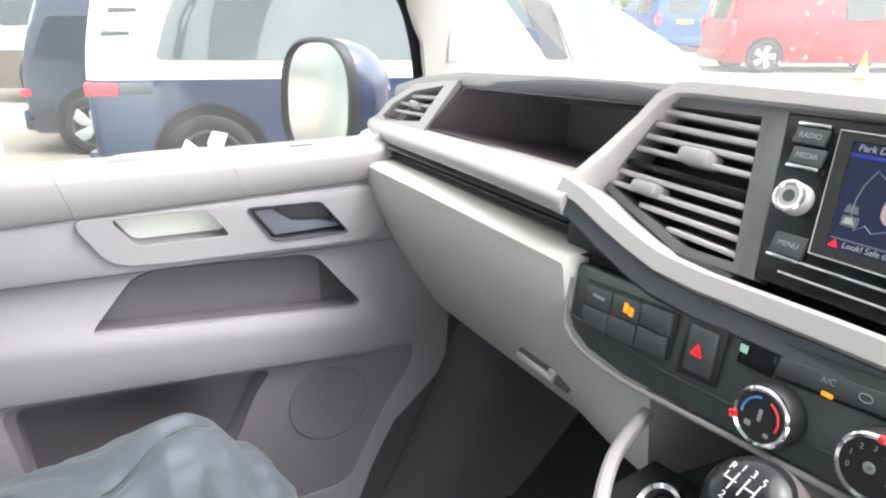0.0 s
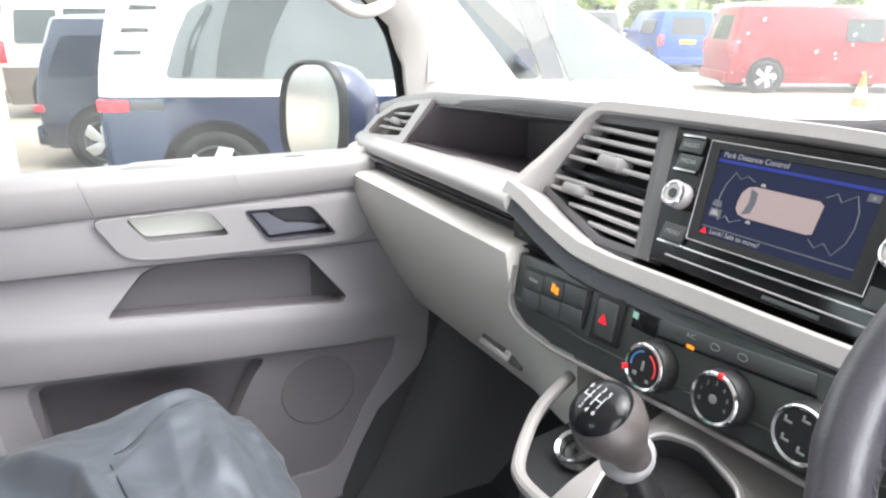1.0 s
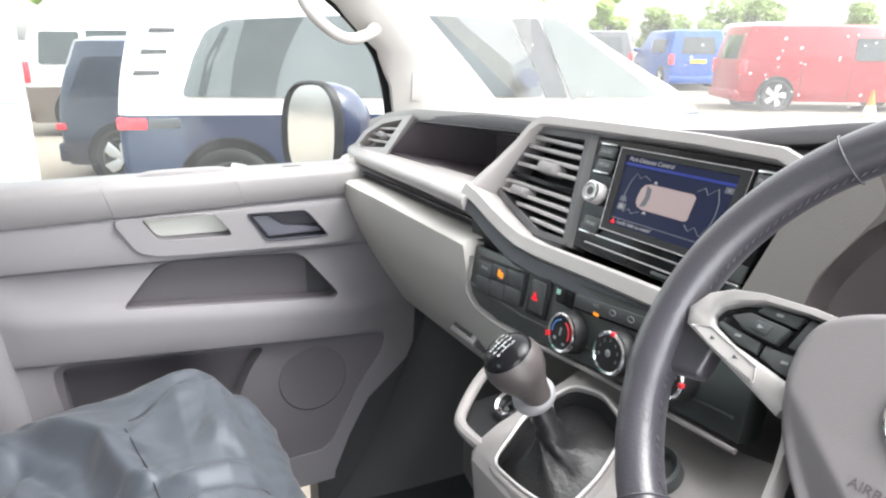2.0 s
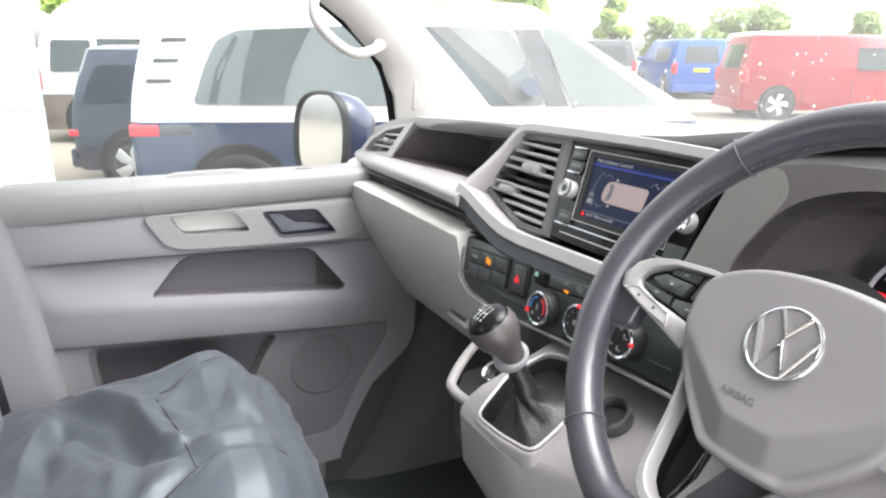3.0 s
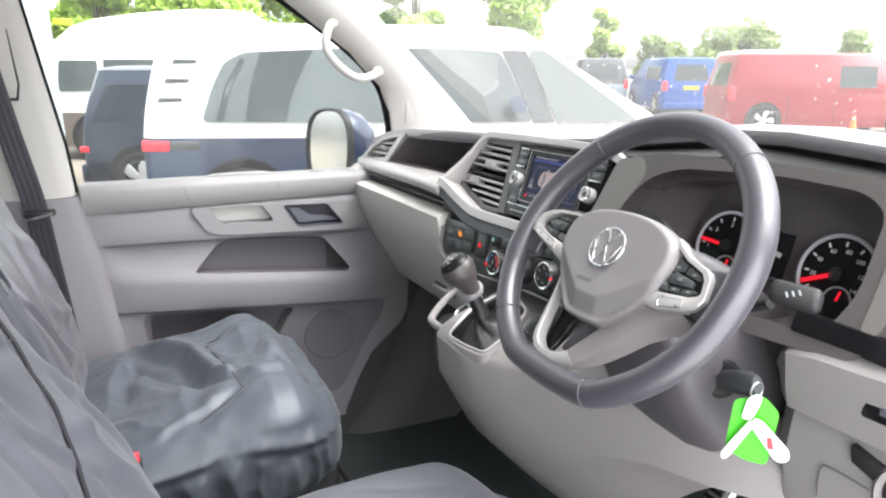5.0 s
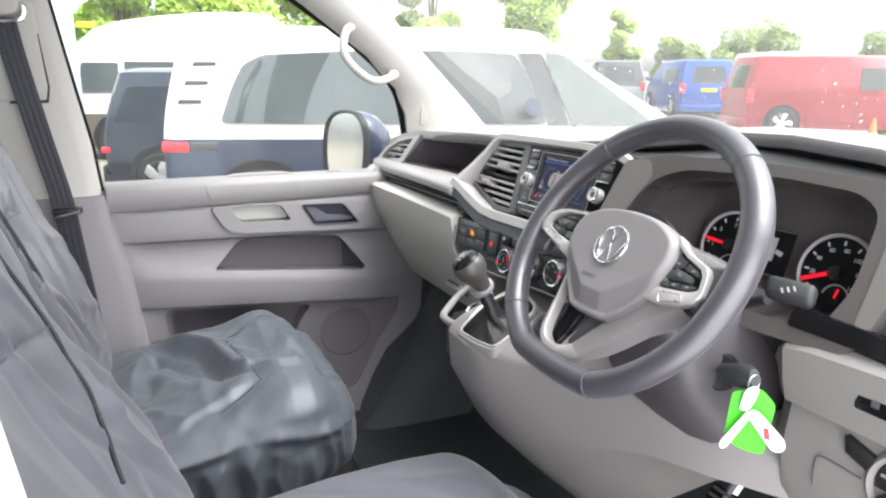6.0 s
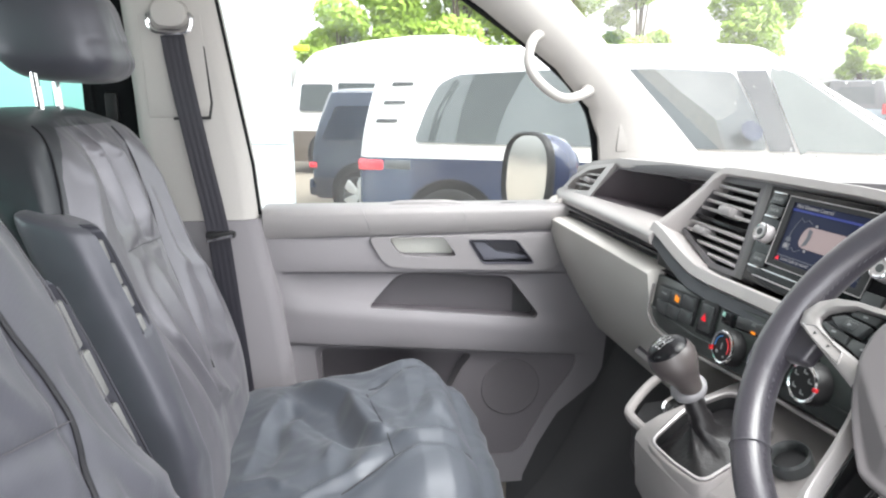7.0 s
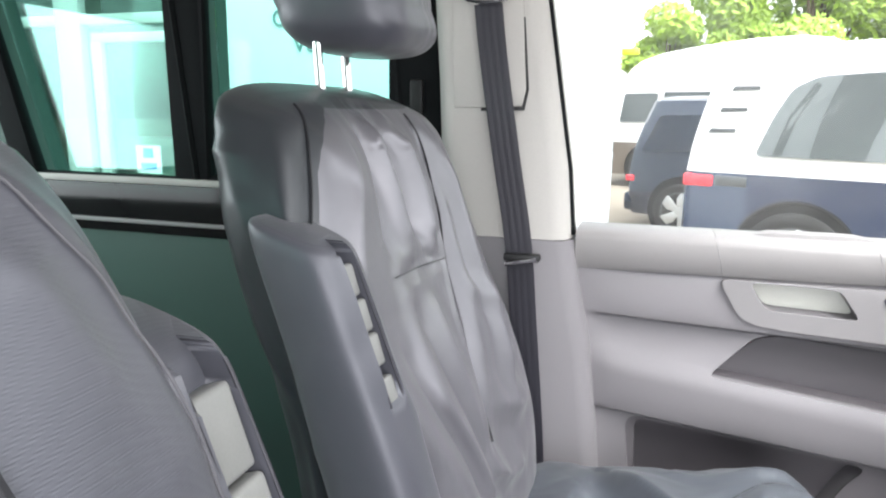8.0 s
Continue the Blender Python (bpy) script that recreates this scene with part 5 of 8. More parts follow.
part("left_lower_spoke", ribbon(B(), VO, VI, VZ, 0.014), SPOKE_SILVER, wheel, "thin satin lower spoke", smooth=40)
SPINE = [((0.104, -0.026), (0.132, -0.042), 0.002), ((0.084, -0.0405), (0.106, -0.0545), 0.001), ((0.0675, -0.0545), (0.086, -0.0715), 0.000), ((0.050, -0.0705), (0.0690, -0.0925), -0.001), ((0.033, -0.0885), (0.0510, -0.1130), -0.003), ((0.0185, -0.1070), (0.0365, -0.1275), -0.004), ((0.0043, -0.1263), (0.0224, -0.1389), -0.004)]
rings = []
for k, ((ix, iy), (ox, oy), z) in enumerate(SPINE):
    f = 0.55 * (1 - k / 6)
    rings.append([(ix, iy, z - 0.018), (ix, iy, z - 0.001), (ix + (ox - ix) * 0.06, iy + (oy - iy) * 0.06, z), (ix + (ox - ix) * 0.92, iy + (oy - iy) * 0.92, z - 0.001), (ox, oy, z - 0.003), (ox + (ox - ix) * f, oy + (oy - iy) * f, z - 0.012 - 0.018 * f)])
part("right_lower_spoke", loft(B(), rings), TAUPE, wheel, "broad satin lower spoke", smooth=30)
part("left_web", prism(B(), [(-0.068, -0.040, -0.034), (-0.056, -0.128, -0.030), (-0.040, -0.140, -0.030), (-0.032, -0.11, -0.034), (-0.030, -0.05, -0.036)], (0, 0, 0.010), 0.003), GLOSS_BLACK, wheel)
part("centre_web", prism(B(), [(-0.034, -0.128, -0.040), (-0.004, -0.080, -0.030), (0.03, -0.08, -0.030), (0.004, -0.134, -0.038)], (0, 0, 0.012), 0.004), material("mauve_web_plastic", (0.10, 0.092, 0.105), 0.45, scale=700, bump=0.2), wheel)
part("wheel_core", lathe(B(), [(0, -0.06), (0.05, -0.06), (0.062, -0.03), (0.062, -0.012), (0, -0.012)]), BLACK, wheel)

# pedal low in the footwell
pedal = thing("foot_pedal", "black ribbed rubber pedal in the driver footwell", "pedal", (0.70, -0.228, 0.80))
pm = Matrix.Translation((0.70, -0.228, 0.815)) @ pose(0, 0, 0, 0, -50, 0)
pad = part("pad", box(B(), (-0.03, -0.035, -0.006), (0.03, 0.035, 0.006), 0.004, m=pm), RUBBER, pedal)
for k in range(4):
    part("grip_rib", box(B(), (-0.024 + 0.014 * k, -0.030, 0.006), (-0.018 + 0.014 * k, 0.030, 0.009), 0.001, m=pm), DARK_INSET, pad)
part("pedal_arm", tube(B(), [(0.705, -0.228, 0.817), (0.78, -0.228, 0.90), (0.82, -0.228, 1.04)], 0.011, 8), METAL, pedal)


# ---- passenger door ----
door = thing("passenger_door", "closed grey front passenger door with storage recesses", "van door", (0.1, 0.83, 0.55))
SWOOSH_GREY = material("light_grey_door_trim", (0.205, 0.195, 0.202), 0.55, scale=700, bump=0.3)
DOOR_X = [-0.245, -0.236, -0.226, -0.216, -0.206, -0.196, -0.184, -0.170, -0.15, -0.10, 0.0, 0.1, 0.2, 0.3, 0.36, 0.40, 0.43, 0.46, 0.49, 0.52, 0.56, 0.60]
rings = []
for x in DOOR_X:
    k = (x + 0.25) / 0.65
    e = 0.02 * max(0, (x - 0.40) / 0.2)
    s = min(1.0, max(0.0, (x + 0.235) / 0.075))
    t = min(1.0, max(0.0, (0.55 - x) / 0.13))
    full = s * s * (3 - 2 * s) * t * t * (3 - 2 * t)
    zc, zl, zb = 1.160 - 0.022 * k, 1.077 - 0.079 * k, 0.993 - 0.060 * k
    line = [(0.806, 1.236), (0.803, 1.228), (0.800, zc + 0.03), (0.7985, zc + 0.008), (0.800, zc + 0.002), (0.806, zc - 0.001), (0.8125, zc - 0.005), (0.8130, zc - 0.014), (0.8105, zc - 0.040), (0.803, zl + 0.034), (0.7965, zl + 0.018), (0.7925, zl + 0.008),
            (0.7905, zl), (0.7902, zl - 0.010), (0.792, (zl + zb) / 2), (0.7945, zb + 0.012), (0.797, zb + 0.004), (0.803, zb - 0.001), (0.811, zb - 0.004), (0.812, 0.80), (0.815, 0.58)]
    rings.append([(x, 0.915, 1.298), (x, 0.83, 1.298), (x, 0.812 + e, 1.292), (x, 0.812 + e, 1.245)] + [(x, 0.801 + (y - 0.801) * full + e, z) for y, z in line] + [(x, 0.915, 0.58)])
skin = part("door_panel", loft(B(), rings), DOOR_GREY, door, "grained grey door trim", smooth=60)


def ypoly(points, y0, y1, bevel=0.0):
    return prism(B(), [(x, y0, z) for x, z in points], (0, y1 - y0, 0), bevel)


FRONT = [(0.585, 1.5), (0.580, 0.96), (0.574, 0.88), (0.556, 0.845), (0.52, 0.815), (0.46, 0.765), (0.41, 0.68), (0.375, 0.60), (0.36, 0.5), (0.7, 0.5), (0.7, 1.5)]
cut(skin, ypoly(FRONT, 0.70, 1.0))
HANDLE = rounded([(0.215, 1.226), (0.334, 1.222), (0.380, 1.163), (0.252, 1.166)], 0.010, 3)
PULL = rounded([(0.032, 1.234), (0.160, 1.232), (0.192, 1.186), (0.060, 1.190)], 0.012, 3)
POCKET = rounded([(-0.016, 1.068), (0.050, 1.138), (0.082, 1.147), (0.31, 1.131), (0.328, 1.122), (0.396, 1.034), (0.386, 1.024)], 0.012, 3)
LOWER = rounded([(-0.128, 0.968), (0.24, 0.935), (0.21, 0.90), (0.16, 0.80), (-0.12, 0.80)], 0.02)
BELOW = rounded([(-0.145, 0.978), (0.505, 0.922), (0.495, 0.88), (0.43, 0.79), (0.36, 0.66), (-0.11, 0.66)], 0.03)
SWOOSH = rounded([(-0.016, 1.236), (0.006, 1.202), (0.020, 1.176), (0.046, 1.164), (0.090, 1.1595), (0.380, 1.1475), (0.430, 1.150), (0.455, 1.20), (0.455, 1.236)], 0.018, 4)
for pts in (HANDLE, PULL, POCKET, LOWER):
    cut(skin, ypoly(pts, 0.70, 0.872))
cut(skin, ypoly(BELOW, 0.70, 0.822))
# the lighter shaped trim that carries pull cup and handle
trim = part("shaped_trim", ypoly(SWOOSH, 0.7945, 0.806, 0.003), SWOOSH_GREY, door, "light grey trim round the pull cup and handle", smooth=50)
cut(trim, ypoly(PULL, 0.70, 0.872))
cut(trim, ypoly(HANDLE, 0.70, 0.872))


def recess(name, pts, y, mat, label):
    part(name, ypoly(pts, y, y + 0.006), mat, door, label)


def lining(name, pts, y0, y1, mat, inset=0.0012):
    """The inner walls of a recess."""
    cx, cz = sum(p[0] for p in pts) / len(pts), sum(p[1] for p in pts) / len(pts)
    line = [(x + (cx - x) * inset * 8, z + (cz - z) * inset * 25) for x, z in pts]
    part(name, loft(B(), [[(x, y, z) for x, z in line] for y in (y0, y1)], cap=False), mat, door)


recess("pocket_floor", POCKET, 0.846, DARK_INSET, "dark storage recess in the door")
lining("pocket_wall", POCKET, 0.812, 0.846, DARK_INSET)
CUP = material("cream_grey_plastic", (0.64, 0.64, 0.59), 0.5, scale=600)
recess("pull_cup", PULL, 0.834, CUP, "pale pull cup")
# Door grey darkened for the shade below the armrest ledge.
LOW_GREY = material("shaded_lower_trim", (0.112, 0.103, 0.112), 0.6, scale=700, bump=0.3)
back = part("lower_panel", ypoly([(x, z) for x, z in BELOW], 0.819, 0.826), LOW_GREY, door, "lower door panel with shade put into its grey")
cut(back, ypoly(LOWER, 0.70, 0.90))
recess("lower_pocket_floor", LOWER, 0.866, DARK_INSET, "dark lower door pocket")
SLATE = material("blue_grey_plastic", (0.085, 0.083, 0.098), 0.42, scale=600)
hx, hz = sum(p[0] for p in HANDLE) / len(HANDLE), sum(p[1] for p in HANDLE) / len(HANDLE)
inner = [(x + (hx - x) * 0.06, z + (hz - z) * 0.11) for x, z in HANDLE]
bm = loft(B(), [[(x, y, z) for x, z in line] for line, y in ((HANDLE, 0.806), (HANDLE, 0.7928), (inner, 0.7935), (inner, 0.828))], cap=False)
bezel = part("handle_bezel", bm, material("dark_slate_plastic", (0.040, 0.040, 0.052), 0.4, scale=600), door, "dark slate door handle bezel")
part("handle_well", ypoly(inner, 0.826, 0.830), SLATE, bezel)
part("door_handle", prism(B(), [(0.226, 0.802, 1.219), (0.262, 0.800, 1.218), (0.286, 0.806, 1.190), (0.358, 0.806, 1.186), (0.368, 0.806, 1.172), (0.258, 0.804, 1.172)], (0, 0.012, 0), 0.004, 3), material("slate_handle", (0.115, 0.118, 0.142), 0.38, scale=600), bezel, "slate pull handle")
# sill capping in three lengths, their joints slanting
for x0, x1 in ((-0.243, -0.0234), (-0.0228, 0.2032), (0.2038, 0.46)):
    rings = []
    for i in range(9):
        x = x0 + (x1 - x0) * i / 8
        lean = 0.014 if -0.2 < x < 0.4 else 0.0
        k = (x + 0.25) / 0.65
        up = 0.03 * max(0.0, (x - 0.40) / 0.06) ** 2
        low = 1.2355 + 0.010 * k + up
        rings.append([(x, 0.90, 1.300), (x, 0.845, 1.3035), (x, 0.816, 1.3030), (x, 0.803, 1.3005), (x, 0.7955, 1.2955), (x + lean * 0.2, 0.7925, 1.287), (x + lean * 0.6, 0.7945, 1.266), (x + lean, 0.7975, low + 0.006), (x + lean, 0.8015, low), (x + lean, 0.806, low), (x, 0.84, 1.272), (x, 0.90, 1.285)])
    part("sill_cap", loft(B(), rings), SILL_GREY, door, "pale grey sill capping", smooth=50)
bm = B()
box(bm, (0.303, 0.834, 1.300), (0.340, 0.844, 1.3040), 0.001)
part("lock_slot", bm, BLACK, door)
rings = []
for x, h, w in ((0.035, 0.000, 0.012), (0.060, 0.007, 0.018), (0.10, 0.008, 0.019), (0.16, 0.008, 0.019), (0.185, 0.007, 0.018), (0.215, 0.000, 0.012)):
    rings.append([(x, 0.850 - w, 1.300), (x, 0.852 - w, 1.3035 + h * 0.7), (x, 0.850, 1.3035 + h), (x, 0.850 + w, 1.3035 + h * 0.7), (x, 0.850 + w, 1.300)])
part("sill_rise", loft(B(), rings), SILL_GREY, door, smooth=50)
# speaker grille flush in the lower panel
sm = Matrix.Translation((0.335, 0.8192, 0.842)) @ pose(0, 0, 0, 90, 0, 0)
grille = part("speaker_grille", lathe(B(), [(0.0, 0.0), (0.074, 0.0), (0.075, 0.0020), (0.072, 0.0034), (0.068, 0.0024), (0.0, 0.0028)], sm, 40), material("speaker_cloth_grille", (0.095, 0.087, 0.095), 0.7, scale=900, grain=0.3, bump=0.8), door, "round speaker grille")
# window frame rubber and the fixed edge along the pillar
frame_line = [(-0.262, 0.872, 1.29), (-0.30, 0.865, 1.55), (-0.335, 0.85, 1.80), (-0.30, 0.842, 1.87), (-0.05, 0.84, 1.885), (0.08, 0.842, 1.84), (0.25, 0.846, 1.735), (0.42, 0.853, 1.62), (0.505, 0.86, 1.535), (0.535, 0.865, 1.46), (0.545, 0.868, 1.39)]
part("window_seal", tube(B(), smooth_path(frame_line, 5), 0.009, 8), RUBBER, door, "black rubber window seal")
part("seal_lip", tube(B(), smooth_path([(x + (0.012 if x > 0 else -0.008), y - 0.006, z - 0.004) for x, y, z in frame_line[5:]], 5), 0.011, 8), RUBBER, door)
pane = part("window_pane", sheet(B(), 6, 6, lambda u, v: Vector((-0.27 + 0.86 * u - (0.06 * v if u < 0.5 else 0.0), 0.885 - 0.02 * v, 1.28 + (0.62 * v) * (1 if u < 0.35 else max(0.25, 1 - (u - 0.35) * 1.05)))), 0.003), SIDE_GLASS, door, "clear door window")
pane.visible_shadow = False

# door mirror
mir = thing("door_mirror", "dark blue door mirror outside the passenger window", "wing mirror", (0.50, 0.98, 1.25))
MO = Vector((0.44, 1.09, 1.338))
NM = Vector((-0.90, -0.42, 0.065)).normalized()
SM_ = Vector((0, 0, 1)).cross(NM).normalized()
UM = NM.cross(SM_)


def mirror_outline(w, h, n=36, p=2.7):
    out = []
    for j in range(n):
        t = 2 * math.pi * j / n
        c, s = math.cos(t), math.sin(t)
        out.append((w * math.copysign(abs(c) ** (2 / p), c), h * math.copysign(abs(s) ** (2 / p), s)))
    return out


NAVY_MIRROR = material("navy_paint", (0.012, 0.022, 0.065), 0.25, coat=0.7, bump=0, grain=0.02)
rings = []
for d, s, sh in ((-0.006, 0.90, 0.0), (-0.004, 0.99, 0.0), (-0.01, 1.0, 0.0), (-0.04, 1.0, 0.004), (-0.075, 0.92, 0.012), (-0.105, 0.70, 0.025), (-0.118, 0.40, 0.035)):
    rings.append([MO + NM * d + SM_ * (a * s + sh) + UM * b * s for a, b in mirror_outline(0.098, 0.120)])
shell = part("mirror_shell", loft(B(), rings), NAVY_MIRROR, mir, "navy painted mirror shell", smooth=60)
bm = B()
rings = [[MO + NM * d + SM_ * a * s + UM * b * s for a, b in mirror_outline(0.098, 0.120)] for d, s in ((-0.008, 1.01), (0.012, 1.0), (0.017, 0.95))]
rings.append([MO + NM * 0.006 + SM_ * (a + 0.005) + UM * b for a, b in mirror_outline(0.088, 0.110)])
part("mirror_rim", loft(bm, rings, cap=False), BLACK, mir, smooth=50)
part("mirror_face", loft(B(), [[MO + NM * d + SM_ * (a + 0.005) + UM * b for a, b in mirror_outline(0.0885, 0.1105)] for d in (0.004, 0.0068)]), MIRROR, mir, "mirror glass")
part("mirror_arm", tube(B(), [MO - NM * 0.03 - UM * 0.08, (0.50, 0.99, 1.205), (0.53, 0.915, 1.22)], [0.028, 0.03, 0.034], 12, flat=0.7), BLACK, mir)
part("corner_cover", prism(B(), [(0.385, 0.826, 1.296), (0.44, 0.826, 1.305), (0.49, 0.826, 1.325), (0.535, 0.826, 1.375), (0.60, 0.826, 1.39), (0.60, 0.826, 1.285)], (0, 0.05, 0), 0.010, 3), PILLAR, door, "pale corner cover inside the mirror")

# ---- cab shell ----
part("floor", box(B(), (-1.9, -0.86, 0.46), (0.80, 0.86, 0.50), 0.0), CARPET, kind="structure")
tagged(bpy.data.objects["floor"], "dark carpeted van floor", "floor")
bm = loft(B(), [[(0.72, y, 0.49), (0.98, y, 0.72), (1.02, y, 1.30), (1.06, y, 1.30), (1.04, y, 0.70), (0.76, y, 0.44)] for y in (-0.88, 0.88)])
single("wall_front", bm, CARPET, "dark carpeted footwell bulkhead", "wall", kind="structure")
FOOT = material("dark_footwell_plastic", (0.038, 0.038, 0.040), 0.6, scale=500, bump=0.3)
single("wall_left_lower", box(B(), (0.34, 0.845, 0.46), (1.05, 0.92, 1.27)), FOOT, "dark footwell side wall", "wall", kind="structure")
rings = []
for k in range(9):
    z = 0.50 + 0.06 * k
    rings.append([(0.38 + 0.26 * (k / 8) ** 0.8, 0.842, z), (0.43 + 0.25 * (k / 8) ** 0.8, 0.815 - 0.01 * math.sin(k * 0.4), z), (0.56 + 0.20 * (k / 8), 0.80 - 0.03 * math.sin(k * 0.4), z), (0.80, 0.79, z), (1.0, 0.80, z), (1.0, 0.842, z)])
single("wheel_arch_trim", loft(B(), rings), FOOT, "dark grey footwell side trim", "trim", kind="structure", smooth=60)
# A pillars
for s in (1, -1):
    A_IN = [(0.548, 0.84, 1.395), (0.540, 0.835, 1.455), (0.512, 0.83, 1.525), (0.425, 0.815, 1.612), (0.250, 0.80, 1.735), (0.10, 0.785, 1.83), (-0.10, 0.77, 1.90)]
    A_WS = [(0.83, 0.835, 1.385), (0.78, 0.83, 1.435), (0.72, 0.825, 1.495), (0.60, 0.81, 1.605), (0.452, 0.79, 1.74), (0.33, 0.775, 1.85), (0.22, 0.76, 1.93)]
    rings = []
    for a, b in zip(A_IN, A_WS):
        a, b = Vector((a[0], s * a[1], a[2])), Vector((b[0], s * b[1], b[2]))
        out = Vector((0, s, 0))
        mid = a.lerp(b, 0.5) - out * 0.028
        rings.append([a + out * 0.05, a + out * 0.004, a.lerp(b, 0.12) - out * 0.014, a.lerp(b, 0.3) - out * 0.026, mid, a.lerp(b, 0.75) - out * 0.022, a.lerp(b, 0.93) - out * 0.008, b + out * 0.004, b + out * 0.06])
    single("a_pillar_trim" if s > 0 else "a_pillar_trim", loft(B(), rings), PILLAR, "ivory windscreen pillar trim", "pillar trim", kind="structure", smooth=50)
single("speaker_trim", prism(B(), [(0.575, 0.822, 1.425), (0.655, 0.815, 1.425), (0.615, 0.808, 1.485), (0.575, 0.812, 1.50)], (0, -0.005, 0), 0.002), PILLAR, "small pale trim plate on the pillar", "trim")
# grab handle
grab = thing("grab_handle", "ivory grab handle on the windscreen pillar", "grab handle", (0.42, 0.79, 1.54))
part("grip", tube(B(), smooth_path([(0.385, 0.806, 1.688), (0.352, 0.774, 1.674), (0.338, 0.762, 1.645), (0.338, 0.758, 1.612), (0.362, 0.757, 1.580), (0.400, 0.760, 1.553), (0.432, 0.764, 1.546), (0.470, 0.778, 1.556), (0.494, 0.812, 1.566)], 5), [0.016, 0.0145, 0.013, 0.0118] + [0.0106] * 33 + [0.0118, 0.013, 0.0145, 0.016], 12), PILLAR, grab, smooth=60)
# B pillar
bp = thing("b_pillar_trim", "ivory and grey door pillar trim with the belt slot", "pillar trim", (-0.3, 0.8, 0.5), kind="structure")
rings = []
for z, x0, x1, y in ((1.285, -0.475, -0.252, 0.775), (1.40, -0.478, -0.262, 0.775), (1.55, -0.482, -0.286, 0.768), (1.72, -0.488, -0.312, 0.752), (1.92, -0.50, -0.345, 0.73)):
    rings.append([(x0, y + 0.09, z), (x0, y + 0.015, z), (x0 + 0.015, y, z), (x0 + 0.03, y - 0.004, z), (x1 - 0.03, y - 0.002, z), (x1 - 0.008, y + 0.008, z), (x1, y + 0.03, z), (x1 + 0.002, y + 0.10, z)])
part("upper_trim", loft(B(), rings), PILLAR, bp, "ivory upper trim", smooth=50)
part("pillar_seal", tube(B(), [(-0.250, 0.812, 1.290), (-0.260, 0.812, 1.40), (-0.284, 0.804, 1.55), (-0.310, 0.788, 1.72), (-0.343, 0.766, 1.92)], 0.0045, 8), RUBBER, bp, "thin black seal along the pillar")
rings = []
for z, x0, x1, y in ((0.46, -0.50, -0.15, 0.79), (0.80, -0.49, -0.178, 0.775), (0.95, -0.485, -0.192, 0.768), (1.10, -0.48, -0.210, 0.765), (1.20, -0.476, -0.232, 0.768), (1.284, -0.474, -0.247, 0.774)):
    rings.append([(x0, y + 0.09, z), (x0, y + 0.015, z), (x0 + 0.015, y, z), (x0 + 0.03, y - 0.004, z), (x1 - 0.03, y - 0.004, z), (x1 - 0.008, y + 0.006, z), (x1, y + 0.02, z), (x1 + 0.002, y + 0.10, z)])
part("lower_trim", loft(B(), rings), DOOR_GREY, bp, "grey lower trim", smooth=50)
part("slot_plate", prism(B(), [(-0.452, 0.770, 1.50), (-0.336, 0.764, 1.503), (-0.330, 0.764, 1.53), (-0.338, 0.755, 1.70), (-0.455, 0.755, 1.70)], (0, -0.006, 0), 0.004), PILLAR, bp)
part("slot_shadow", prism(B(), [(-0.405, 0.768, 1.4955), (-0.332, 0.765, 1.497), (-0.326, 0.765, 1.53), (-0.334, 0.756, 1.64), (-0.338, 0.756, 1.64), (-0.336, 0.765, 1.503), (-0.405, 0.768, 1.5010)], (0, -0.003, 0)), BLACK, bp)
DOOR_EDGE = ((0.46, -0.18), (0.95, -0.20), (1.20, -0.220), (1.40, -0.238), (1.52, -0.253), (1.72, -0.29), (1.92, -0.33))
rings = [[(-0.62, -0.92, z), (x1 - 0.10, -0.92, z), (x1 - 0.022, -0.724, z), (x1 - 0.03, -0.70, z), (-0.50, -0.69, z), (-0.62, -0.70, z)] for z, x1 in DOOR_EDGE]
single("wall_right_pillar", loft(B(), rings), DOOR_GREY, "grey driver-side door pillar trim", "pillar", kind="structure", smooth=50)
rings = [[(x1 - 0.018, -0.712, z), (x1 - 0.004, -0.712, z), (x1, -0.717, z), (x1 - 0.002, -0.727, z), (x1 - 0.019, -0.733, z), (x1 - 0.023, -0.722, z)] for z, x1 in DOOR_EDGE]
single("door_aperture_flange", loft(B(), rings), material("white_body_paint", (0.80, 0.79, 0.78), 0.25, coat=0.6, bump=0, grain=0.01), "white painted edge of the open door aperture", "trim", kind="structure", smooth=50)
# Rear and right window openings are unseen, added to admit light.
rear_wall = single("wall_rear", box(B(), (-2.0, -0.93, 0.46), (-1.95, 0.93, 1.95)), LINING, "pale rear wall of the cabin with an added unseen window", "wall", kind="structure")
cut(rear_wall, box(B(), (-2.1, -0.66, 1.26), (-1.9, 0.66, 1.80), 0.0))
right_wall = single("wall_right", box(B(), (-1.95, -0.93, 0.46), (-0.62, -0.86, 1.92)), LINING, "grey side wall of the load space with an added unseen window", "wall", kind="structure")
cut(right_wall, box(B(), (-1.80, -1.0, 1.30), (-0.78, -0.8, 1.80), 0.0))
for name, a, b in (("window_2", (-1.976, -0.67, 1.25), (-1.972, 0.67, 1.81)), ("window_3", (-1.81, -0.898, 1.29), (-0.77, -0.894, 1.81))):
    pane = single(name, box(B(), a, b), TINTED, "green-tinted pane in an added unseen rear opening", "window", kind="structure")
    pane.visible_shadow = False
single("ceiling", loft(B(), [[(x, -0.80, 1.90), (x, -0.5, 1.955), (x, 0.5, 1.955), (x, 0.80, 1.90), (x, 0.94, 1.88), (x, 0.94, 2.0), (x, -0.94, 2.0), (x, -0.94, 1.88)] for x in (-2.0, -0.4, 0.16)]), LINING, "pale fabric roof lining", "ceiling", kind="structure", smooth=50)
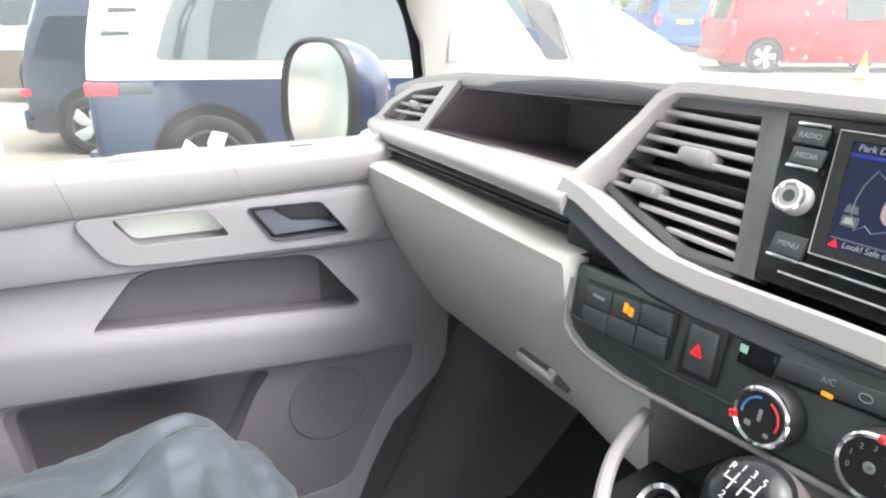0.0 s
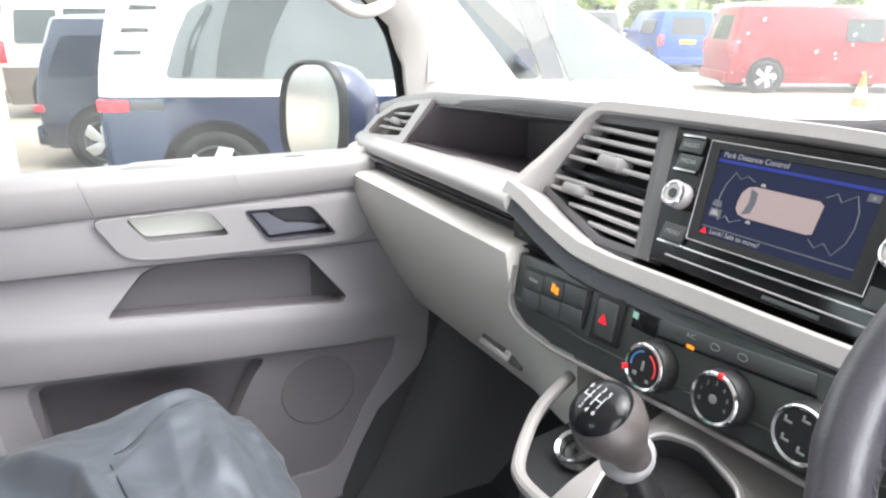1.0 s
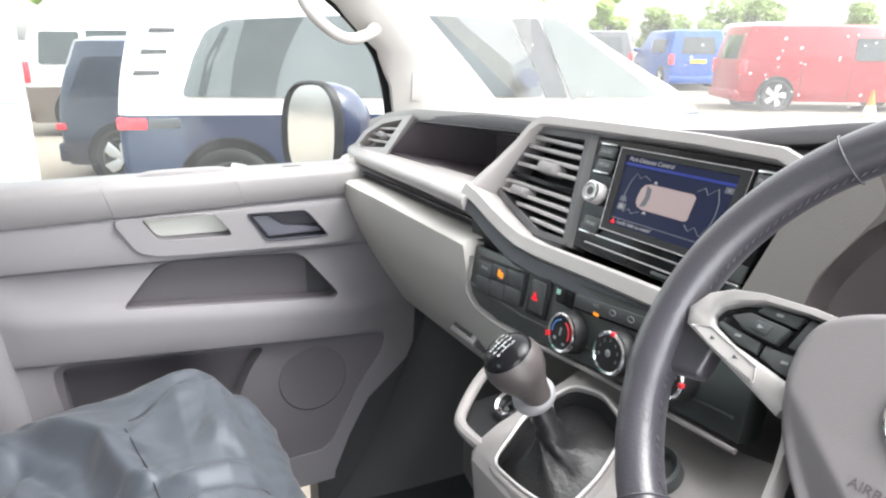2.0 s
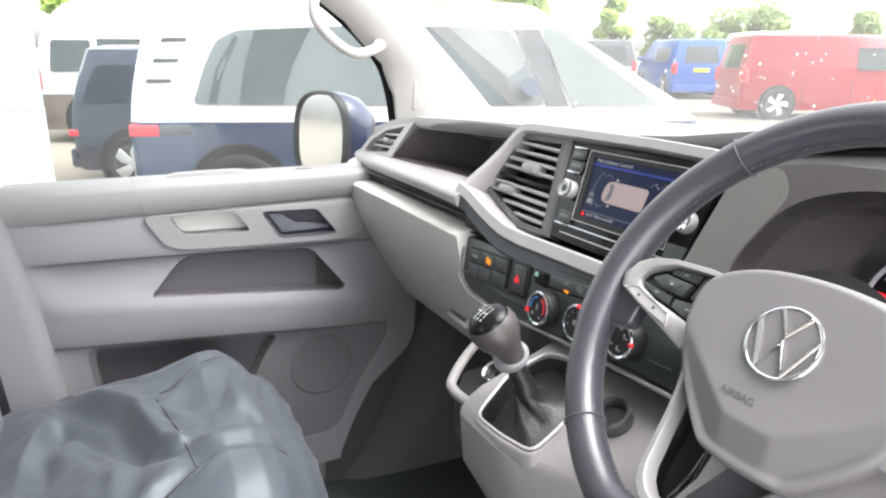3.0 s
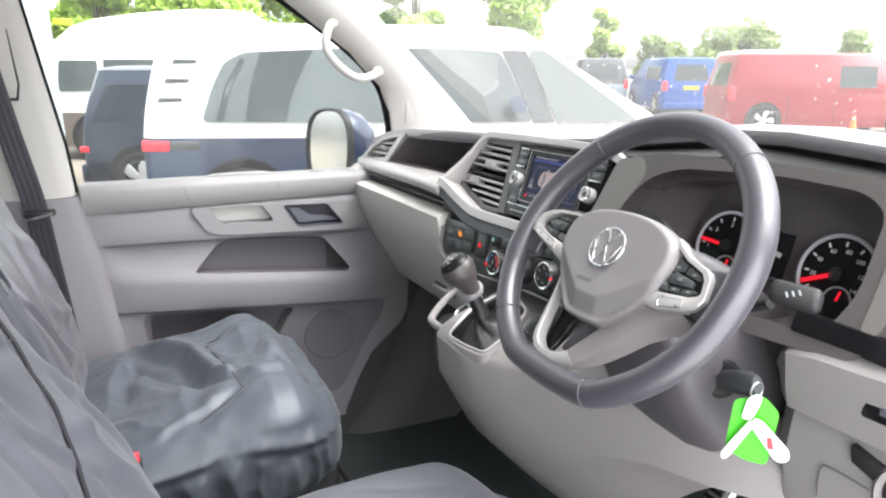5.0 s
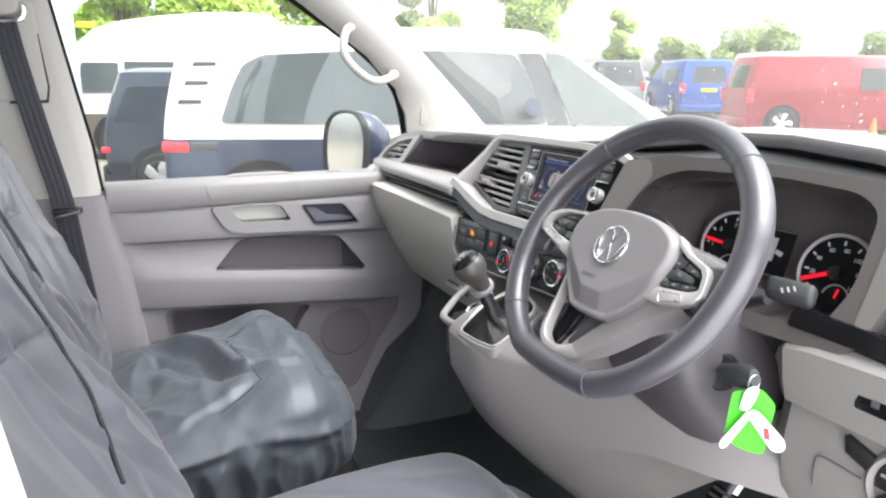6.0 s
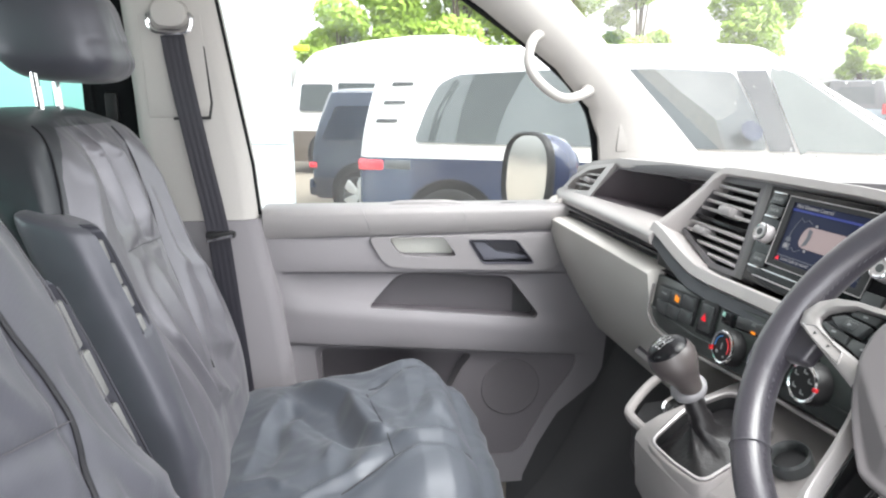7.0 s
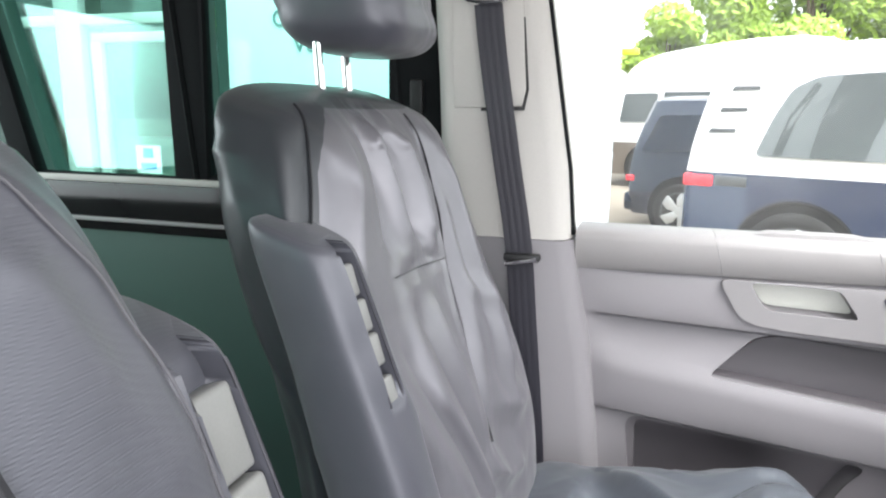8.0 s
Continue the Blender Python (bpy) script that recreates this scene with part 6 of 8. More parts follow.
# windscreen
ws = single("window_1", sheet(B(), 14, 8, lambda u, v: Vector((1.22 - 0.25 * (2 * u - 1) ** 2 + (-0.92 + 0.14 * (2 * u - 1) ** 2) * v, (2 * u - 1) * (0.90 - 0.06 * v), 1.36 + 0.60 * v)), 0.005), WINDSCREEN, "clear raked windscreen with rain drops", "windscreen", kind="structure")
ws.visible_shadow = False
DROP = bpy.data.materials.new("water_drop")
DROP.use_nodes = True
DROP.node_tree.nodes["Principled BSDF"].inputs["Transmission Weight"].default_value = 1.0
DROP.node_tree.nodes["Principled BSDF"].inputs["Roughness"].default_value = 0.02
DROP.node_tree.nodes["Principled BSDF"].inputs["IOR"].default_value = 1.33
rng = random.Random(7)
bm = B()
for k in range(420):
    u, v, r = rng.uniform(0.05, 0.95), rng.uniform(0.02, 0.75), rng.choice((0.0012, 0.0016, 0.002, 0.003))
    q = (2 * u - 1)
    p = Vector((1.228 - 0.25 * q * q + (-0.92 + 0.14 * q * q) * v, q * (0.90 - 0.06 * v), 1.362 + 0.60 * v))
    got = bmesh.ops.create_icosphere(bm, subdivisions=1, radius=r)["verts"]
    for w in got:
        w.co = p + Vector((w.co.x * 0.9 + w.co.z * 0.3, w.co.y, w.co.z))
rain = single("rain_drops", bm, DROP, "small clear rain drops on the windscreen", "rain drops", kind="stuff", smooth=80)
single("scuttle", loft(B(), [[(1.16 - 0.25 * (y / 0.9) ** 2, y, 1.37), (1.26 - 0.25 * (y / 0.9) ** 2, y, 1.36), (1.30 - 0.2 * (y / 0.9) ** 2, y, 1.10), (1.05, y, 1.10)] for y in (-0.9, -0.6, -0.3, 0, 0.3, 0.6, 0.9)]), BLACK, "black scuttle at the foot of the windscreen", "trim", kind="structure")
# sliding door behind the seats
sd = thing("sliding_door", "sliding side door with a black-framed green-tinted window", "van door", (-1.0, 0.87, 0.5))
shell = part("door_skin", box(B(), (-1.90, 0.86, 0.46), (-0.50, 0.93, 1.95)), material("green_grey_door_card", (0.040, 0.080, 0.068), 0.6, scale=500, bump=0.3), sd)
W1 = [(-1.000, 1.352), (-0.995, 1.80), (-0.60, 1.80), (-0.575, 1.46), (-0.60, 1.36)]
W2 = [(-1.452, 1.345), (-1.58, 1.80), (-1.075, 1.80), (-1.03, 1.345)]
for w in (W1, W2):
    cut(shell, prism(B(), [(x, 0.80, z) for x, z in w], (0, 0.2, 0), 0.012))
part("frame_panel", prism(B(), [(-1.66, 0.852, 1.225), (-0.49, 0.852, 1.225), (-0.49, 0.852, 1.338), (-1.66, 0.852, 1.338)], (0, 0.012, 0), 0.004), GLOSS_BLACK, sd, "gloss black band below the window")
part("frame_strip", prism(B(), [(-1.6, 0.846, 1.247), (-0.6, 0.846, 1.247), (-0.6, 0.846, 1.256), (-1.6, 0.846, 1.256)], (0, 0.006, 0), 0.001), SILL_GREY, sd)
part("window_ledge", prism(B(), [(-1.6, 0.838, 1.335), (-0.6, 0.838, 1.335), (-0.6, 0.838, 1.350), (-1.6, 0.838, 1.350)], (0, 0.03, 0), 0.003), PILLAR, sd)
for pts, r in ((W1, 0.014), (W2, 0.014)):
    part("window_rubber", tube(B(), [(x, 0.853, z) for x, z in pts], r, 8, True), RUBBER, sd)
part("mid_post", prism(B(), [(-1.085, 0.845, 1.34), (-0.992, 0.845, 1.34), (-0.985, 0.845, 1.85), (-1.09, 0.845, 1.85)], (0, 0.014, 0), 0.003), RUBBER, sd)
part("rear_post", prism(B(), [(-1.52, 0.845, 1.34), (-1.452, 0.845, 1.34), (-1.58, 0.845, 1.85), (-1.66, 0.845, 1.85)], (0, 0.014, 0), 0.003), RUBBER, sd)
part("front_post", prism(B(), [(-0.60, 0.842, 1.22), (-0.487, 0.842, 1.22), (-0.50, 0.842, 1.92), (-0.60, 0.842, 1.92)], (0, 0.015, 0), 0.003), RUBBER, sd)
for w in (W1, W2):
    g = part("window_pane", prism(B(), [(x, 0.89, z) for x, z in w], (0, 0.004, 0)), TINTED, sd, "green-tinted window")
    g.visible_shadow = False
bm = B()
box(bm, (-0.555, 0.83, 1.49), (-0.53, 0.845, 1.55), 0.004)
part("latch", bm, BLACK, sd)

# seat belt
belt = thing("seat_belt", "dark grey seat belt hanging on the door pillar", "seat belt", (-0.38, 0.74, 0.6))
pts = [(-0.392, 0.742, 1.67), (-0.380, 0.738, 1.58), (-0.355, 0.735, 1.43), (-0.330, 0.735, 1.285), (-0.318, 0.742, 1.15), (-0.300, 0.745, 0.95), (-0.29, 0.745, 0.80)]
rings = []
for x, y, z in smooth_path(pts, 5):
    across = [(-0.0225 + 0.045 * k / 12) for k in range(13)]
    rings.append([(x + a, y - (0.0016 if k % 3 == 1 else 0.0008), z) for k, a in enumerate(across)] + [(x + a, y + 0.0012, z) for a in reversed(across)])
part("webbing", loft(B(), rings), BELT, belt)
am = Matrix.Translation((-0.392, 0.735, 1.685)) @ pose(0, 0, 0, 90, 0, 0)
part("anchor_ring", tube(B(), smooth_path([am @ Vector(p) for p in ((-0.040, 0.004, 0), (-0.028, -0.020, 0), (0.028, -0.020, 0), (0.040, 0.004, 0), (0.026, 0.014, 0), (-0.026, 0.014, 0))], 4, True), 0.0055, 8, True), CHROME, belt, "metal belt guide loop")
bm = B()
rings = [[am @ Vector((a * s, 0.014 + b * s, h)) for a, b in mirror_outline(0.034, 0.027, 24, 2.6)] for s, h in ((1.0, -0.012), (1.0, 0.006), (0.9, 0.013), (0.5, 0.016))]
part("anchor_cover", loft(bm, rings), PILLAR, belt, "ivory anchor cover", smooth=50)
bm = B()
box(bm, (-0.352, 0.722, 1.255), (-0.292, 0.742, 1.268), 0.004)
part("lower_guide", bm, BLACK, belt)
part("guide_pin", tube(B(), [(-0.348, 0.722, 1.250), (-0.296, 0.720, 1.262)], 0.004, 8), CHROME, belt)


# ---- seats ----
def fold(p, k, way=(1, 1, 1)):
    return noise.noise(Vector((p.x * way[0], p.y * way[1], p.z * way[2])) * k)


def crease(p, k, way):
    """Sharp-crested folds, as cloth makes them."""
    return (1 - abs(fold(p, k, way)) * 2.2) ** 3


def superring(w, d, n, p=2.6, pin=None):
    """Even steps round a rounded rectangle, from the middle of the front; pin sets one step on a given place."""
    t = np.linspace(0, 2 * math.pi, 3001)
    c, s = np.cos(t), np.sin(t)
    x, y = d * np.sign(c) * np.abs(c) ** (2 / p), w * np.sign(s) * np.abs(s) ** (2 / p)
    run = np.concatenate(([0], np.cumsum(np.hypot(np.diff(x), np.diff(y)))))
    at = np.arange(n) * run[-1] / n
    if pin:
        at = np.interp(np.arange(n), (0, pin[0], n), (0, run[-1] - pin[1], run[-1]))
        return list(zip(np.interp(at, run, x), np.interp(at, run, y))), np.where(at > run[-1] / 2, at - run[-1], at)
    return list(zip(np.interp(at, run, x), np.interp(at, run, y)))


def folds(a, b, lines):
    """Heights of folds laid by hand over the cloth (a across, b along): each has a height, a width, how steep its
    second flank is, and the few points that it runs through."""
    a, b = np.asarray(a, float), np.asarray(b, float)
    total = np.zeros_like(a)
    wob = 0.005 * np.sin(a * 21 + b * 13) + 0.002 * np.sin(b * 41 - a * 19)
    for high, wide, steep, *run in lines:
        wide = wide * 1.25
        best, sign, along = np.full_like(a, 9.0), np.ones_like(a), np.zeros_like(a)
        for k, ((a0, b0), (a1, b1)) in enumerate(zip(run, run[1:])):
            da, db = a1 - a0, b1 - b0
            t = np.clip(((a - a0) * da + (b - b0) * db) / (da * da + db * db), 0, 1)
            ex, ey = a - a0 - da * t, b - b0 - db * t
            d = np.hypot(ex, ey)
            near = d < best
            best = np.where(near, d, best)
            sign = np.where(near, np.sign(da * ey - db * ex), sign)
            along = np.where(near, (k + t) / (len(run) - 1), along)
        d = np.abs(best * sign + wob)
        w = np.where(best * sign + wob > 0, wide, max(wide * steep, 0.008))
        end = np.clip(np.minimum(along, 1 - along) * 5 + 0.25, 0, 1)
        total += high * end * (np.exp(-(d / w) ** 1.2) - 0.30 * np.exp(-((d - 2.1 * w) / w) ** 2))
    return total


def rumple(points, off, size, tall):
    """Small flat-sided creases all over loose cloth."""
    out = []
    for p in points:
        q = p + off
        warp = Vector((fold(q, 9), fold(q + Vector((7, 0, 0)), 9), fold(q + Vector((0, 7, 0)), 7))) * 0.05
        q = q + warp
        r1 = 1 - abs(fold(q, 6.5, (1, 1.25, tall))) * 2.6
        r2 = 1 - abs(fold(q + Vector((3, 8, 1)), 13.0, (1, 1.2, tall))) * 2.6
        out.append(size * (r1 * 0.75 + r2 * 0.36 + 0.25 * fold(q, 30, (1, 1, tall))))
    return np.array(out)


def seat(label, group, yc, inner, seed, dx0, broad, front_lines, arm_at, slit, slit_low, raised=(0, 0, 0), calm=1.0):
    """A front seat under a loose nylon cover. inner: +1 when its armrest side looks to +y."""
    st = thing("front_seat", label, "seat", (-0.1, yc, 0.5), group=group)
    off = Vector((seed * 3.1, seed * 1.7, 0))
    rng = random.Random(int(seed * 10))
    # backrest: slices from the foot to the shoulders
    slices = [(-0.345, 0.90, 0.225, 0.085), (-0.355, 0.96, 0.240, 0.095), (-0.366, 1.05, 0.246, 0.100), (-0.378, 1.12, 0.247, 0.098), (-0.404, 1.21, 0.247, 0.090), (-0.438, 1.30, 0.247, 0.080), (-0.460, 1.37, 0.246, 0.074), (-0.476, 1.43, 0.240, 0.068),
              (-0.488, 1.475, 0.226, 0.062), (-0.496, 1.497, 0.207, 0.052), (-0.502, 1.511, 0.158, 0.038), (-0.504, 1.517, 0.06, 0.02)]
    lean = 0.12 if dx0 else 0.0
    slices = [(a + dx0 + lean * max(0.0, 1.32 - b), b, c * broad, d) for a, b, c, d in slices]
    dense = smooth_path([Vector((a, b, 0)) for a, b, c, d in slices], 14)
    wide = smooth_path([Vector((c, d, 0)) for a, b, c, d in slices], 14)
    side = [(rng.uniform(0.0015, 0.003), rng.uniform(0.012, 0.020), 0.5, (s * a, z), (s * (a + rng.uniform(-0.03, 0.03)), z - 0.15), (s * (a + rng.uniform(-0.05, 0.05)), z - 0.30)) for s in (-1, 1) for a, z in ((0.31, 1.44), (0.36, 1.49), (0.40, 1.33), (0.33, 1.22))]
    side += [(0.0025, 0.010, 0.4, (s * 0.27, 1.45), (s * 0.35, 1.462), (s * 0.43, 1.45)) for s in (-1, 1)]
    count, seam_at = 264, 264 - 52
    turn_z, turn_y = zip(*sorted((b, -a) for a, b in front_lines[0][3:])) if calm == 1.0 else ((0, 2), (0.24, 0.24))
    places, outs, runs, weights = [], [], [], []
    for c, e in zip(dense, wide):
        shape, step = superring(e.x, e.y, count, 4.2, (seam_at, float(np.interp(c.y, turn_z, turn_y)) * min(1.0, e.x / 0.226)))
        for j, (dx, dy) in enumerate(shape):
            places.append(Vector((c.x + dx, yc + dy, c.y - dx * 0.35)))
            outs.append(Vector((dx / e.y ** 2 * 0.03, dy / e.x ** 2 * 0.12, 0)).normalized())
            runs.append(float(step[j]))
            hollow = -0.018 * math.exp(-((dy / 0.11) ** 2)) if dx > 0 else 0.0
            weights.append((min(1.0, e.x / 0.15), hollow))
    run, high = np.array(runs), np.array([p.z for p in places])
    amp = (1.2 if calm == 1.0 else 0.55) * folds(run, high, front_lines + side) + rumple(places, off, 0.0034 if calm == 1.0 else 0.0018, 0.40)
    shifted = [p + o * float((m + w[1]) * w[0]) for p, o, m, w in zip(places, outs, amp, weights)]
    cloth_of = COVER if calm == 1.0 else COVER_DRIVER
    grid = [shifted[i * count:(i + 1) * count] for i in range(len(dense))]
    cap_row = min(range(len(dense)), key=lambda i: abs(dense[i].y - 1.510))
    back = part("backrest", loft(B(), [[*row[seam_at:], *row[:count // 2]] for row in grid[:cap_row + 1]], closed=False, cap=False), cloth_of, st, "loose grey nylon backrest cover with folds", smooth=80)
    part("side_panel", loft(B(), [row[count // 2 - 1:seam_at + 1] for row in grid[:cap_row + 1]], closed=False, cap=False), COVER_SHADE, back, "side panel of the cover, shade put in as darker cloth", smooth=80)
    part("shoulder_cap", loft(B(), grid[cap_row:]), COVER_SHADE if calm == 1.0 else COVER_DRIVER, back, "gathered top of the cover", smooth=80)
    # stitched seams that follow the cloth
    where = np.stack([run, high], 1)
    frontal = np.array([o.x > -0.2 for o in outs])
    for line in front_lines[:3]:
        pts = []
        fine = smooth_path([Vector((a, b, 0)) for a, b in line[3:]], 9)
        for q in fine:
            d = np.hypot(where[:, 0] - q.x, where[:, 1] - q.y) + np.where(frontal, 0, 9)
            k = int(np.argmin(d))
            pts.append(shifted[k] + outs[k] * 0.0022)
        pts = [a for a, b in zip(pts, pts[1:] + [pts[-1] + Vector((1, 0, 0))]) if (a - b).length > 1e-4]
        for k in range(3):
            pts = [pts[0]] + [(a + b * 2 + c) / 4 for a, b, c in zip(pts, pts[1:], pts[2:])] + [pts[-1]]
        part("seam", tube(B(), pts, (0.0014 if calm == 1.0 else 0.0024) if line[1] > 0.007 else 0.0008, 6), SEAM if line[1] > 0.007 else STITCH, back, "stitched seam")
    # cushion: stations from back to front, then the nose
    creases = [(-0.0050, 0.010, 1.0, (-0.086, -0.206), (0.0, -0.157), (0.044, -0.142), (0.155, -0.132)), (-0.0045, 0.010, 1.0, (-0.034, 0.077), (-0.013, -0.043), (0.001, -0.150)), (-0.0040, 0.010, 1.0, (-0.028, 0.104), (0.044, 0.157), (0.135, 0.197)),
               (0.0200, 0.0340, 0.35, (-0.16, 0.177), (-0.071, 0.069), (-0.041, -0.06), (0.002, -0.094)), (-0.0140, 0.0260, 0.6, (-0.19, 0.12), (-0.11, -0.01), (-0.05, -0.09)), (0.0050, 0.0275, 0.6, (-0.07, -0.155), (-0.007, -0.115), (0.06, -0.100), (0.135, -0.090)),
               (-0.0074, 0.0250, 0.6, (0.01, -0.07), (0.07, -0.06), (0.12, -0.05)), (0.0074, 0.0250, 0.5, (0.09, -0.03), (0.12, 0.06), (0.15, 0.13)), (-0.0050, 0.0175, 0.6, (0.05, 0.0), (0.08, 0.09), (0.10, 0.16)), (0.0062, 0.0150, 0.4, (-0.165, -0.215), (-0.130, -0.185), (-0.085, -0.175), (-0.03, -0.16)),
               (-0.0056, 0.0130, 0.5, (-0.15, -0.19), (-0.12, -0.165), (-0.06, -0.15)), (0.0087, 0.0225, 0.4, (-0.240, -0.13), (-0.230, 0.04), (-0.194, 0.145)), (-0.0074, 0.0175, 0.5, (-0.205, -0.10), (-0.195, 0.03), (-0.17, 0.10)), (0.0062, 0.0150, 0.4, (-0.255, -0.16), (-0.20, -0.15), (-0.17, -0.17)),
               (0.0037, 0.0130, 0.6, (-0.10, 0.20), (0.0, 0.185), (0.10, 0.20)), (0.0043, 0.0130, 0.5, (0.00, -0.175), (0.06, -0.155), (0.12, -0.145)), (0.0050, 0.0130, 0.5, (-0.13, 0.02), (-0.10, -0.06), (-0.11, -0.12)), (0.0043, 0.0130, 0.5, (0.02, 0.12), (-0.03, 0.05), (0.0, -0.01))]
    creases = [(h * calm * 1.25, w, s, *[(a, -inner * b) for a, b in run0]) for h, w, s, *run0 in creases]
    skirt = []
    a = -0.30
    while a < 0.34:
        top = rng.uniform(0.86, 0.935)
        skirt.append((rng.choice((0.003, 0.005, 0.007, 0.010, 0.012)), rng.uniform(0.011, 0.022), rng.uniform(0.35, 0.8), (a, top), (a + rng.uniform(-0.03, 0.03), top - 0.06), (a + rng.uniform(-0.06, 0.06), 0.74)))
        a += rng.uniform(0.018, 0.055)
    skirt += [(0.008, 0.012, 0.5, (x0, 0.90), (x0 + 0.08, 0.885 + rng.uniform(-0.02, 0.02)), (x0 + 0.15, 0.90)) for x0 in (-0.22, -0.02, 0.08)]
    rings, count = [], 230
    stations = 116
    for i in range(stations):
        u = i / (stations - 1)
        x = -0.30 + (0.440 if calm == 1.0 else 0.46) * u
        roll = max(0.0, (u - 0.80) / 0.20)
        rear = max(0.0, (0.10 - u) / 0.10)
        w = 0.262 - 0.030 * roll ** 2 - 0.03 * rear
        top = float(np.interp(x, (-0.30, -0.18, -0.02, 0.045, 0.085, 0.115, 0.14), (0.958, 0.968, 0.996, 1.012, 1.008, 0.990, 0.955))) if calm == 1.0 else 0.975 + 0.024 * math.sin(u * math.pi * 0.9) - 0.070 * roll ** 2 + 0.02 * rear
        bottom = (0.738 if calm == 1.0 else 0.775) - 0.02 * math.sin(u * 3) + 0.03 * roll
        shape = superring(w, (top - bottom) / 2, count, 3.6)
        pts = [Vector((x, yc + dy, (top + bottom) / 2 + dz)) for dz, dy in shape]
        on_top = folds(np.full(count, x), np.array([dy for dz, dy in shape]), creases)
        on_side = folds(np.full(count, x), np.array([p.z for p in pts]), skirt)
        small = rumple(pts, off * 2, 0.0056 * (0.25 + 0.6 * calm), 0.7)
        ring = []
        for p, (dz, dy), a, b, c in zip(pts, shape, on_top, on_side, small):
            s, v = dy / w, dz / ((top - bottom) / 2)
            k = min(1.0, max(0.0, (v - 0.35) * 3))
            up = -0.014 + (0.018 if dy * inner < 0 else 0.004) * abs(s) - 0.016 * math.exp(-((s / 0.55) ** 2)) * (1 - roll)
            ring.append(p + Vector((0, s * (c + b) * (1 - k), k * (up + c + a) + (1 - k) * 0.010 * math.sin(dy * 60 + x * 40) * max(0, -v))))
        rings.append(ring)
    bm = loft(B(), rings, cap=False)
    last = rings[-1]
    nose = sum(last, Vector()) / count + Vector((0.048, 0, -0.01))
    gather = folds([p.y - yc for p in last], [p.z for p in last], skirt)
    steps = []
    for s in (0.97, 0.92, 0.86, 0.78, 0.68, 0.56, 0.42, 0.25):
        lift = math.sqrt(1 - s * s)
        row = [nose.lerp(p, s) for p in last]
        gather = folds([p.y - yc for p in row], [p.z for p in row], skirt)
        steps.append([p + Vector((0.058 * lift - 0.055 * (1 - s) + 0.55 * float(g) + 0.003 * crease(p + off, 8, (1, 1.6, 0.4)), 0, 0)) for p, g in zip(row, gather)])
    loft(bm, [last] + steps, cap=False)
    bm.faces.new([bm.verts.new(p) for p in steps[-1]])
    bmesh.ops.remove_doubles(bm, verts=bm.verts, dist=1e-5)
    bmesh.ops.translate(bm, vec=Vector(raised), verts=bm.verts)
    top_at = [p + Vector(raised) for ring in rings for p in ring if p.z > 0.93]
    spots = np.array([(p.x - raised[0], p.y - yc - raised[1]) for p in top_at])
    seam_lines = ([(-0.086, -0.206), (0.0, -0.157), (0.044, -0.142), (0.102, -0.138), (0.132, -0.134)], [(-0.034, 0.077), (-0.013, -0.043), (0.001, -0.150)], [(-0.028, 0.104), (0.044, 0.157), (0.115, 0.187)]) if calm == 1.0 else ()
    cords = []
    for line in seam_lines:
        pts = []
        for q in smooth_path([Vector((a, b, 0)) for a, b in line], 8):
            p = top_at[int(np.argmin(np.hypot(spots[:, 0] - q.x, spots[:, 1] - q.y)))]
            pts.append(Vector((q.x, q.y + yc, p.z + 0.0004)))
        for k in range(3):
            pts = [pts[0]] + [(a + b * 2 + c) / 4 for a, b, c in zip(pts, pts[1:], pts[2:])] + [pts[-1]]
        cords.append(pts)
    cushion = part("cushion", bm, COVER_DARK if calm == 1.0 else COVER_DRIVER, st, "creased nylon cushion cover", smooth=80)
    for pts in cords:
        part("seam", tube(B(), pts, 0.0011, 6), SEAM, cushion)
    # base
    bm = B()
    box(bm, (-0.24, yc - 0.21, 0.50), (0.17, yc + 0.21, 0.80), 0.02)
    part("seat_base", bm, BLACK, st)
    for s in (-1, 1):
        part("seat_rail", tube(B(), [(-0.26, yc + s * 0.20, 0.690), (0.20, yc + s * 0.20, 0.680)], 0.012, 8), METAL, st)
    part("adjuster_bar", tube(B(), smooth_path([(0.06, yc - 0.20, 0.700), (0.19, yc - 0.19, 0.690), (0.215, yc - 0.15, 0.687), (0.215, yc + 0.15, 0.687), (0.19, yc + 0.19, 0.690)], 4), 0.007, 8), BLACK, st, "black seat adjuster bar")
    for dy in (-0.13, 0.0, 0.12):
        part("base_bracket", box(B(), (0.165, yc + dy - 0.03, 0.56), (0.185, yc + dy + 0.03, 0.70), 0.005), BLACK, st)
    # headrest on two posts
    hc = Vector((-0.505 + dx0, yc + 0.046, 1.640))
    rings = []
    for i in range(61):
        v = -1 + 2 * i / 60
        k = (1 - abs(v) ** 3.2) ** (1 / 3.2) if abs(v) < 1 else 0.0
        k = max(k, 0.12)
        shape = superring(0.090, 0.078, 96, 3.5)
        pts = [hc + Vector((dy * k - 0.25 * dz * k, 0.094 * v, dz * k)) for dz, dy in shape]
        pull = folds([p.y - yc for p in pts], [p.z for p in pts], [(0.003, 0.010, 0.6, (a, 1.58), (a * 0.7, 1.62), (a * 0.6, 1.67)) for a in (-0.11, -0.085, -0.06, 0.05, 0.075, 0.1)])
        pull += folds([p.y - yc for p in pts], [p.z for p in pts], [(-0.003, 0.005, 1.0, (-0.14, 1.615), (0.14, 1.62))])
        rings.append([p + Vector((p.x - hc.x, 0, p.z - hc.z)).normalized() * float(c + g) for p, c, g in zip(pts, rumple(pts, off, 0.0030, 1.0), pull)])
    hr = part("headrest", loft(B(), rings), COVER_DRIVER, st, "shiny covered headrest on chrome posts", smooth=80)
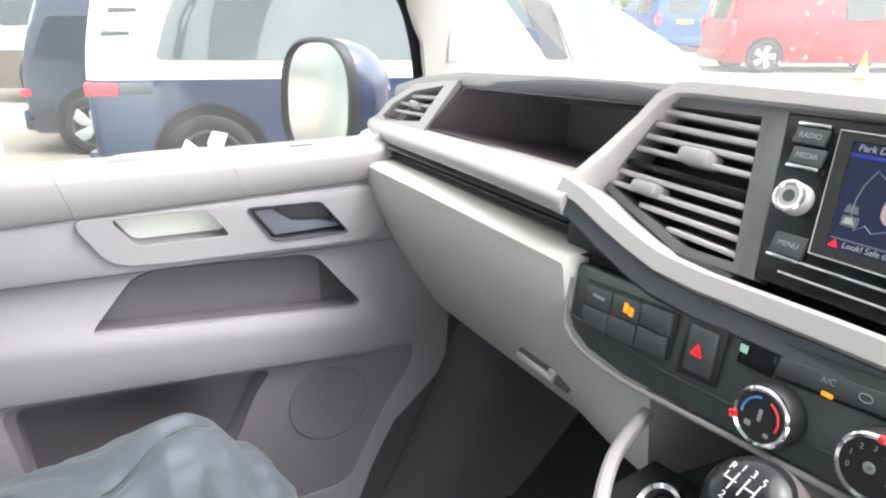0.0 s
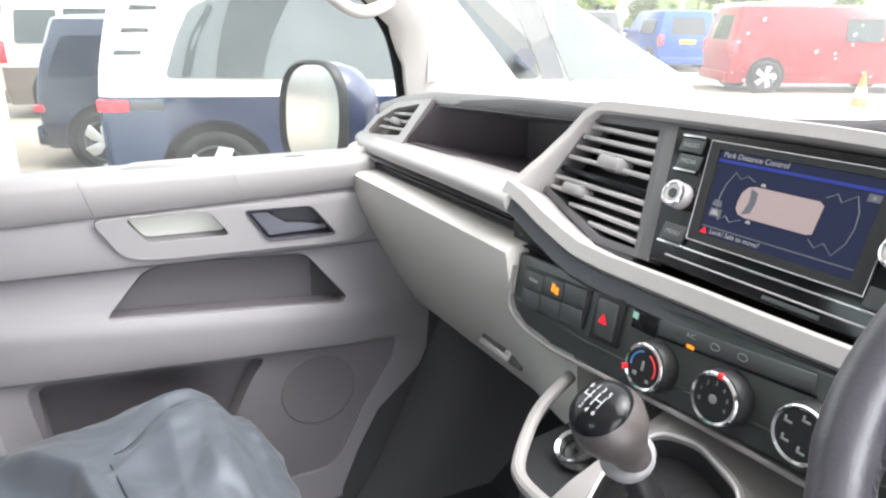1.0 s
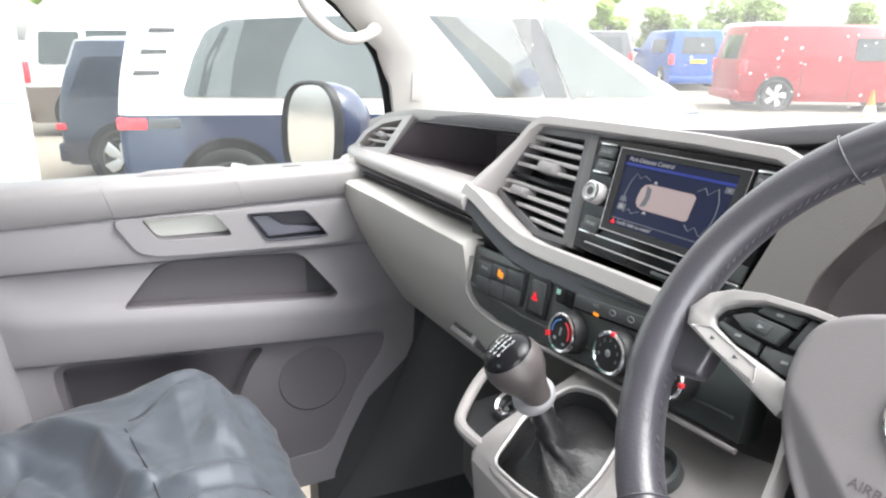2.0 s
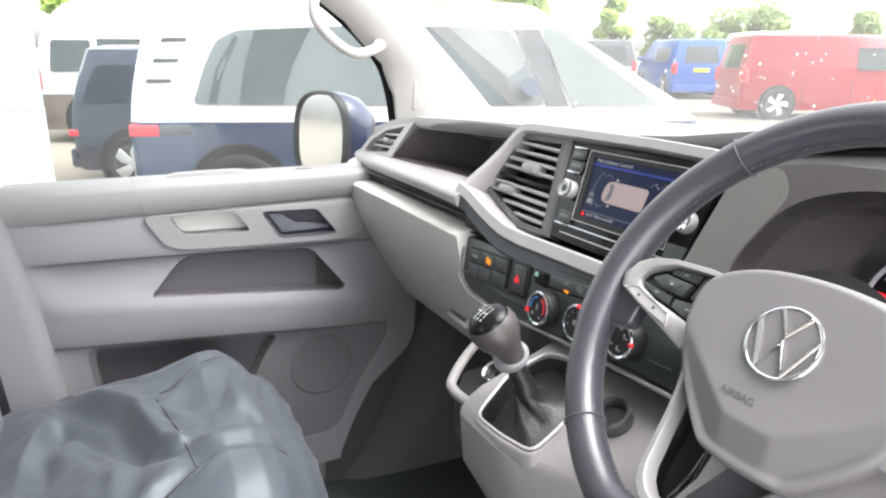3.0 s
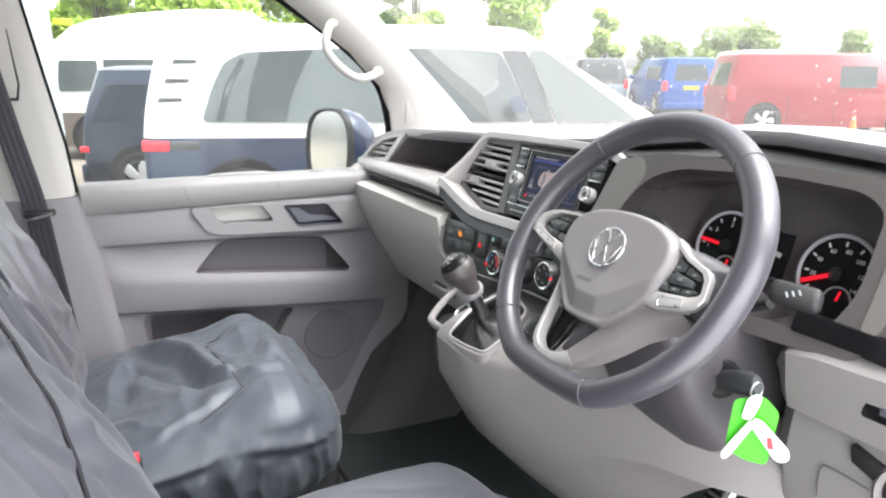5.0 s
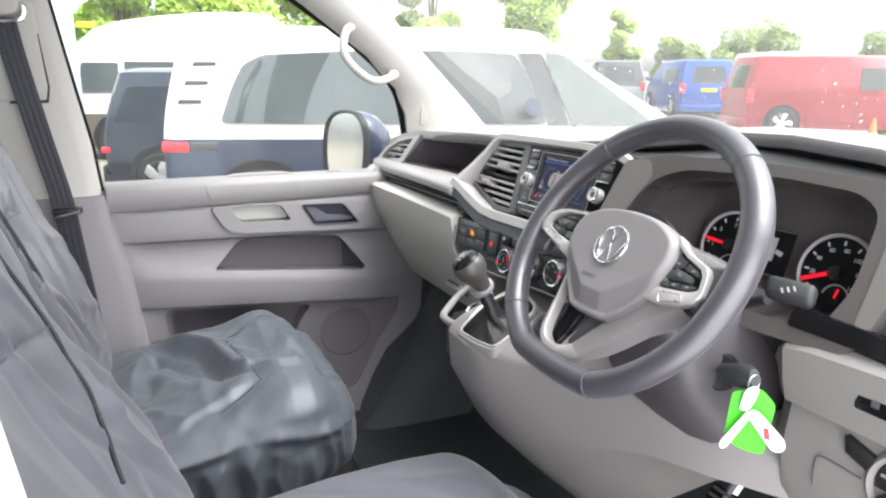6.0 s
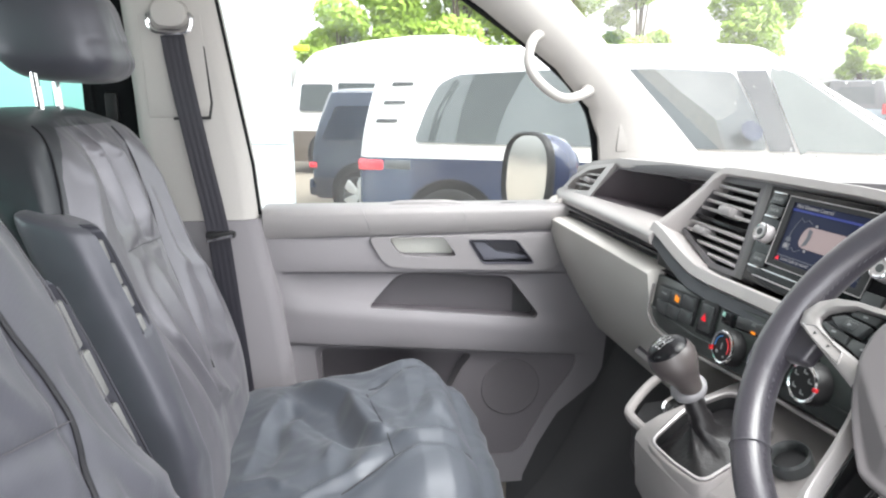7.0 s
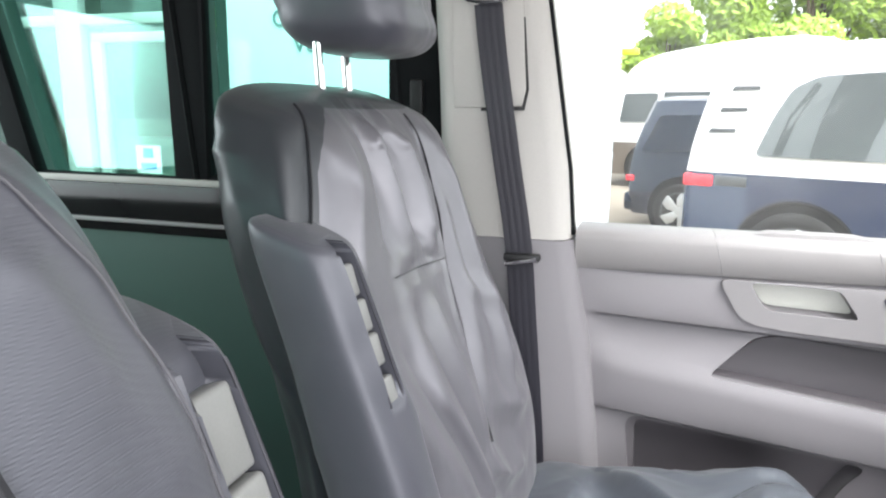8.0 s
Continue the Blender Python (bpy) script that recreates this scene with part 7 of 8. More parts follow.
    for dy in (-0.022, 0.054):
        part("headrest_post", tube(B(), [(-0.515 + dx0, yc + dy, 1.46), (-0.525 + dx0, yc + dy, 1.61)], 0.0055, 10), CHROME, hr)
    # folded-up armrest in its own sleeve, slit open down the front
    ax, ay, az, turn = arm_at
    spin = Matrix.Rotation(radians(turn), 3, "Z")
    spine = [(0.105, -0.40, 0.036, 0.052), (0.098, -0.32, 0.036, 0.054), (0.072, -0.22, 0.035, 0.053), (0.036, -0.11, 0.034, 0.050), (0.012, -0.04, 0.033, 0.047), (0.002, -0.008, 0.031, 0.043), (0.0, 0.0, 0.024, 0.034)]
    rings, beds = [], []
    for c, e in zip(smooth_path([Vector((a, b, 0)) for a, b, *_ in spine], 12), smooth_path([Vector((c, d, 0)) for *_, c, d in spine], 12)):
        ring = []
        open_here = min(1.0, max(0.0, (c.y - slit_low) / 0.012))
        shape = superring(e.x, e.y, 150, 3.4)
        flat = [Vector((ax + c.x, ay, az + c.y)) + spin @ Vector((dx, dy, 0)) - Vector((0, 0, dx * 0.3)) for dx, dy in shape]
        for p, (dx, dy), small in zip(flat, shape, rumple(flat, off, 0.0042, 0.4)):
            gap = 0.0
            if dx > 0 and open_here:
                edge = abs(dy) - slit
                gap = (-0.016 if edge < 0 else 0.003 * math.exp(-edge / 0.003)) * open_here
            ring.append(p + spin @ (Vector((dx, dy, 0)).normalized() * float(small) + Vector((gap, 0, 0))))
        rings.append(ring)
        beds.append((Vector((ax + c.x, ay, az + c.y)) + spin @ Vector((e.y, 0, 0)) - Vector((0, 0, e.y * 0.3)), c.y))
    ar = part("armrest", loft(B(), rings), COVER_DRIVER, st, "folded-up armrest in a slit nylon sleeve", smooth=80)
    z = -0.012
    lean = -18
    pitch = 0.032 if calm == 1.0 else 0.052
    while z > slit_low + 0.01:
        k = min(range(len(beds)), key=lambda i: abs(beds[i][1] - z + pitch / 2))
        at = beds[k][0] - spin @ Vector((0.004, 0, 0))
        bm = box(B(), (-0.016, -slit + 0.0008, -pitch / 2 + 0.001), (0.003, slit - 0.0008, pitch / 2 - 0.001), 0.0035, 3, m=Matrix.Translation(at) @ spin.to_4x4() @ pose(0, 0, 0, 0, lean, 0))
        part("armrest_segment", bm, ARM_PLASTIC, ar, "light-grey armrest plastic showing through the slit")
        z -= pitch
    # stitched lip round the slit
    for s in (-1, 1):
        lip = [b + spin @ Vector((0.0015, s * (slit + 0.002), 0)) for b, h in beds if slit_low < h < -0.006]
        part("stitched_edge", tube(B(), lip, 0.0013, 6), BELT, ar)
    return st


# folds of the two covers: the inner seam, the outer seam and the cross seam come first
passenger_lines = [
    (-0.006, 0.012, 0.7, (-0.165, 1.50), (-0.205, 1.455), (-0.236, 1.39), (-0.258, 1.317), (-0.245, 1.24), (-0.232, 1.15), (-0.20, 0.95)),
    (-0.008, 0.010, 0.6, (0.11, 1.49), (0.105, 1.40), (0.075, 1.30), (0.020, 1.19), (-0.02, 1.09)),
    (-0.004, 0.006, 1.0, (-0.13, 1.320), (0.06, 1.304)),
    (0.012, 0.022, 0.6, (-0.130, 1.49), (-0.150, 1.42), (-0.182, 1.358), (-0.215, 1.287), (-0.205, 1.20), (-0.17, 1.08)),
    (-0.011, 0.013, 0.6, (-0.085, 1.48), (-0.092, 1.41), (-0.112, 1.335)),
    (0.010, 0.017, 0.6, (-0.050, 1.49), (-0.045, 1.41), (-0.055, 1.335)),
    (-0.008, 0.013, 0.6, (0.000, 1.48), (0.005, 1.41), (0.000, 1.335)),
    (0.009, 0.018, 0.5, (0.050, 1.48), (0.050, 1.40), (0.025, 1.33)),
    (-0.007, 0.018, 0.7, (-0.095, 1.29), (-0.085, 1.18), (-0.05, 1.05)),
    (0.006, 0.026, 0.7, (-0.03, 1.29), (-0.045, 1.17), (-0.06, 1.06)),
    (-0.009, 0.015, 0.6, (-0.180, 1.27), (-0.155, 1.17), (-0.115, 1.05)), (0.008, 0.014, 0.6, (-0.145, 1.22), (-0.115, 1.13), (-0.08, 1.04)), (-0.010, 0.014, 0.6, (-0.290, 1.28), (-0.275, 1.18), (-0.25, 1.06)), (0.011, 0.014, 0.6, (-0.315, 1.25), (-0.300, 1.15), (-0.27, 1.04)),
    (0.004, 0.012, 0.7, (-0.30, 1.20), (-0.27, 1.165), (-0.24, 1.16)), (0.004, 0.012, 0.7, (-0.31, 1.12), (-0.28, 1.09), (-0.25, 1.085)),
    (0.012, 0.020, 0.45, (0.150, 1.45), (0.155, 1.34), (0.130, 1.21), (0.09, 1.10)), (-0.009, 0.012, 0.5, (0.195, 1.42), (0.185, 1.30), (0.175, 1.17)),
    (0.006, 0.014, 0.7, (0.085, 1.255), (0.150, 1.225), (0.19, 1.18)), (0.008, 0.014, 0.7, (0.03, 1.13), (0.10, 1.085), (0.15, 1.08)), (0.009, 0.014, 0.7, (-0.06, 1.08), (0.02, 1.03), (0.09, 1.02)),
    (0.005, 0.007, 0.5, (-0.02, 1.500), (-0.05, 1.475), (-0.06, 1.455)), (0.005, 0.007, 0.5, (0.04, 1.500), (0.03, 1.47), (0.045, 1.45))]
driver_lines = [
    (-0.010, 0.010, 0.6, (0.165, 1.49), (0.162, 1.40), (0.174, 1.31), (0.148, 1.265), (0.10, 1.215), (0.03, 1.18)),
    (0.008, 0.006, 1.0, (0.185, 1.49), (0.205, 1.46), (0.228, 1.41), (0.250, 1.33), (0.262, 1.19)),
    (-0.005, 0.006, 1.0, (-0.05, 1.325), (0.07, 1.315), (0.172, 1.296)),
    (0.012, 0.026, 0.5, (0.175, 1.45), (0.198, 1.415), (0.218, 1.38), (0.24, 1.32)),
    (0.009, 0.012, 0.45, (0.06, 1.47), (0.10, 1.38), (0.15, 1.31)), (0.010, 0.012, 0.45, (0.03, 1.28), (0.09, 1.18), (0.17, 1.10)), (0.009, 0.011, 0.45, (-0.05, 1.44), (0.02, 1.36), (0.06, 1.25), (0.08, 1.12)),
    (-0.009, 0.011, 0.5, (-0.22, 1.40), (-0.20, 1.28), (-0.24, 1.14)), (0.010, 0.012, 0.4, (-0.30, 1.36), (-0.24, 1.24), (-0.22, 1.10)), (0.009, 0.010, 0.4, (-0.34, 1.26), (-0.27, 1.17), (-0.22, 1.15)),
    (0.008, 0.026, 0.5, (0.10, 1.46), (0.12, 1.38), (0.09, 1.32)), (-0.010, 0.016, 0.5, (0.205, 1.34), (0.215, 1.25), (0.20, 1.14)),
    (0.014, 0.018, 0.4, (0.18, 1.27), (0.22, 1.20), (0.23, 1.10)), (0.012, 0.020, 0.4, (0.14, 1.27), (0.12, 1.16), (0.15, 1.05)), (0.012, 0.020, 0.4, (0.02, 1.46), (0.03, 1.30), (0.0, 1.18)),
    (-0.010, 0.016, 0.5, (0.06, 1.28), (0.08, 1.18), (0.06, 1.06)), (0.010, 0.012, 0.4, (0.10, 1.22), (0.17, 1.19)), (0.010, 0.012, 0.4, (0.19, 1.23), (0.26, 1.20))]
seat("passenger seat under a creased slate-grey nylon cover", "front seats", 0.445, -1, 1.0, 0.0, 1.0, passenger_lines, (-0.425, 0.195, 1.392, -8), 0.010, -0.135)
seat("driver seat under a loose grey nylon cover", "front seats", -0.345, 1, 2.3, 0.084, 1.065, driver_lines, (-0.388, -0.054, 1.384, 0), 0.016, -0.30, (0.125, 0.0, 0.036), 0.2)
buckle = thing("belt_buckle", "red and black seat belt buckle beside the cushion", "belt buckle", (-0.2, 0.15, 0.9))
part("release_button", box(B(), (-0.210, 0.138, 0.955), (-0.188, 0.158, 0.966), 0.003), RED_MARK, buckle)
part("buckle_body", box(B(), (-0.213, 0.134, 0.86), (-0.185, 0.161, 0.956), 0.004), BLACK, buckle)
# rear bench headrest seen between the seats
rear = thing("rear_seat", "grey fabric rear seat by the sliding door, green window light put into its colour", "seat", (-1.0, 0.35, 0.5))
# Grey fabric with the tinted window's green light put into its base colour.
REAR = cloth("green_lit_seat_fabric", (0.085, 0.135, 0.115), 0.8, sheen=0.3)
rings = []
for x, z, w, d in ((-0.98, 0.95, 0.20, 0.07), (-1.03, 1.15, 0.205, 0.07), (-1.08, 1.30, 0.20, 0.065), (-1.102, 1.38, 0.185, 0.06), (-1.112, 1.43, 0.15, 0.05), (-1.118, 1.46, 0.10, 0.035), (-1.12, 1.473, 0.04, 0.015)):
    rings.append([(x + a, 0.345 + b, z - 0.2 * a) for a, b in superring(w, d, 48, 3)])
part("backrest", loft(B(), rings), REAR, rear, smooth=60)
part("cushion", box(B(), (-1.05, 0.12, 0.80), (-0.70, 0.58, 0.95), 0.05, 4), REAR, rear)
part("seat_base", box(B(), (-1.0, 0.15, 0.50), (-0.75, 0.55, 0.80), 0.02), BLACK, rear)


# ---- outside: the car park rises gently away from the van ----
SLOPE = 0.0157


def ground_z(x, y):
    return SLOPE * (0.45 * x + 0.893 * y)


def outside(x, y, heading):
    n = Vector((-SLOPE * 0.45, -SLOPE * 0.893, 1)).normalized()
    fwd = Vector((math.cos(radians(heading)), math.sin(radians(heading)), 0))
    fwd = (fwd - n * fwd.dot(n)).normalized()
    left = n.cross(fwd)
    return Matrix(((fwd.x, left.x, n.x, x), (fwd.y, left.y, n.y, y), (fwd.z, left.z, n.z, ground_z(x, y)), (0, 0, 0, 1)))


ASPHALT = material("buff_block_paving", (0.175, 0.150, 0.120), 0.9, grain=0.3, scale=25, bump=0.5, wear=0.25, wear_scale=0.6)
bm = B()
V = [(-2500, -2500), (2500, -2500), (2500, 2500), (-2500, 2500)]
bm.faces.new([bm.verts.new((x, y, ground_z(x, y))) for x, y in V])
single("ground", bm, ASPHALT, "pale buff paved car park", "ground", kind="structure")

WHITE_PAINT = material("white_car_paint", (0.80, 0.80, 0.80), 0.25, coat=0.6, bump=0, grain=0.01, wear=0.03, wear_scale=2)
NAVY = material("navy_car_paint", (0.020, 0.034, 0.075), 0.10, coat=1.0, bump=0, grain=0.02, wear=0.05, wear_scale=2)
DARK_NAVY = material("dark_navy_car_paint", (0.008, 0.017, 0.042), 0.22, coat=0.8, bump=0, grain=0.02, wear=0.05, wear_scale=2)
RED_PAINT = material("red_car_paint", (0.30, 0.008, 0.018), 0.35, coat=0.15, bump=0, grain=0.02, wear=0.05, wear_scale=2)
BLUE_PAINT = material("bright_blue_car_paint", (0.008, 0.075, 0.33), 0.35, coat=0.15, bump=0, grain=0.02, wear=0.05, wear_scale=2)
BROWN_PAINT = material("brown_grey_car_paint", (0.16, 0.135, 0.115), 0.3, coat=0.5, bump=0, wear=0.05, wear_scale=2)
GREY_PAINT = material("dark_grey_car_paint", (0.06, 0.065, 0.07), 0.3, coat=0.6, bump=0, wear=0.05, wear_scale=2)
# Bases and slow tone put see-through light and reflections into the car glass.
CAR_GLASS = material("dark_car_glass", (0.058, 0.068, 0.07), 0.05, bump=0, grain=0.0, spec=0.35, wear=0.25, wear_scale=1.5)
PALE_GLASS = material("pale_car_glass", (0.17, 0.195, 0.19), 0.05, bump=0, grain=0.0, spec=0.4, wear=0.25, wear_scale=1.5)
MID_GLASS = material("grey_car_glass", (0.115, 0.130, 0.135), 0.05, bump=0, grain=0.0, spec=0.4, wear=0.35, wear_scale=1.2)
DEEP_GLASS = material("deep_tinted_car_glass", (0.014, 0.020, 0.032), 0.06, bump=0, grain=0.0, spec=0.4, wear=0.3, wear_scale=2.0)
TYRE = material("tyre_rubber", (0.02, 0.02, 0.02), 0.8, scale=120)
ALLOY = material("silver_alloy", (0.62, 0.62, 0.62), 0.35, metal=0.5, bump=0)
TAIL_RED = material("red_tail_lamp", (0.72, 0.04, 0.06), 0.2, coat=0.5, bump=0)
YELLOW = material("yellow_plate", (0.85, 0.62, 0.02), 0.5, bump=0)
HIVIS = material("bright_yellow_green", (0.70, 0.78, 0.02), 0.5, bump=0)
ORANGE = material("orange_plastic", (0.85, 0.20, 0.02), 0.5, bump=0)


def road_wheel(parent, x, y, s, r=0.36):
    m = Matrix.Translation((x, y, r)) @ pose(0, 0, 0, 90 * -s, 0, 0)
    w = part("wheel", lathe(B(), [(r * 0.66, 0.002), (r * 0.74, 0.012), (r * 0.93, 0.014), (r, 0.0), (r, -0.05), (r * 0.66, -0.05)], m, 40), TYRE, parent)
    part("rim", lathe(B(), [(r * 0.70, -0.04), (r * 0.72, 0.012), (r * 0.66, 0.010), (r * 0.62, -0.008), (0.0, -0.010), (0.0, -0.04)], m, 40), GREY_PAINT, w)
    for k in range(5):
        bm = B()
        a = pose(0, 0, 0, 0, 0, 72 * k + 12)
        prism(bm, [m @ a @ Vector(p) for p in ((0.03, -0.030, -0.006), (r * 0.40, -0.075, -0.006), (r * 0.67, -0.105, -0.004), (r * 0.69, 0.010, -0.004), (r * 0.45, 0.045, -0.006), (0.03, 0.030, -0.006))], (m.to_3x3() @ Vector((0, 0, 0.018))), 0.006)
        part("spoke", bm, ALLOY, w)
    part("hub_cap", lathe(B(), [(0.05, -0.01), (0.05, 0.012), (0, 0.016), (0, -0.01)], m, 16), ALLOY, w)


def van(name, m, length, height, width, low_mat, high_mat, split, label, nose=0.9, screen=1.0, side_glass=(), rear_glass=True, louvres=False, roof_lift=0.0, plate_bar=False, base=0.22, lamps="band", wheels=True, sides=(-1, 1), rear_slope=0.22, seam_x=(), pillars=(), quarter=None, a_post=None, mirror_x=None, glass_of=None, rear_wheel=0.86, tyre_r=0.36):
    """A parked van built round the ground point below the middle of its rear bumper; x runs to its nose."""
    v = thing(name, label, "van", m=m)
    hw = width / 2
    belt = height * 0.62

    def half(z):
        t = z / height
        if t < 0.22:
            return hw * (0.93 + 0.07 * t / 0.22)
        if t < 0.60:
            return hw
        return hw * (1 - 0.17 * ((t - 0.60) / 0.40) ** 1.35)

    def tail(z):
        t = max(0, (z / height - 0.45) / 0.55)
        return rear_slope * t ** 1.4 + (0.03 if z < 0.4 else 0)

    def front(z):
        t = z / height
        if t < 0.25:
            return length - 0.05
        if t < 0.50:
            return length - 0.02 - 0.10 * (t - 0.25) / 0.25
        if t < 0.60:
            return length - 0.12 - nose * 0.55 * (t - 0.50) / 0.10
        return length - 0.12 - nose * 0.55 - screen * ((t - 0.60) / 0.40) ** 0.92

    def slab(z0, z1, mat, nm, top=False):
        rings = []
        n = max(3, int((z1 - z0) / 0.07))
        zs = [z0 + (z1 - z0) * i / n for i in range(n + 1)]
        if top:
            zs = zs[:-1] + [z1 - 0.05, z1 - 0.02, z1 - 0.004, z1]
        for i, z in enumerate(zs):
            h, a, b = half(z), tail(z), front(z)
            if top and i >= len(zs) - 3:
                k = (0.06, 0.16, 0.34)[i - len(zs) + 3]
                h, a, b = h - k, a + k, b - k
            c = min(0.16, h * 0.2)
            rings.append([(a, -h + c, z), (a + 0.02, -h + c * 0.35, z), (a + c * 0.6, -h, z), ((a + b) / 2, -h - 0.006, z), (b - c * 1.8, -h + 0.01, z), (b - c * 0.5, -h + c * 0.8, z), (b - 0.02, -h * 0.55, z), (b, 0, z),
                          (b - 0.02, h * 0.55, z), (b - c * 0.5, h - c * 0.8, z), (b - c * 1.8, h - 0.01, z), ((a + b) / 2, h + 0.006, z), (a + c * 0.6, h, z), (a + 0.02, h - c * 0.35, z), (a, h - c, z)])
        return part(nm, loft(B(), rings), mat, v, smooth=40)

    slab(base, split, low_mat, "lower_body")
    slab(split + 0.001, height + roof_lift, high_mat, "upper_body", True)
    for s in sides:
        for n_glass, pts in enumerate(side_glass):
            bm = B()
            out = [Vector(p) for p in rounded([(x, 0, z) for x, z in pts], 0.05 if n_glass == 0 else 0.02, 3)]
            prism(bm, [(p.x, s * (half(p.z) + 0.010 + 0.003 * n_glass), p.z) for p in out], (0, s * 0.012, 0))
            part("window", bm, glass_of[n_glass] if glass_of else CAR_GLASS, v)
        if quarter:
            out = smooth_path([(x, 0, z) for x, z in quarter], 2, True)
            part("quarter_window", prism(B(), [(p.x, s * (half(p.z) + 0.010), p.z) for p in out], (0, s * 0.012, 0)), PALE_GLASS, v)
            part("pillar_panel", prism(B(), [(x, s * (half(z) + 0.008), z) for x, z in a_post], (0, s * 0.012, 0)), GREY_PAINT, v)
        for x in pillars:
            part("window_divider", prism(B(), [(x, s * (half(z) + 0.016), z) for z in (1.22, 1.35, 1.48, 1.50)] + [(x + 0.035, s * (half(z) + 0.016), z) for z in (1.50, 1.48, 1.35, 1.22)], (0, s * 0.008, 0)) if height < 1.8 else prism(B(), [(x, s * (half(z) + 0.012), z) for z in (1.21, 1.35, 1.5, 1.62, 1.71)] + [(x + 0.035, s * (half(z) + 0.012), z) for z in (1.71, 1.62, 1.5, 1.35, 1.21)], (0, s * 0.014, 0)), BLACK, v)
        for x in seam_x:
            part("door_seam", prism(B(), [(x, s * (hw + 0.003), split - 0.02), (x + 0.012, s * (hw + 0.003), split - 0.02), (x + 0.012, s * (hw + 0.003), base + 0.08), (x, s * (hw + 0.003), base + 0.08)], (0, s * 0.004, 0)), BLACK, v)
        if louvres:
            for k in range(3):
                z = split + 0.30 + 0.155 * k
                x = tail(z) + 0.13 + 0.03 * k
                bm = B()
                prism(bm, [(x, s * (half(z) + 0.004), z), (x + 0.20, s * (half(z) + 0.004), z + 0.006), (x + 0.20, s * (half(z) + 0.004), z + 0.034), (x + 0.02, s * (half(z) + 0.004), z + 0.036)], (0, s * 0.010, 0), 0.002)
                part("louvre", bm, GREY_PAINT, v)
        if lamps == "low":
            part("tail_lamp", box(B(), (-0.01, min(s * (hw - 0.10), s * (hw + 0.004)), 0.60), (0.10, max(s * (hw - 0.10), s * (hw + 0.004)), 0.67), 0.01), TAIL_RED, v, "red tail lamp")
        elif lamps == "band":
            bm = B()
            box(bm, (0.02, min(s * (hw - 0.30), s * (hw + 0.006)), split - 0.115), (0.26, max(s * (hw - 0.30), s * (hw + 0.006)), split - 0.015), 0.02)
            part("tail_lamp", bm, TAIL_RED, v, "red tail lamp")
            bm = B()
            box(bm, (0.265, min(s * (hw - 0.02), s * (hw + 0.008)), split - 0.10), (0.50, max(s * (hw - 0.02), s * (hw + 0.008)), split - 0.02), 0.01)
            part("lamp_strip", bm, GREY_PAINT, v)
        else:
            bm = B()
            box(bm, (-0.012, min(s * (hw - 0.16), s * (hw + 0.014)), height * 0.43), (0.15, max(s * (hw - 0.16), s * (hw + 0.014)), height * 0.60), 0.02)
            part("tail_lamp", bm, TAIL_RED, v, "red tail lamp")
        if wheels:
            for x in (rear_wheel, length - 0.92):
                lathe_m = Matrix.Translation((x, s * (hw - 0.05), tyre_r + 0.01)) @ pose(0, 0, 0, 90 * -s, 0, 0)
                part("wheel_arch", lathe(B(), [(0.0, 0.0), (tyre_r + 0.07, 0.0), (tyre_r + 0.075, 0.060), (tyre_r + 0.055, 0.062), (tyre_r + 0.05, 0.058), (0.0, 0.058)], lathe_m, 36), BLACK, v)
                road_wheel(v, x, s * (hw + 0.028), s, tyre_r)
        z = belt + 0.0
        mx = mirror_x or front(z) - 0.42
        part("wing_mirror", tube(B(), [(mx, s * (hw - 0.02), z), (mx - 0.02, s * (hw + 0.10), z + 0.05), (mx - 0.03, s * (hw + 0.23), z + 0.07)], [0.03, 0.07, 0.065], 10, flat=1.3), low_mat if low_mat is not WHITE_PAINT else BLACK, v)
    # windscreen and rear window follow the body
    bm = B()
    sheet(bm, 8, 4, lambda u, w_: Vector((front(height * (0.615 + 0.315 * w_)) - 0.02 * abs(2 * u - 1) ** 2 * 8 + 0.012, (2 * u - 1) * (half(height * (0.615 + 0.315 * w_)) - 0.07), height * (0.615 + 0.315 * w_))))
    part("windscreen", bm, CAR_GLASS, v)
    if rear_glass:
        bm = B()
        sheet(bm, 6, 4, lambda u, w_: Vector((tail(height * (0.60 + 0.28 * w_)) - 0.008 + 0.02 * abs(2 * u - 1) ** 3, (2 * u - 1) * (half(height * (0.60 + 0.28 * w_)) - 0.14), height * (0.60 + 0.28 * w_))))
        part("rear_window", bm, CAR_GLASS, v)
    bm = B()
    box(bm, (-0.05, -hw + 0.05, base + 0.02), (0.10, hw - 0.05, base + 0.24), 0.04)
    part("rear_bumper", bm, low_mat, v)
    if plate_bar:
        bm = B()
        box(bm, (-0.03, -0.26, height * 0.455), (0.02, 0.26, height * 0.515), 0.005)
        part("number_plate", bm, YELLOW, v, "plain yellow plate")
    return v


H = 1.93
# First outline is the window; the other two put in darker reflection shapes.
GL = [[(0.54, 1.115), (1.3, 1.108), (2.2, 1.105), (3.36, 1.105), (3.28, 1.32), (3.20, 1.47), (3.07, 1.70), (2.6, 1.725), (1.6, 1.715), (0.90, 1.68), (0.74, 1.60), (0.64, 1.40)],
      [(0.90, 1.118), (1.24, 1.112), (1.27, 1.25), (1.33, 1.42), (1.42, 1.60), (1.48, 1.700), (1.04, 1.682), (0.95, 1.40)],
      [(0.66, 1.125), (0.72, 1.125), (0.80, 1.40), (0.92, 1.62), (0.88, 1.64), (0.74, 1.40)]]
QL = [(3.58, 1.12), (3.64, 1.105), (4.0, 1.10), (4.26, 1.105), (4.30, 1.13), (3.90, 1.42), (3.50, 1.69), (3.40, 1.71), (3.34, 1.68)]
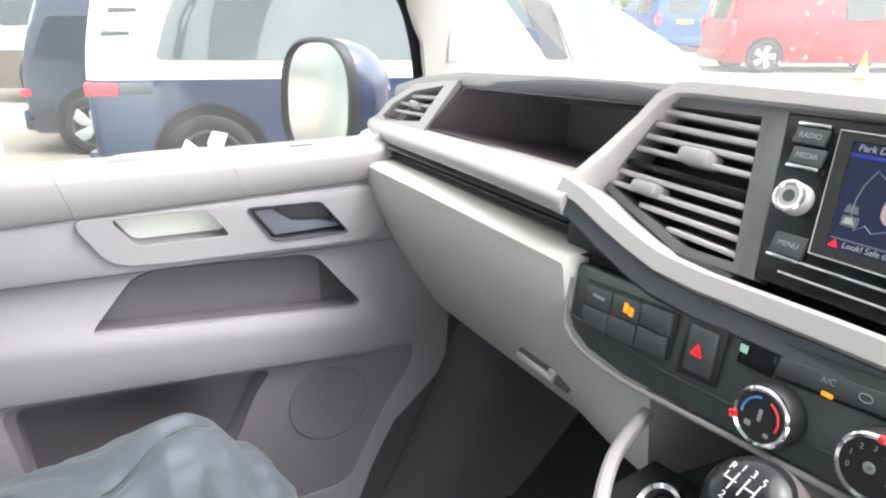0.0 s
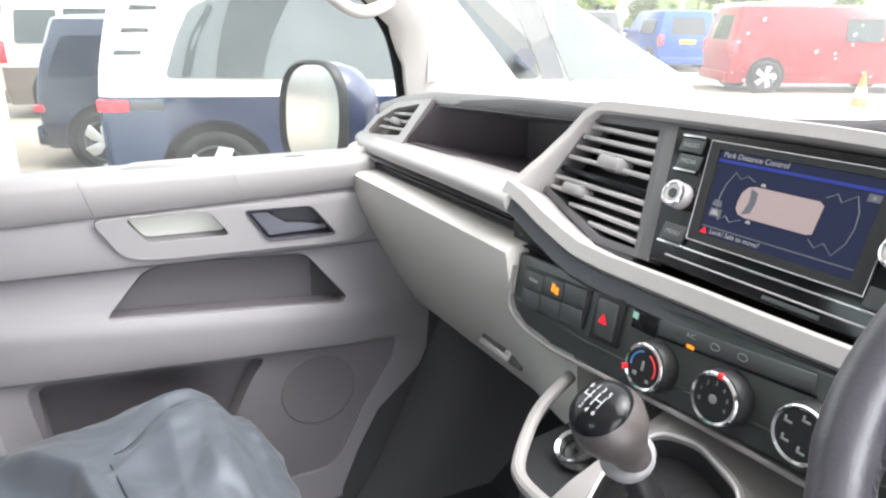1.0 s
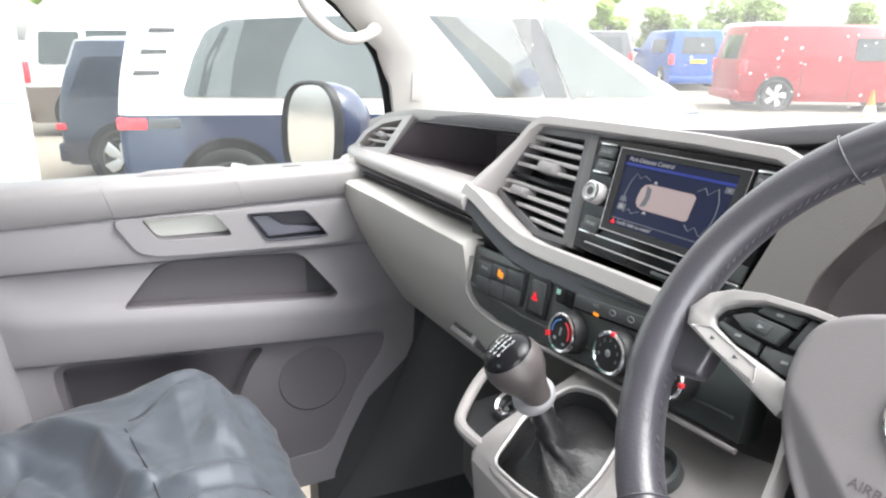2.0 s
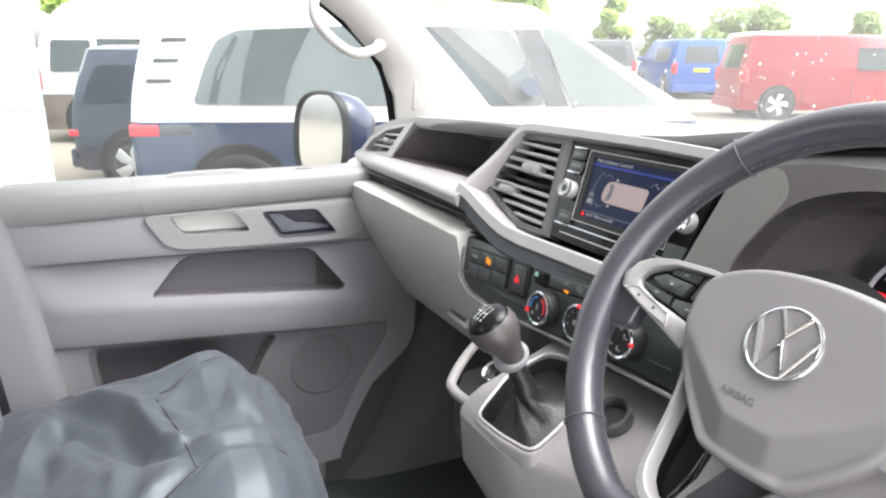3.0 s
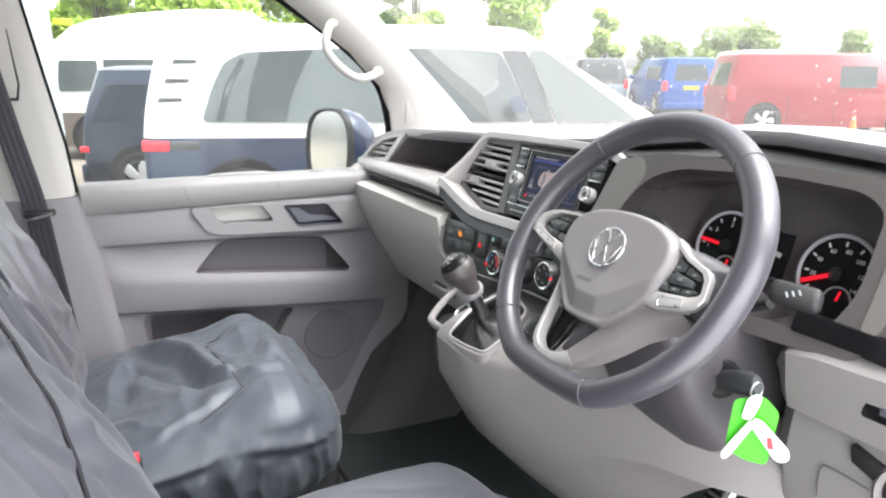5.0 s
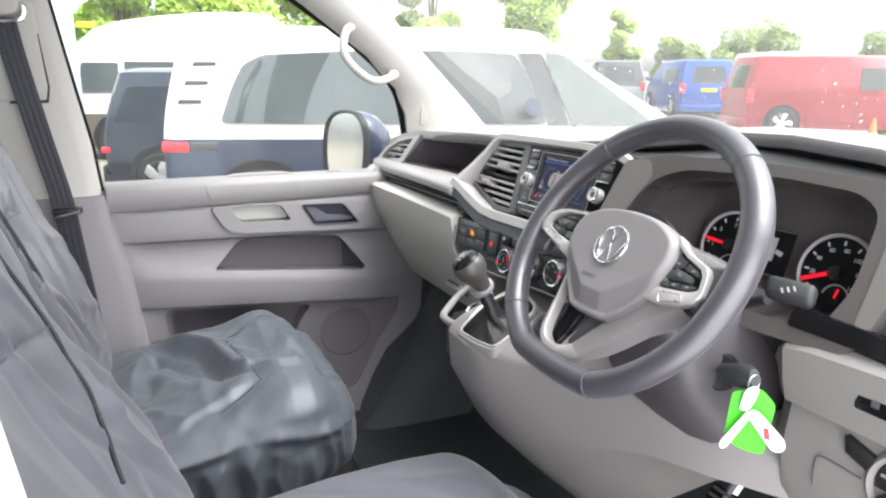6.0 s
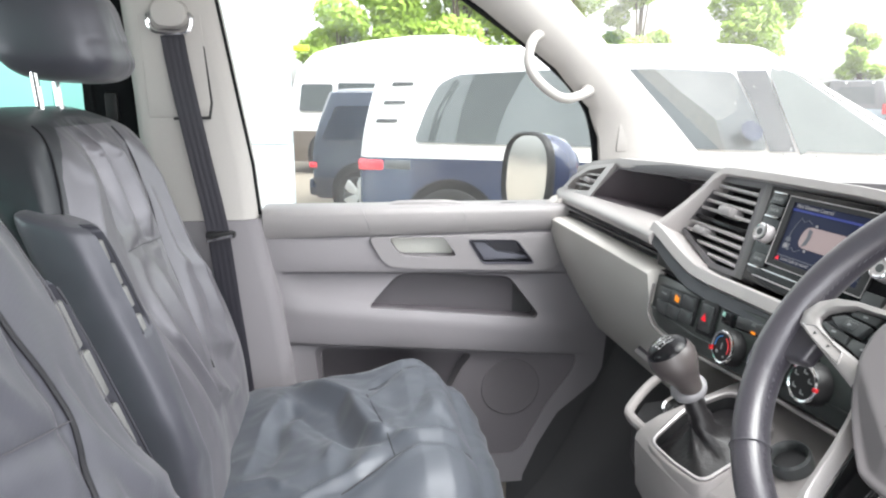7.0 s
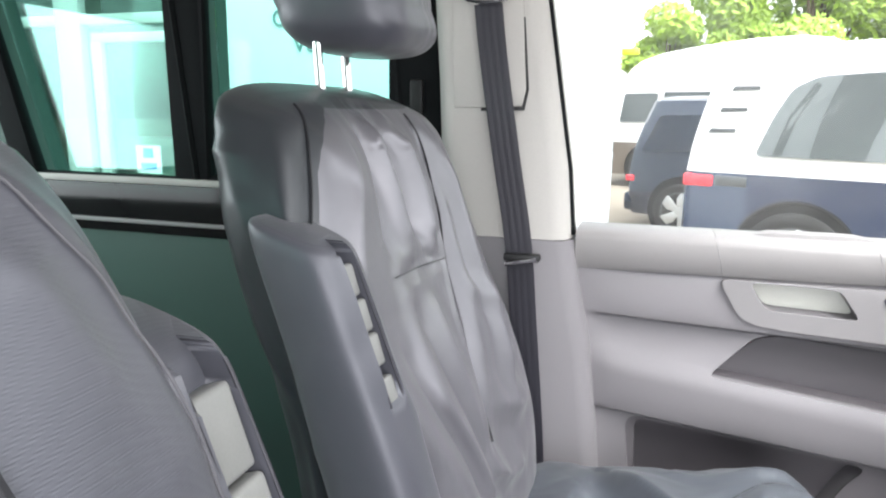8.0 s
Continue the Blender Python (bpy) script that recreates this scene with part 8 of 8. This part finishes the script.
AP = [(3.38, 1.10), (3.56, 1.10), (3.44, 1.40), (3.31, 1.71), (3.09, 1.71), (3.22, 1.47)]
ID_M = outside(0.10, 5.30, -21.5) @ Matrix.Translation((0, 0.98, 0))
van("two_tone_van", ID_M, 4.95, H, 1.96, NAVY, WHITE_PAINT, 0.975, "white over navy electric van parked alongside", nose=0.40, screen=1.28, side_glass=GL, glass_of=(MID_GLASS, CAR_GLASS, CAR_GLASS), pillars=(), quarter=QL, a_post=AP, mirror_x=3.22, louvres=True, sides=(-1, 1), seam_x=(1.93, 3.0))
van("navy_van", outside(-0.40, 7.85, -21.5) @ Matrix.Translation((0, 0.90, 0)), 4.35, 1.57, 1.80, DARK_NAVY, DARK_NAVY, 0.86, "dark navy van parked behind the two-tone van", nose=0.55, screen=1.3, side_glass=[[(0.17, 0.95), (1.10, 0.97), (1.10, 1.37), (0.34, 1.36)], [(1.18, 1.00), (2.6, 1.00), (2.6, 1.38), (1.18, 1.37)]], rear_wheel=0.66, tyre_r=0.30, lamps="low", glass_of=(DEEP_GLASS, DEEP_GLASS))
camper = van("camper_van", outside(-1.0, 12.4, -20) @ Matrix.Translation((0, 1.0, 0)), 5.0, 2.00, 2.0, BROWN_PAINT, WHITE_PAINT, 0.80, "tall white and brown camper van with a raised roof", nose=0.8, screen=1.0, lamps="post",
             side_glass=[[(0.30, 1.16), (0.95, 1.16), (0.95, 1.66), (0.34, 1.66)], [(1.05, 1.16), (2.4, 1.16), (2.4, 1.68), (1.05, 1.68)]])
rings = []
for x, h, w in ((0.26, 1.96, 0.80), (0.32, 2.08, 0.80), (0.5, 2.22, 0.80), (0.9, 2.34, 0.82), (1.6, 2.44, 0.82), (2.4, 2.51, 0.82), (3.1, 2.52, 0.80), (3.5, 2.46, 0.74), (3.85, 2.26, 0.66), (4.1, 1.96, 0.6)):
    rings.append([(x, -w - 0.04, 1.90), (x, -w, (h + 1.90) / 2), (x, -w * 0.93, h - 0.05), (x, -w * 0.8, h), (x, w * 0.8, h), (x, w * 0.93, h - 0.05), (x, w, (h + 1.90) / 2), (x, w + 0.04, 1.90)])
part("high_roof", loft(B(), rings), WHITE_PAINT, camper, "moulded white high roof", smooth=50)
van("red_van", outside(13.4, 10.6, -30) @ Matrix.Translation((0, 0.95, 0)), 5.1, 1.95, 1.90, RED_PAINT, RED_PAINT, 1.0, "bright red panel van across the car park", lamps="post", side_glass=[[(2.55, 1.15), (3.4, 1.15), (3.4, 1.65), (2.55, 1.65)]], seam_x=(1.4, 2.5))
van("blue_van", outside(17.9, 16.0, 62), 4.9, 1.95, 1.90, BLUE_PAINT, BLUE_PAINT, 1.0, "bright blue van seen from behind", lamps="post", plate_bar=True, side_glass=[[(0.6, 1.2), (2.2, 1.2), (2.2, 1.65), (0.6, 1.65)]])
van("grey_van", outside(20.8, 16.6, 60), 4.9, 1.95, 1.90, GREY_PAINT, GREY_PAINT, 1.0, "dark grey van in the far row", lamps="post")
van("white_van", outside(23.0, 17.0, 60), 5.2, 2.3, 1.95, WHITE_PAINT, WHITE_PAINT, 1.0, "white van in the far row", lamps="post")
van("silver_van", outside(17.0, 19.5, 60), 4.9, 1.95, 1.90, material("silver_blue_car_paint", (0.30, 0.36, 0.40), 0.3, coat=0.5, bump=0), GREY_PAINT, 1.0, "silver-blue van in the far row", lamps="post")

# traffic cone
cone = thing("traffic_cone", "orange traffic cone with a white band", "traffic cone", m=outside(12.6, 7.0, 0))
part("cone_body", lathe(B(), [(0, 0.03), (0.16, 0.03), (0.02, 0.72), (0, 0.73)]), ORANGE, cone)
part("cone_band", lathe(B(), [(0.115, 0.27), (0.117, 0.27), (0.079, 0.45), (0.077, 0.45)]), WHITE_PAINT, cone)
part("cone_foot", box(B(), (-0.2, -0.2, 0), (0.2, 0.2, 0.035), 0.01), ORANGE, cone)

# showroom: a pale sign wall and a glazed entrance beside it
SIGN_WALL = material("pale_blue_cladding", (0.50, 0.555, 0.585), 0.5, scale=60, bump=0.05, wear=0.04, wear_scale=1.0)
wall = thing("sign_wall", "pale blue-white clad sign wall of the showroom", "wall", (-1.6, 5.0, 0.0), kind="structure")
WX0, WX1, WY = -3.76, -0.43, 4.66
for k in range(4):
    for x0, x1 in ((WX0, -2.1), (-2.094, WX1)):
        z0 = -0.05 + 1.25 * k
        part("cladding_panel", box(B(), (x0, WY, z0), (x1, WY + 0.5, z0 + 1.244), 0.004), SIGN_WALL, wall)
LETTER = material("grey_green_lettering", (0.10, 0.17, 0.175), 0.5, bump=0)
for text, z, x in (("Commercial", 2.205, -3.145), ("Vehicles", 2.003, -2.96)):
    words("sign_word", text, Matrix.Translation((x, WY - 0.006, z)) @ pose(0, 0, 0, 90, 0, 0), 0.19, LETTER, wall, "LEFT")
part("hi_vis_edge", box(B(), (WX1 - 0.0, WY + 0.9, 1.96), (WX1 + 0.14, WY + 1.0, 2.01), 0.01), HIVIS, wall, "yellow strip behind the wall")
show = thing("showroom_entrance", "glazed showroom entrance with white frames", "building", (-6.5, 6.2, 0), kind="structure")
FRAME_W = material("white_aluminium", (0.50, 0.52, 0.51), 0.4, bump=0)
INSIDE = material("dim_interior", (0.24, 0.27, 0.25), 0.8, bump=0, wear=0.5, wear_scale=0.8)
SY = 6.2
for x, w in ((-9.6, 0.12), (-8.2, 0.12), (-6.95, 0.36), (-5.05, 0.14), (-4.0, 0.14)):
    part("mullion", box(B(), (x, SY - 0.06, 0.0), (x + w, SY + 0.06, 4.2), 0.008), FRAME_W, show)
for z in (0.02, 2.42, 3.2):
    part("transom", box(B(), (-9.6, SY - 0.05, z), (-3.86, SY + 0.05, z + (0.10 if z < 2 else 0.12)), 0.008), FRAME_W, show)
entry = part("glass_door", box(B(), (-6.45, SY - 0.055, 2.22), (-5.13, SY + 0.035, 2.33), 0.008), FRAME_W, show, "framed glass entrance door")
for x in (-6.45, -5.28):
    part("door_stile", box(B(), (x, SY - 0.07, 0.13), (x + 0.15, SY + 0.05, 2.22), 0.008), FRAME_W, entry)
part("push_bar", tube(B(), [(-6.25, SY - 0.10, 0.85), (-6.25, SY - 0.10, 1.45)], 0.018, 8), METAL, entry)
PANE = glass("showroom_glass", (0.80, 0.88, 0.85), 0.9)
for x0, x1 in ((-9.48, -8.2), (-8.08, -6.95), (-6.30, -5.28), (-4.91, -4.0)):
    part("glass_pane", box(B(), (x0, SY - 0.008, 0.13), (x1, SY + 0.008, 4.1)), PANE, show)
part("inner_wall", box(B(), (-12.0, SY + 1.7, 0.0), (-3.2, SY + 1.9, 4.2)), INSIDE, show)
part("inner_floor", box(B(), (-12.0, SY + 0.1, 0.0), (-3.2, SY + 1.7, 0.12)), INSIDE, show)
for x, w, h in ((-11.2, 1.3, 1.2), (-8.6, 0.8, 2.2), (-6.9, 1.2, 1.1)):
    part("display_unit", box(B(), (x, SY + 0.8, 0.12), (x + w, SY + 1.2, h), 0.03), FRAME_W if h < 2 else INSIDE, show)
part("fascia", box(B(), (-12.0, SY - 0.4, 4.2), (-3.2, SY + 4.2, 5.0), 0.02), FRAME_W, show)
part("side_wall", box(B(), (-3.40, WY + 0.5, 0.0), (-3.2, SY + 4.2, 4.2)), SIGN_WALL, show)
note = part("door_notice", box(B(), (-5.90, SY - 0.09, 0.74), (-5.56, SY - 0.08, 1.06)), MARK, show, "white notice on the glass door")
bm = B()
box(bm, (-5.80, SY - 0.098, 0.92), (-5.66, SY - 0.091, 1.03), 0.003)
box(bm, (-5.84, SY - 0.098, 0.79), (-5.62, SY - 0.091, 0.86))
part("notice_bars", bm, BLUE_MARK, note)
part("yellow_notice", box(B(), (-5.22, SY - 0.085, 0.72), (-5.10, SY - 0.078, 0.86)), YELLOW, show)
# the long showroom front that the door mirror shows, behind the van
front = thing("showroom_front", "long white showroom front with posts", "building", (-14, 0, 0), kind="structure")
for k in range(9):
    part("post", box(B(), (-10.5 - 1.6 * k, 4.2 + 0.25 * k, -0.2), (-10.3 - 1.6 * k, 4.4 + 0.25 * k, 4.0), 0.01), FRAME_W, front)
part("wall", prism(B(), [(-10.0, 4.6, -0.3), (-24.0, 6.8, -0.3), (-24.0, 7.2, -0.3), (-10.0, 5.0, -0.3)], (0, 0, 4.8)), PALE_GLASS, front, "tinted glazing")

# ---- trees ----
BARK = material("brown_bark", (0.10, 0.075, 0.05), 0.9, grain=0.3, scale=30, bump=0.8)
LEAF = material("fresh_green_leaves", (0.30, 0.45, 0.05), 0.55, bump=0, wear=0.3, wear_scale=0.6, sheen=0.1)
LEAF_FAR = material("olive_green_leaves", (0.20, 0.28, 0.07), 0.6, bump=0, wear=0.3, wear_scale=0.5)


def tree(x, y, height, spread, seed, mat, leaves=2600, size=0.16, squat=0.5, group="trees"):
    rng = random.Random(seed)
    t = thing("tree", "leafy green tree beyond the car park", "tree", m=outside(x, y, 0), group=group)
    bm = B()
    trunk = height * 0.45
    tube(bm, [(0, 0, -0.2), (0.04, 0.02, trunk * 0.5), (0.0, 0.06, trunk), (0.05, 0.0, height * 0.8)], [height * 0.03, height * 0.022, height * 0.016, height * 0.004], 8)
    blobs = []
    for k in range(16):
        a, h = rng.uniform(0, 6.28), rng.uniform(0.28, 0.95)
        r = spread * (0.85 if h < 0.7 else 0.5) * rng.uniform(0.3, 0.9)
        c = Vector((r * math.cos(a), r * math.sin(a), height * h))
        blobs.append((c, spread * rng.uniform(0.28, 0.5)))
        tube(bm, [(0, 0, trunk * rng.uniform(0.5, 1.0)), c * 0.6 + Vector((0, 0, height * 0.12)), c], [height * 0.011, height * 0.006, height * 0.002], 5)
    part("trunk", bm, BARK, t)
    verts, faces = [], []
    for k in range(leaves):
        c, r = rng.choice(blobs)
        d = Vector((rng.gauss(0, 1), rng.gauss(0, 1), rng.gauss(0, 1))).normalized() * r * rng.uniform(0.55, 1.08) ** 0.6
        p = c + Vector((d.x, d.y, d.z * 0.8))
        a = Vector((rng.gauss(0, 1), rng.gauss(0, 1), rng.gauss(0, 1))).normalized()
        b = a.orthogonal().normalized() * size * rng.uniform(0.5, 1.1)
        a = a * size * rng.uniform(0.6, 1.3)
        i = len(verts)
        verts += [p - a, p + b * 0.5, p + a, p - b * 0.5]
        faces.append((i, i + 1, i + 2, i + 3))
    me = bpy.data.meshes.new("crown")
    me.from_pydata(verts, [], faces)
    me.materials.append(mat)
    part("crown", me, mat, t, kind="stuff")
    return t


for k, (x, y, h, w, n) in enumerate(((0.2, 27, 4.9, 1.7, 5000), (2.3, 27.5, 6.0, 1.9, 7000), (5.0, 27.5, 8.0, 3.0, 9000), (9.0, 27, 8.2, 2.9, 9000), (12.7, 27, 7.4, 1.7, 7000), (17.0, 25.6, 7.4, 2.3, 8000), (23.4, 27, 5.0, 0.95, 3000))):
    tree(x, y, h, w, k + 1, LEAF, int(n * 1.5), 0.17)
for k, (x, y, h, w) in enumerate(((32.6, 33, 3.5, 1.5), (35.2, 34, 3.3, 1.3), (38.8, 33.5, 4.1, 1.9), (42.2, 34, 4.6, 2.2), (44.2, 34, 4.2, 1.6), (54, 33, 4.6, 1.9), (62, 33, 5.0, 2.3), (70, 35, 5.2, 2.3))):
    tree(x, y, h, w, 20 + k, LEAF_FAR, 3200, 0.2, group="far trees")
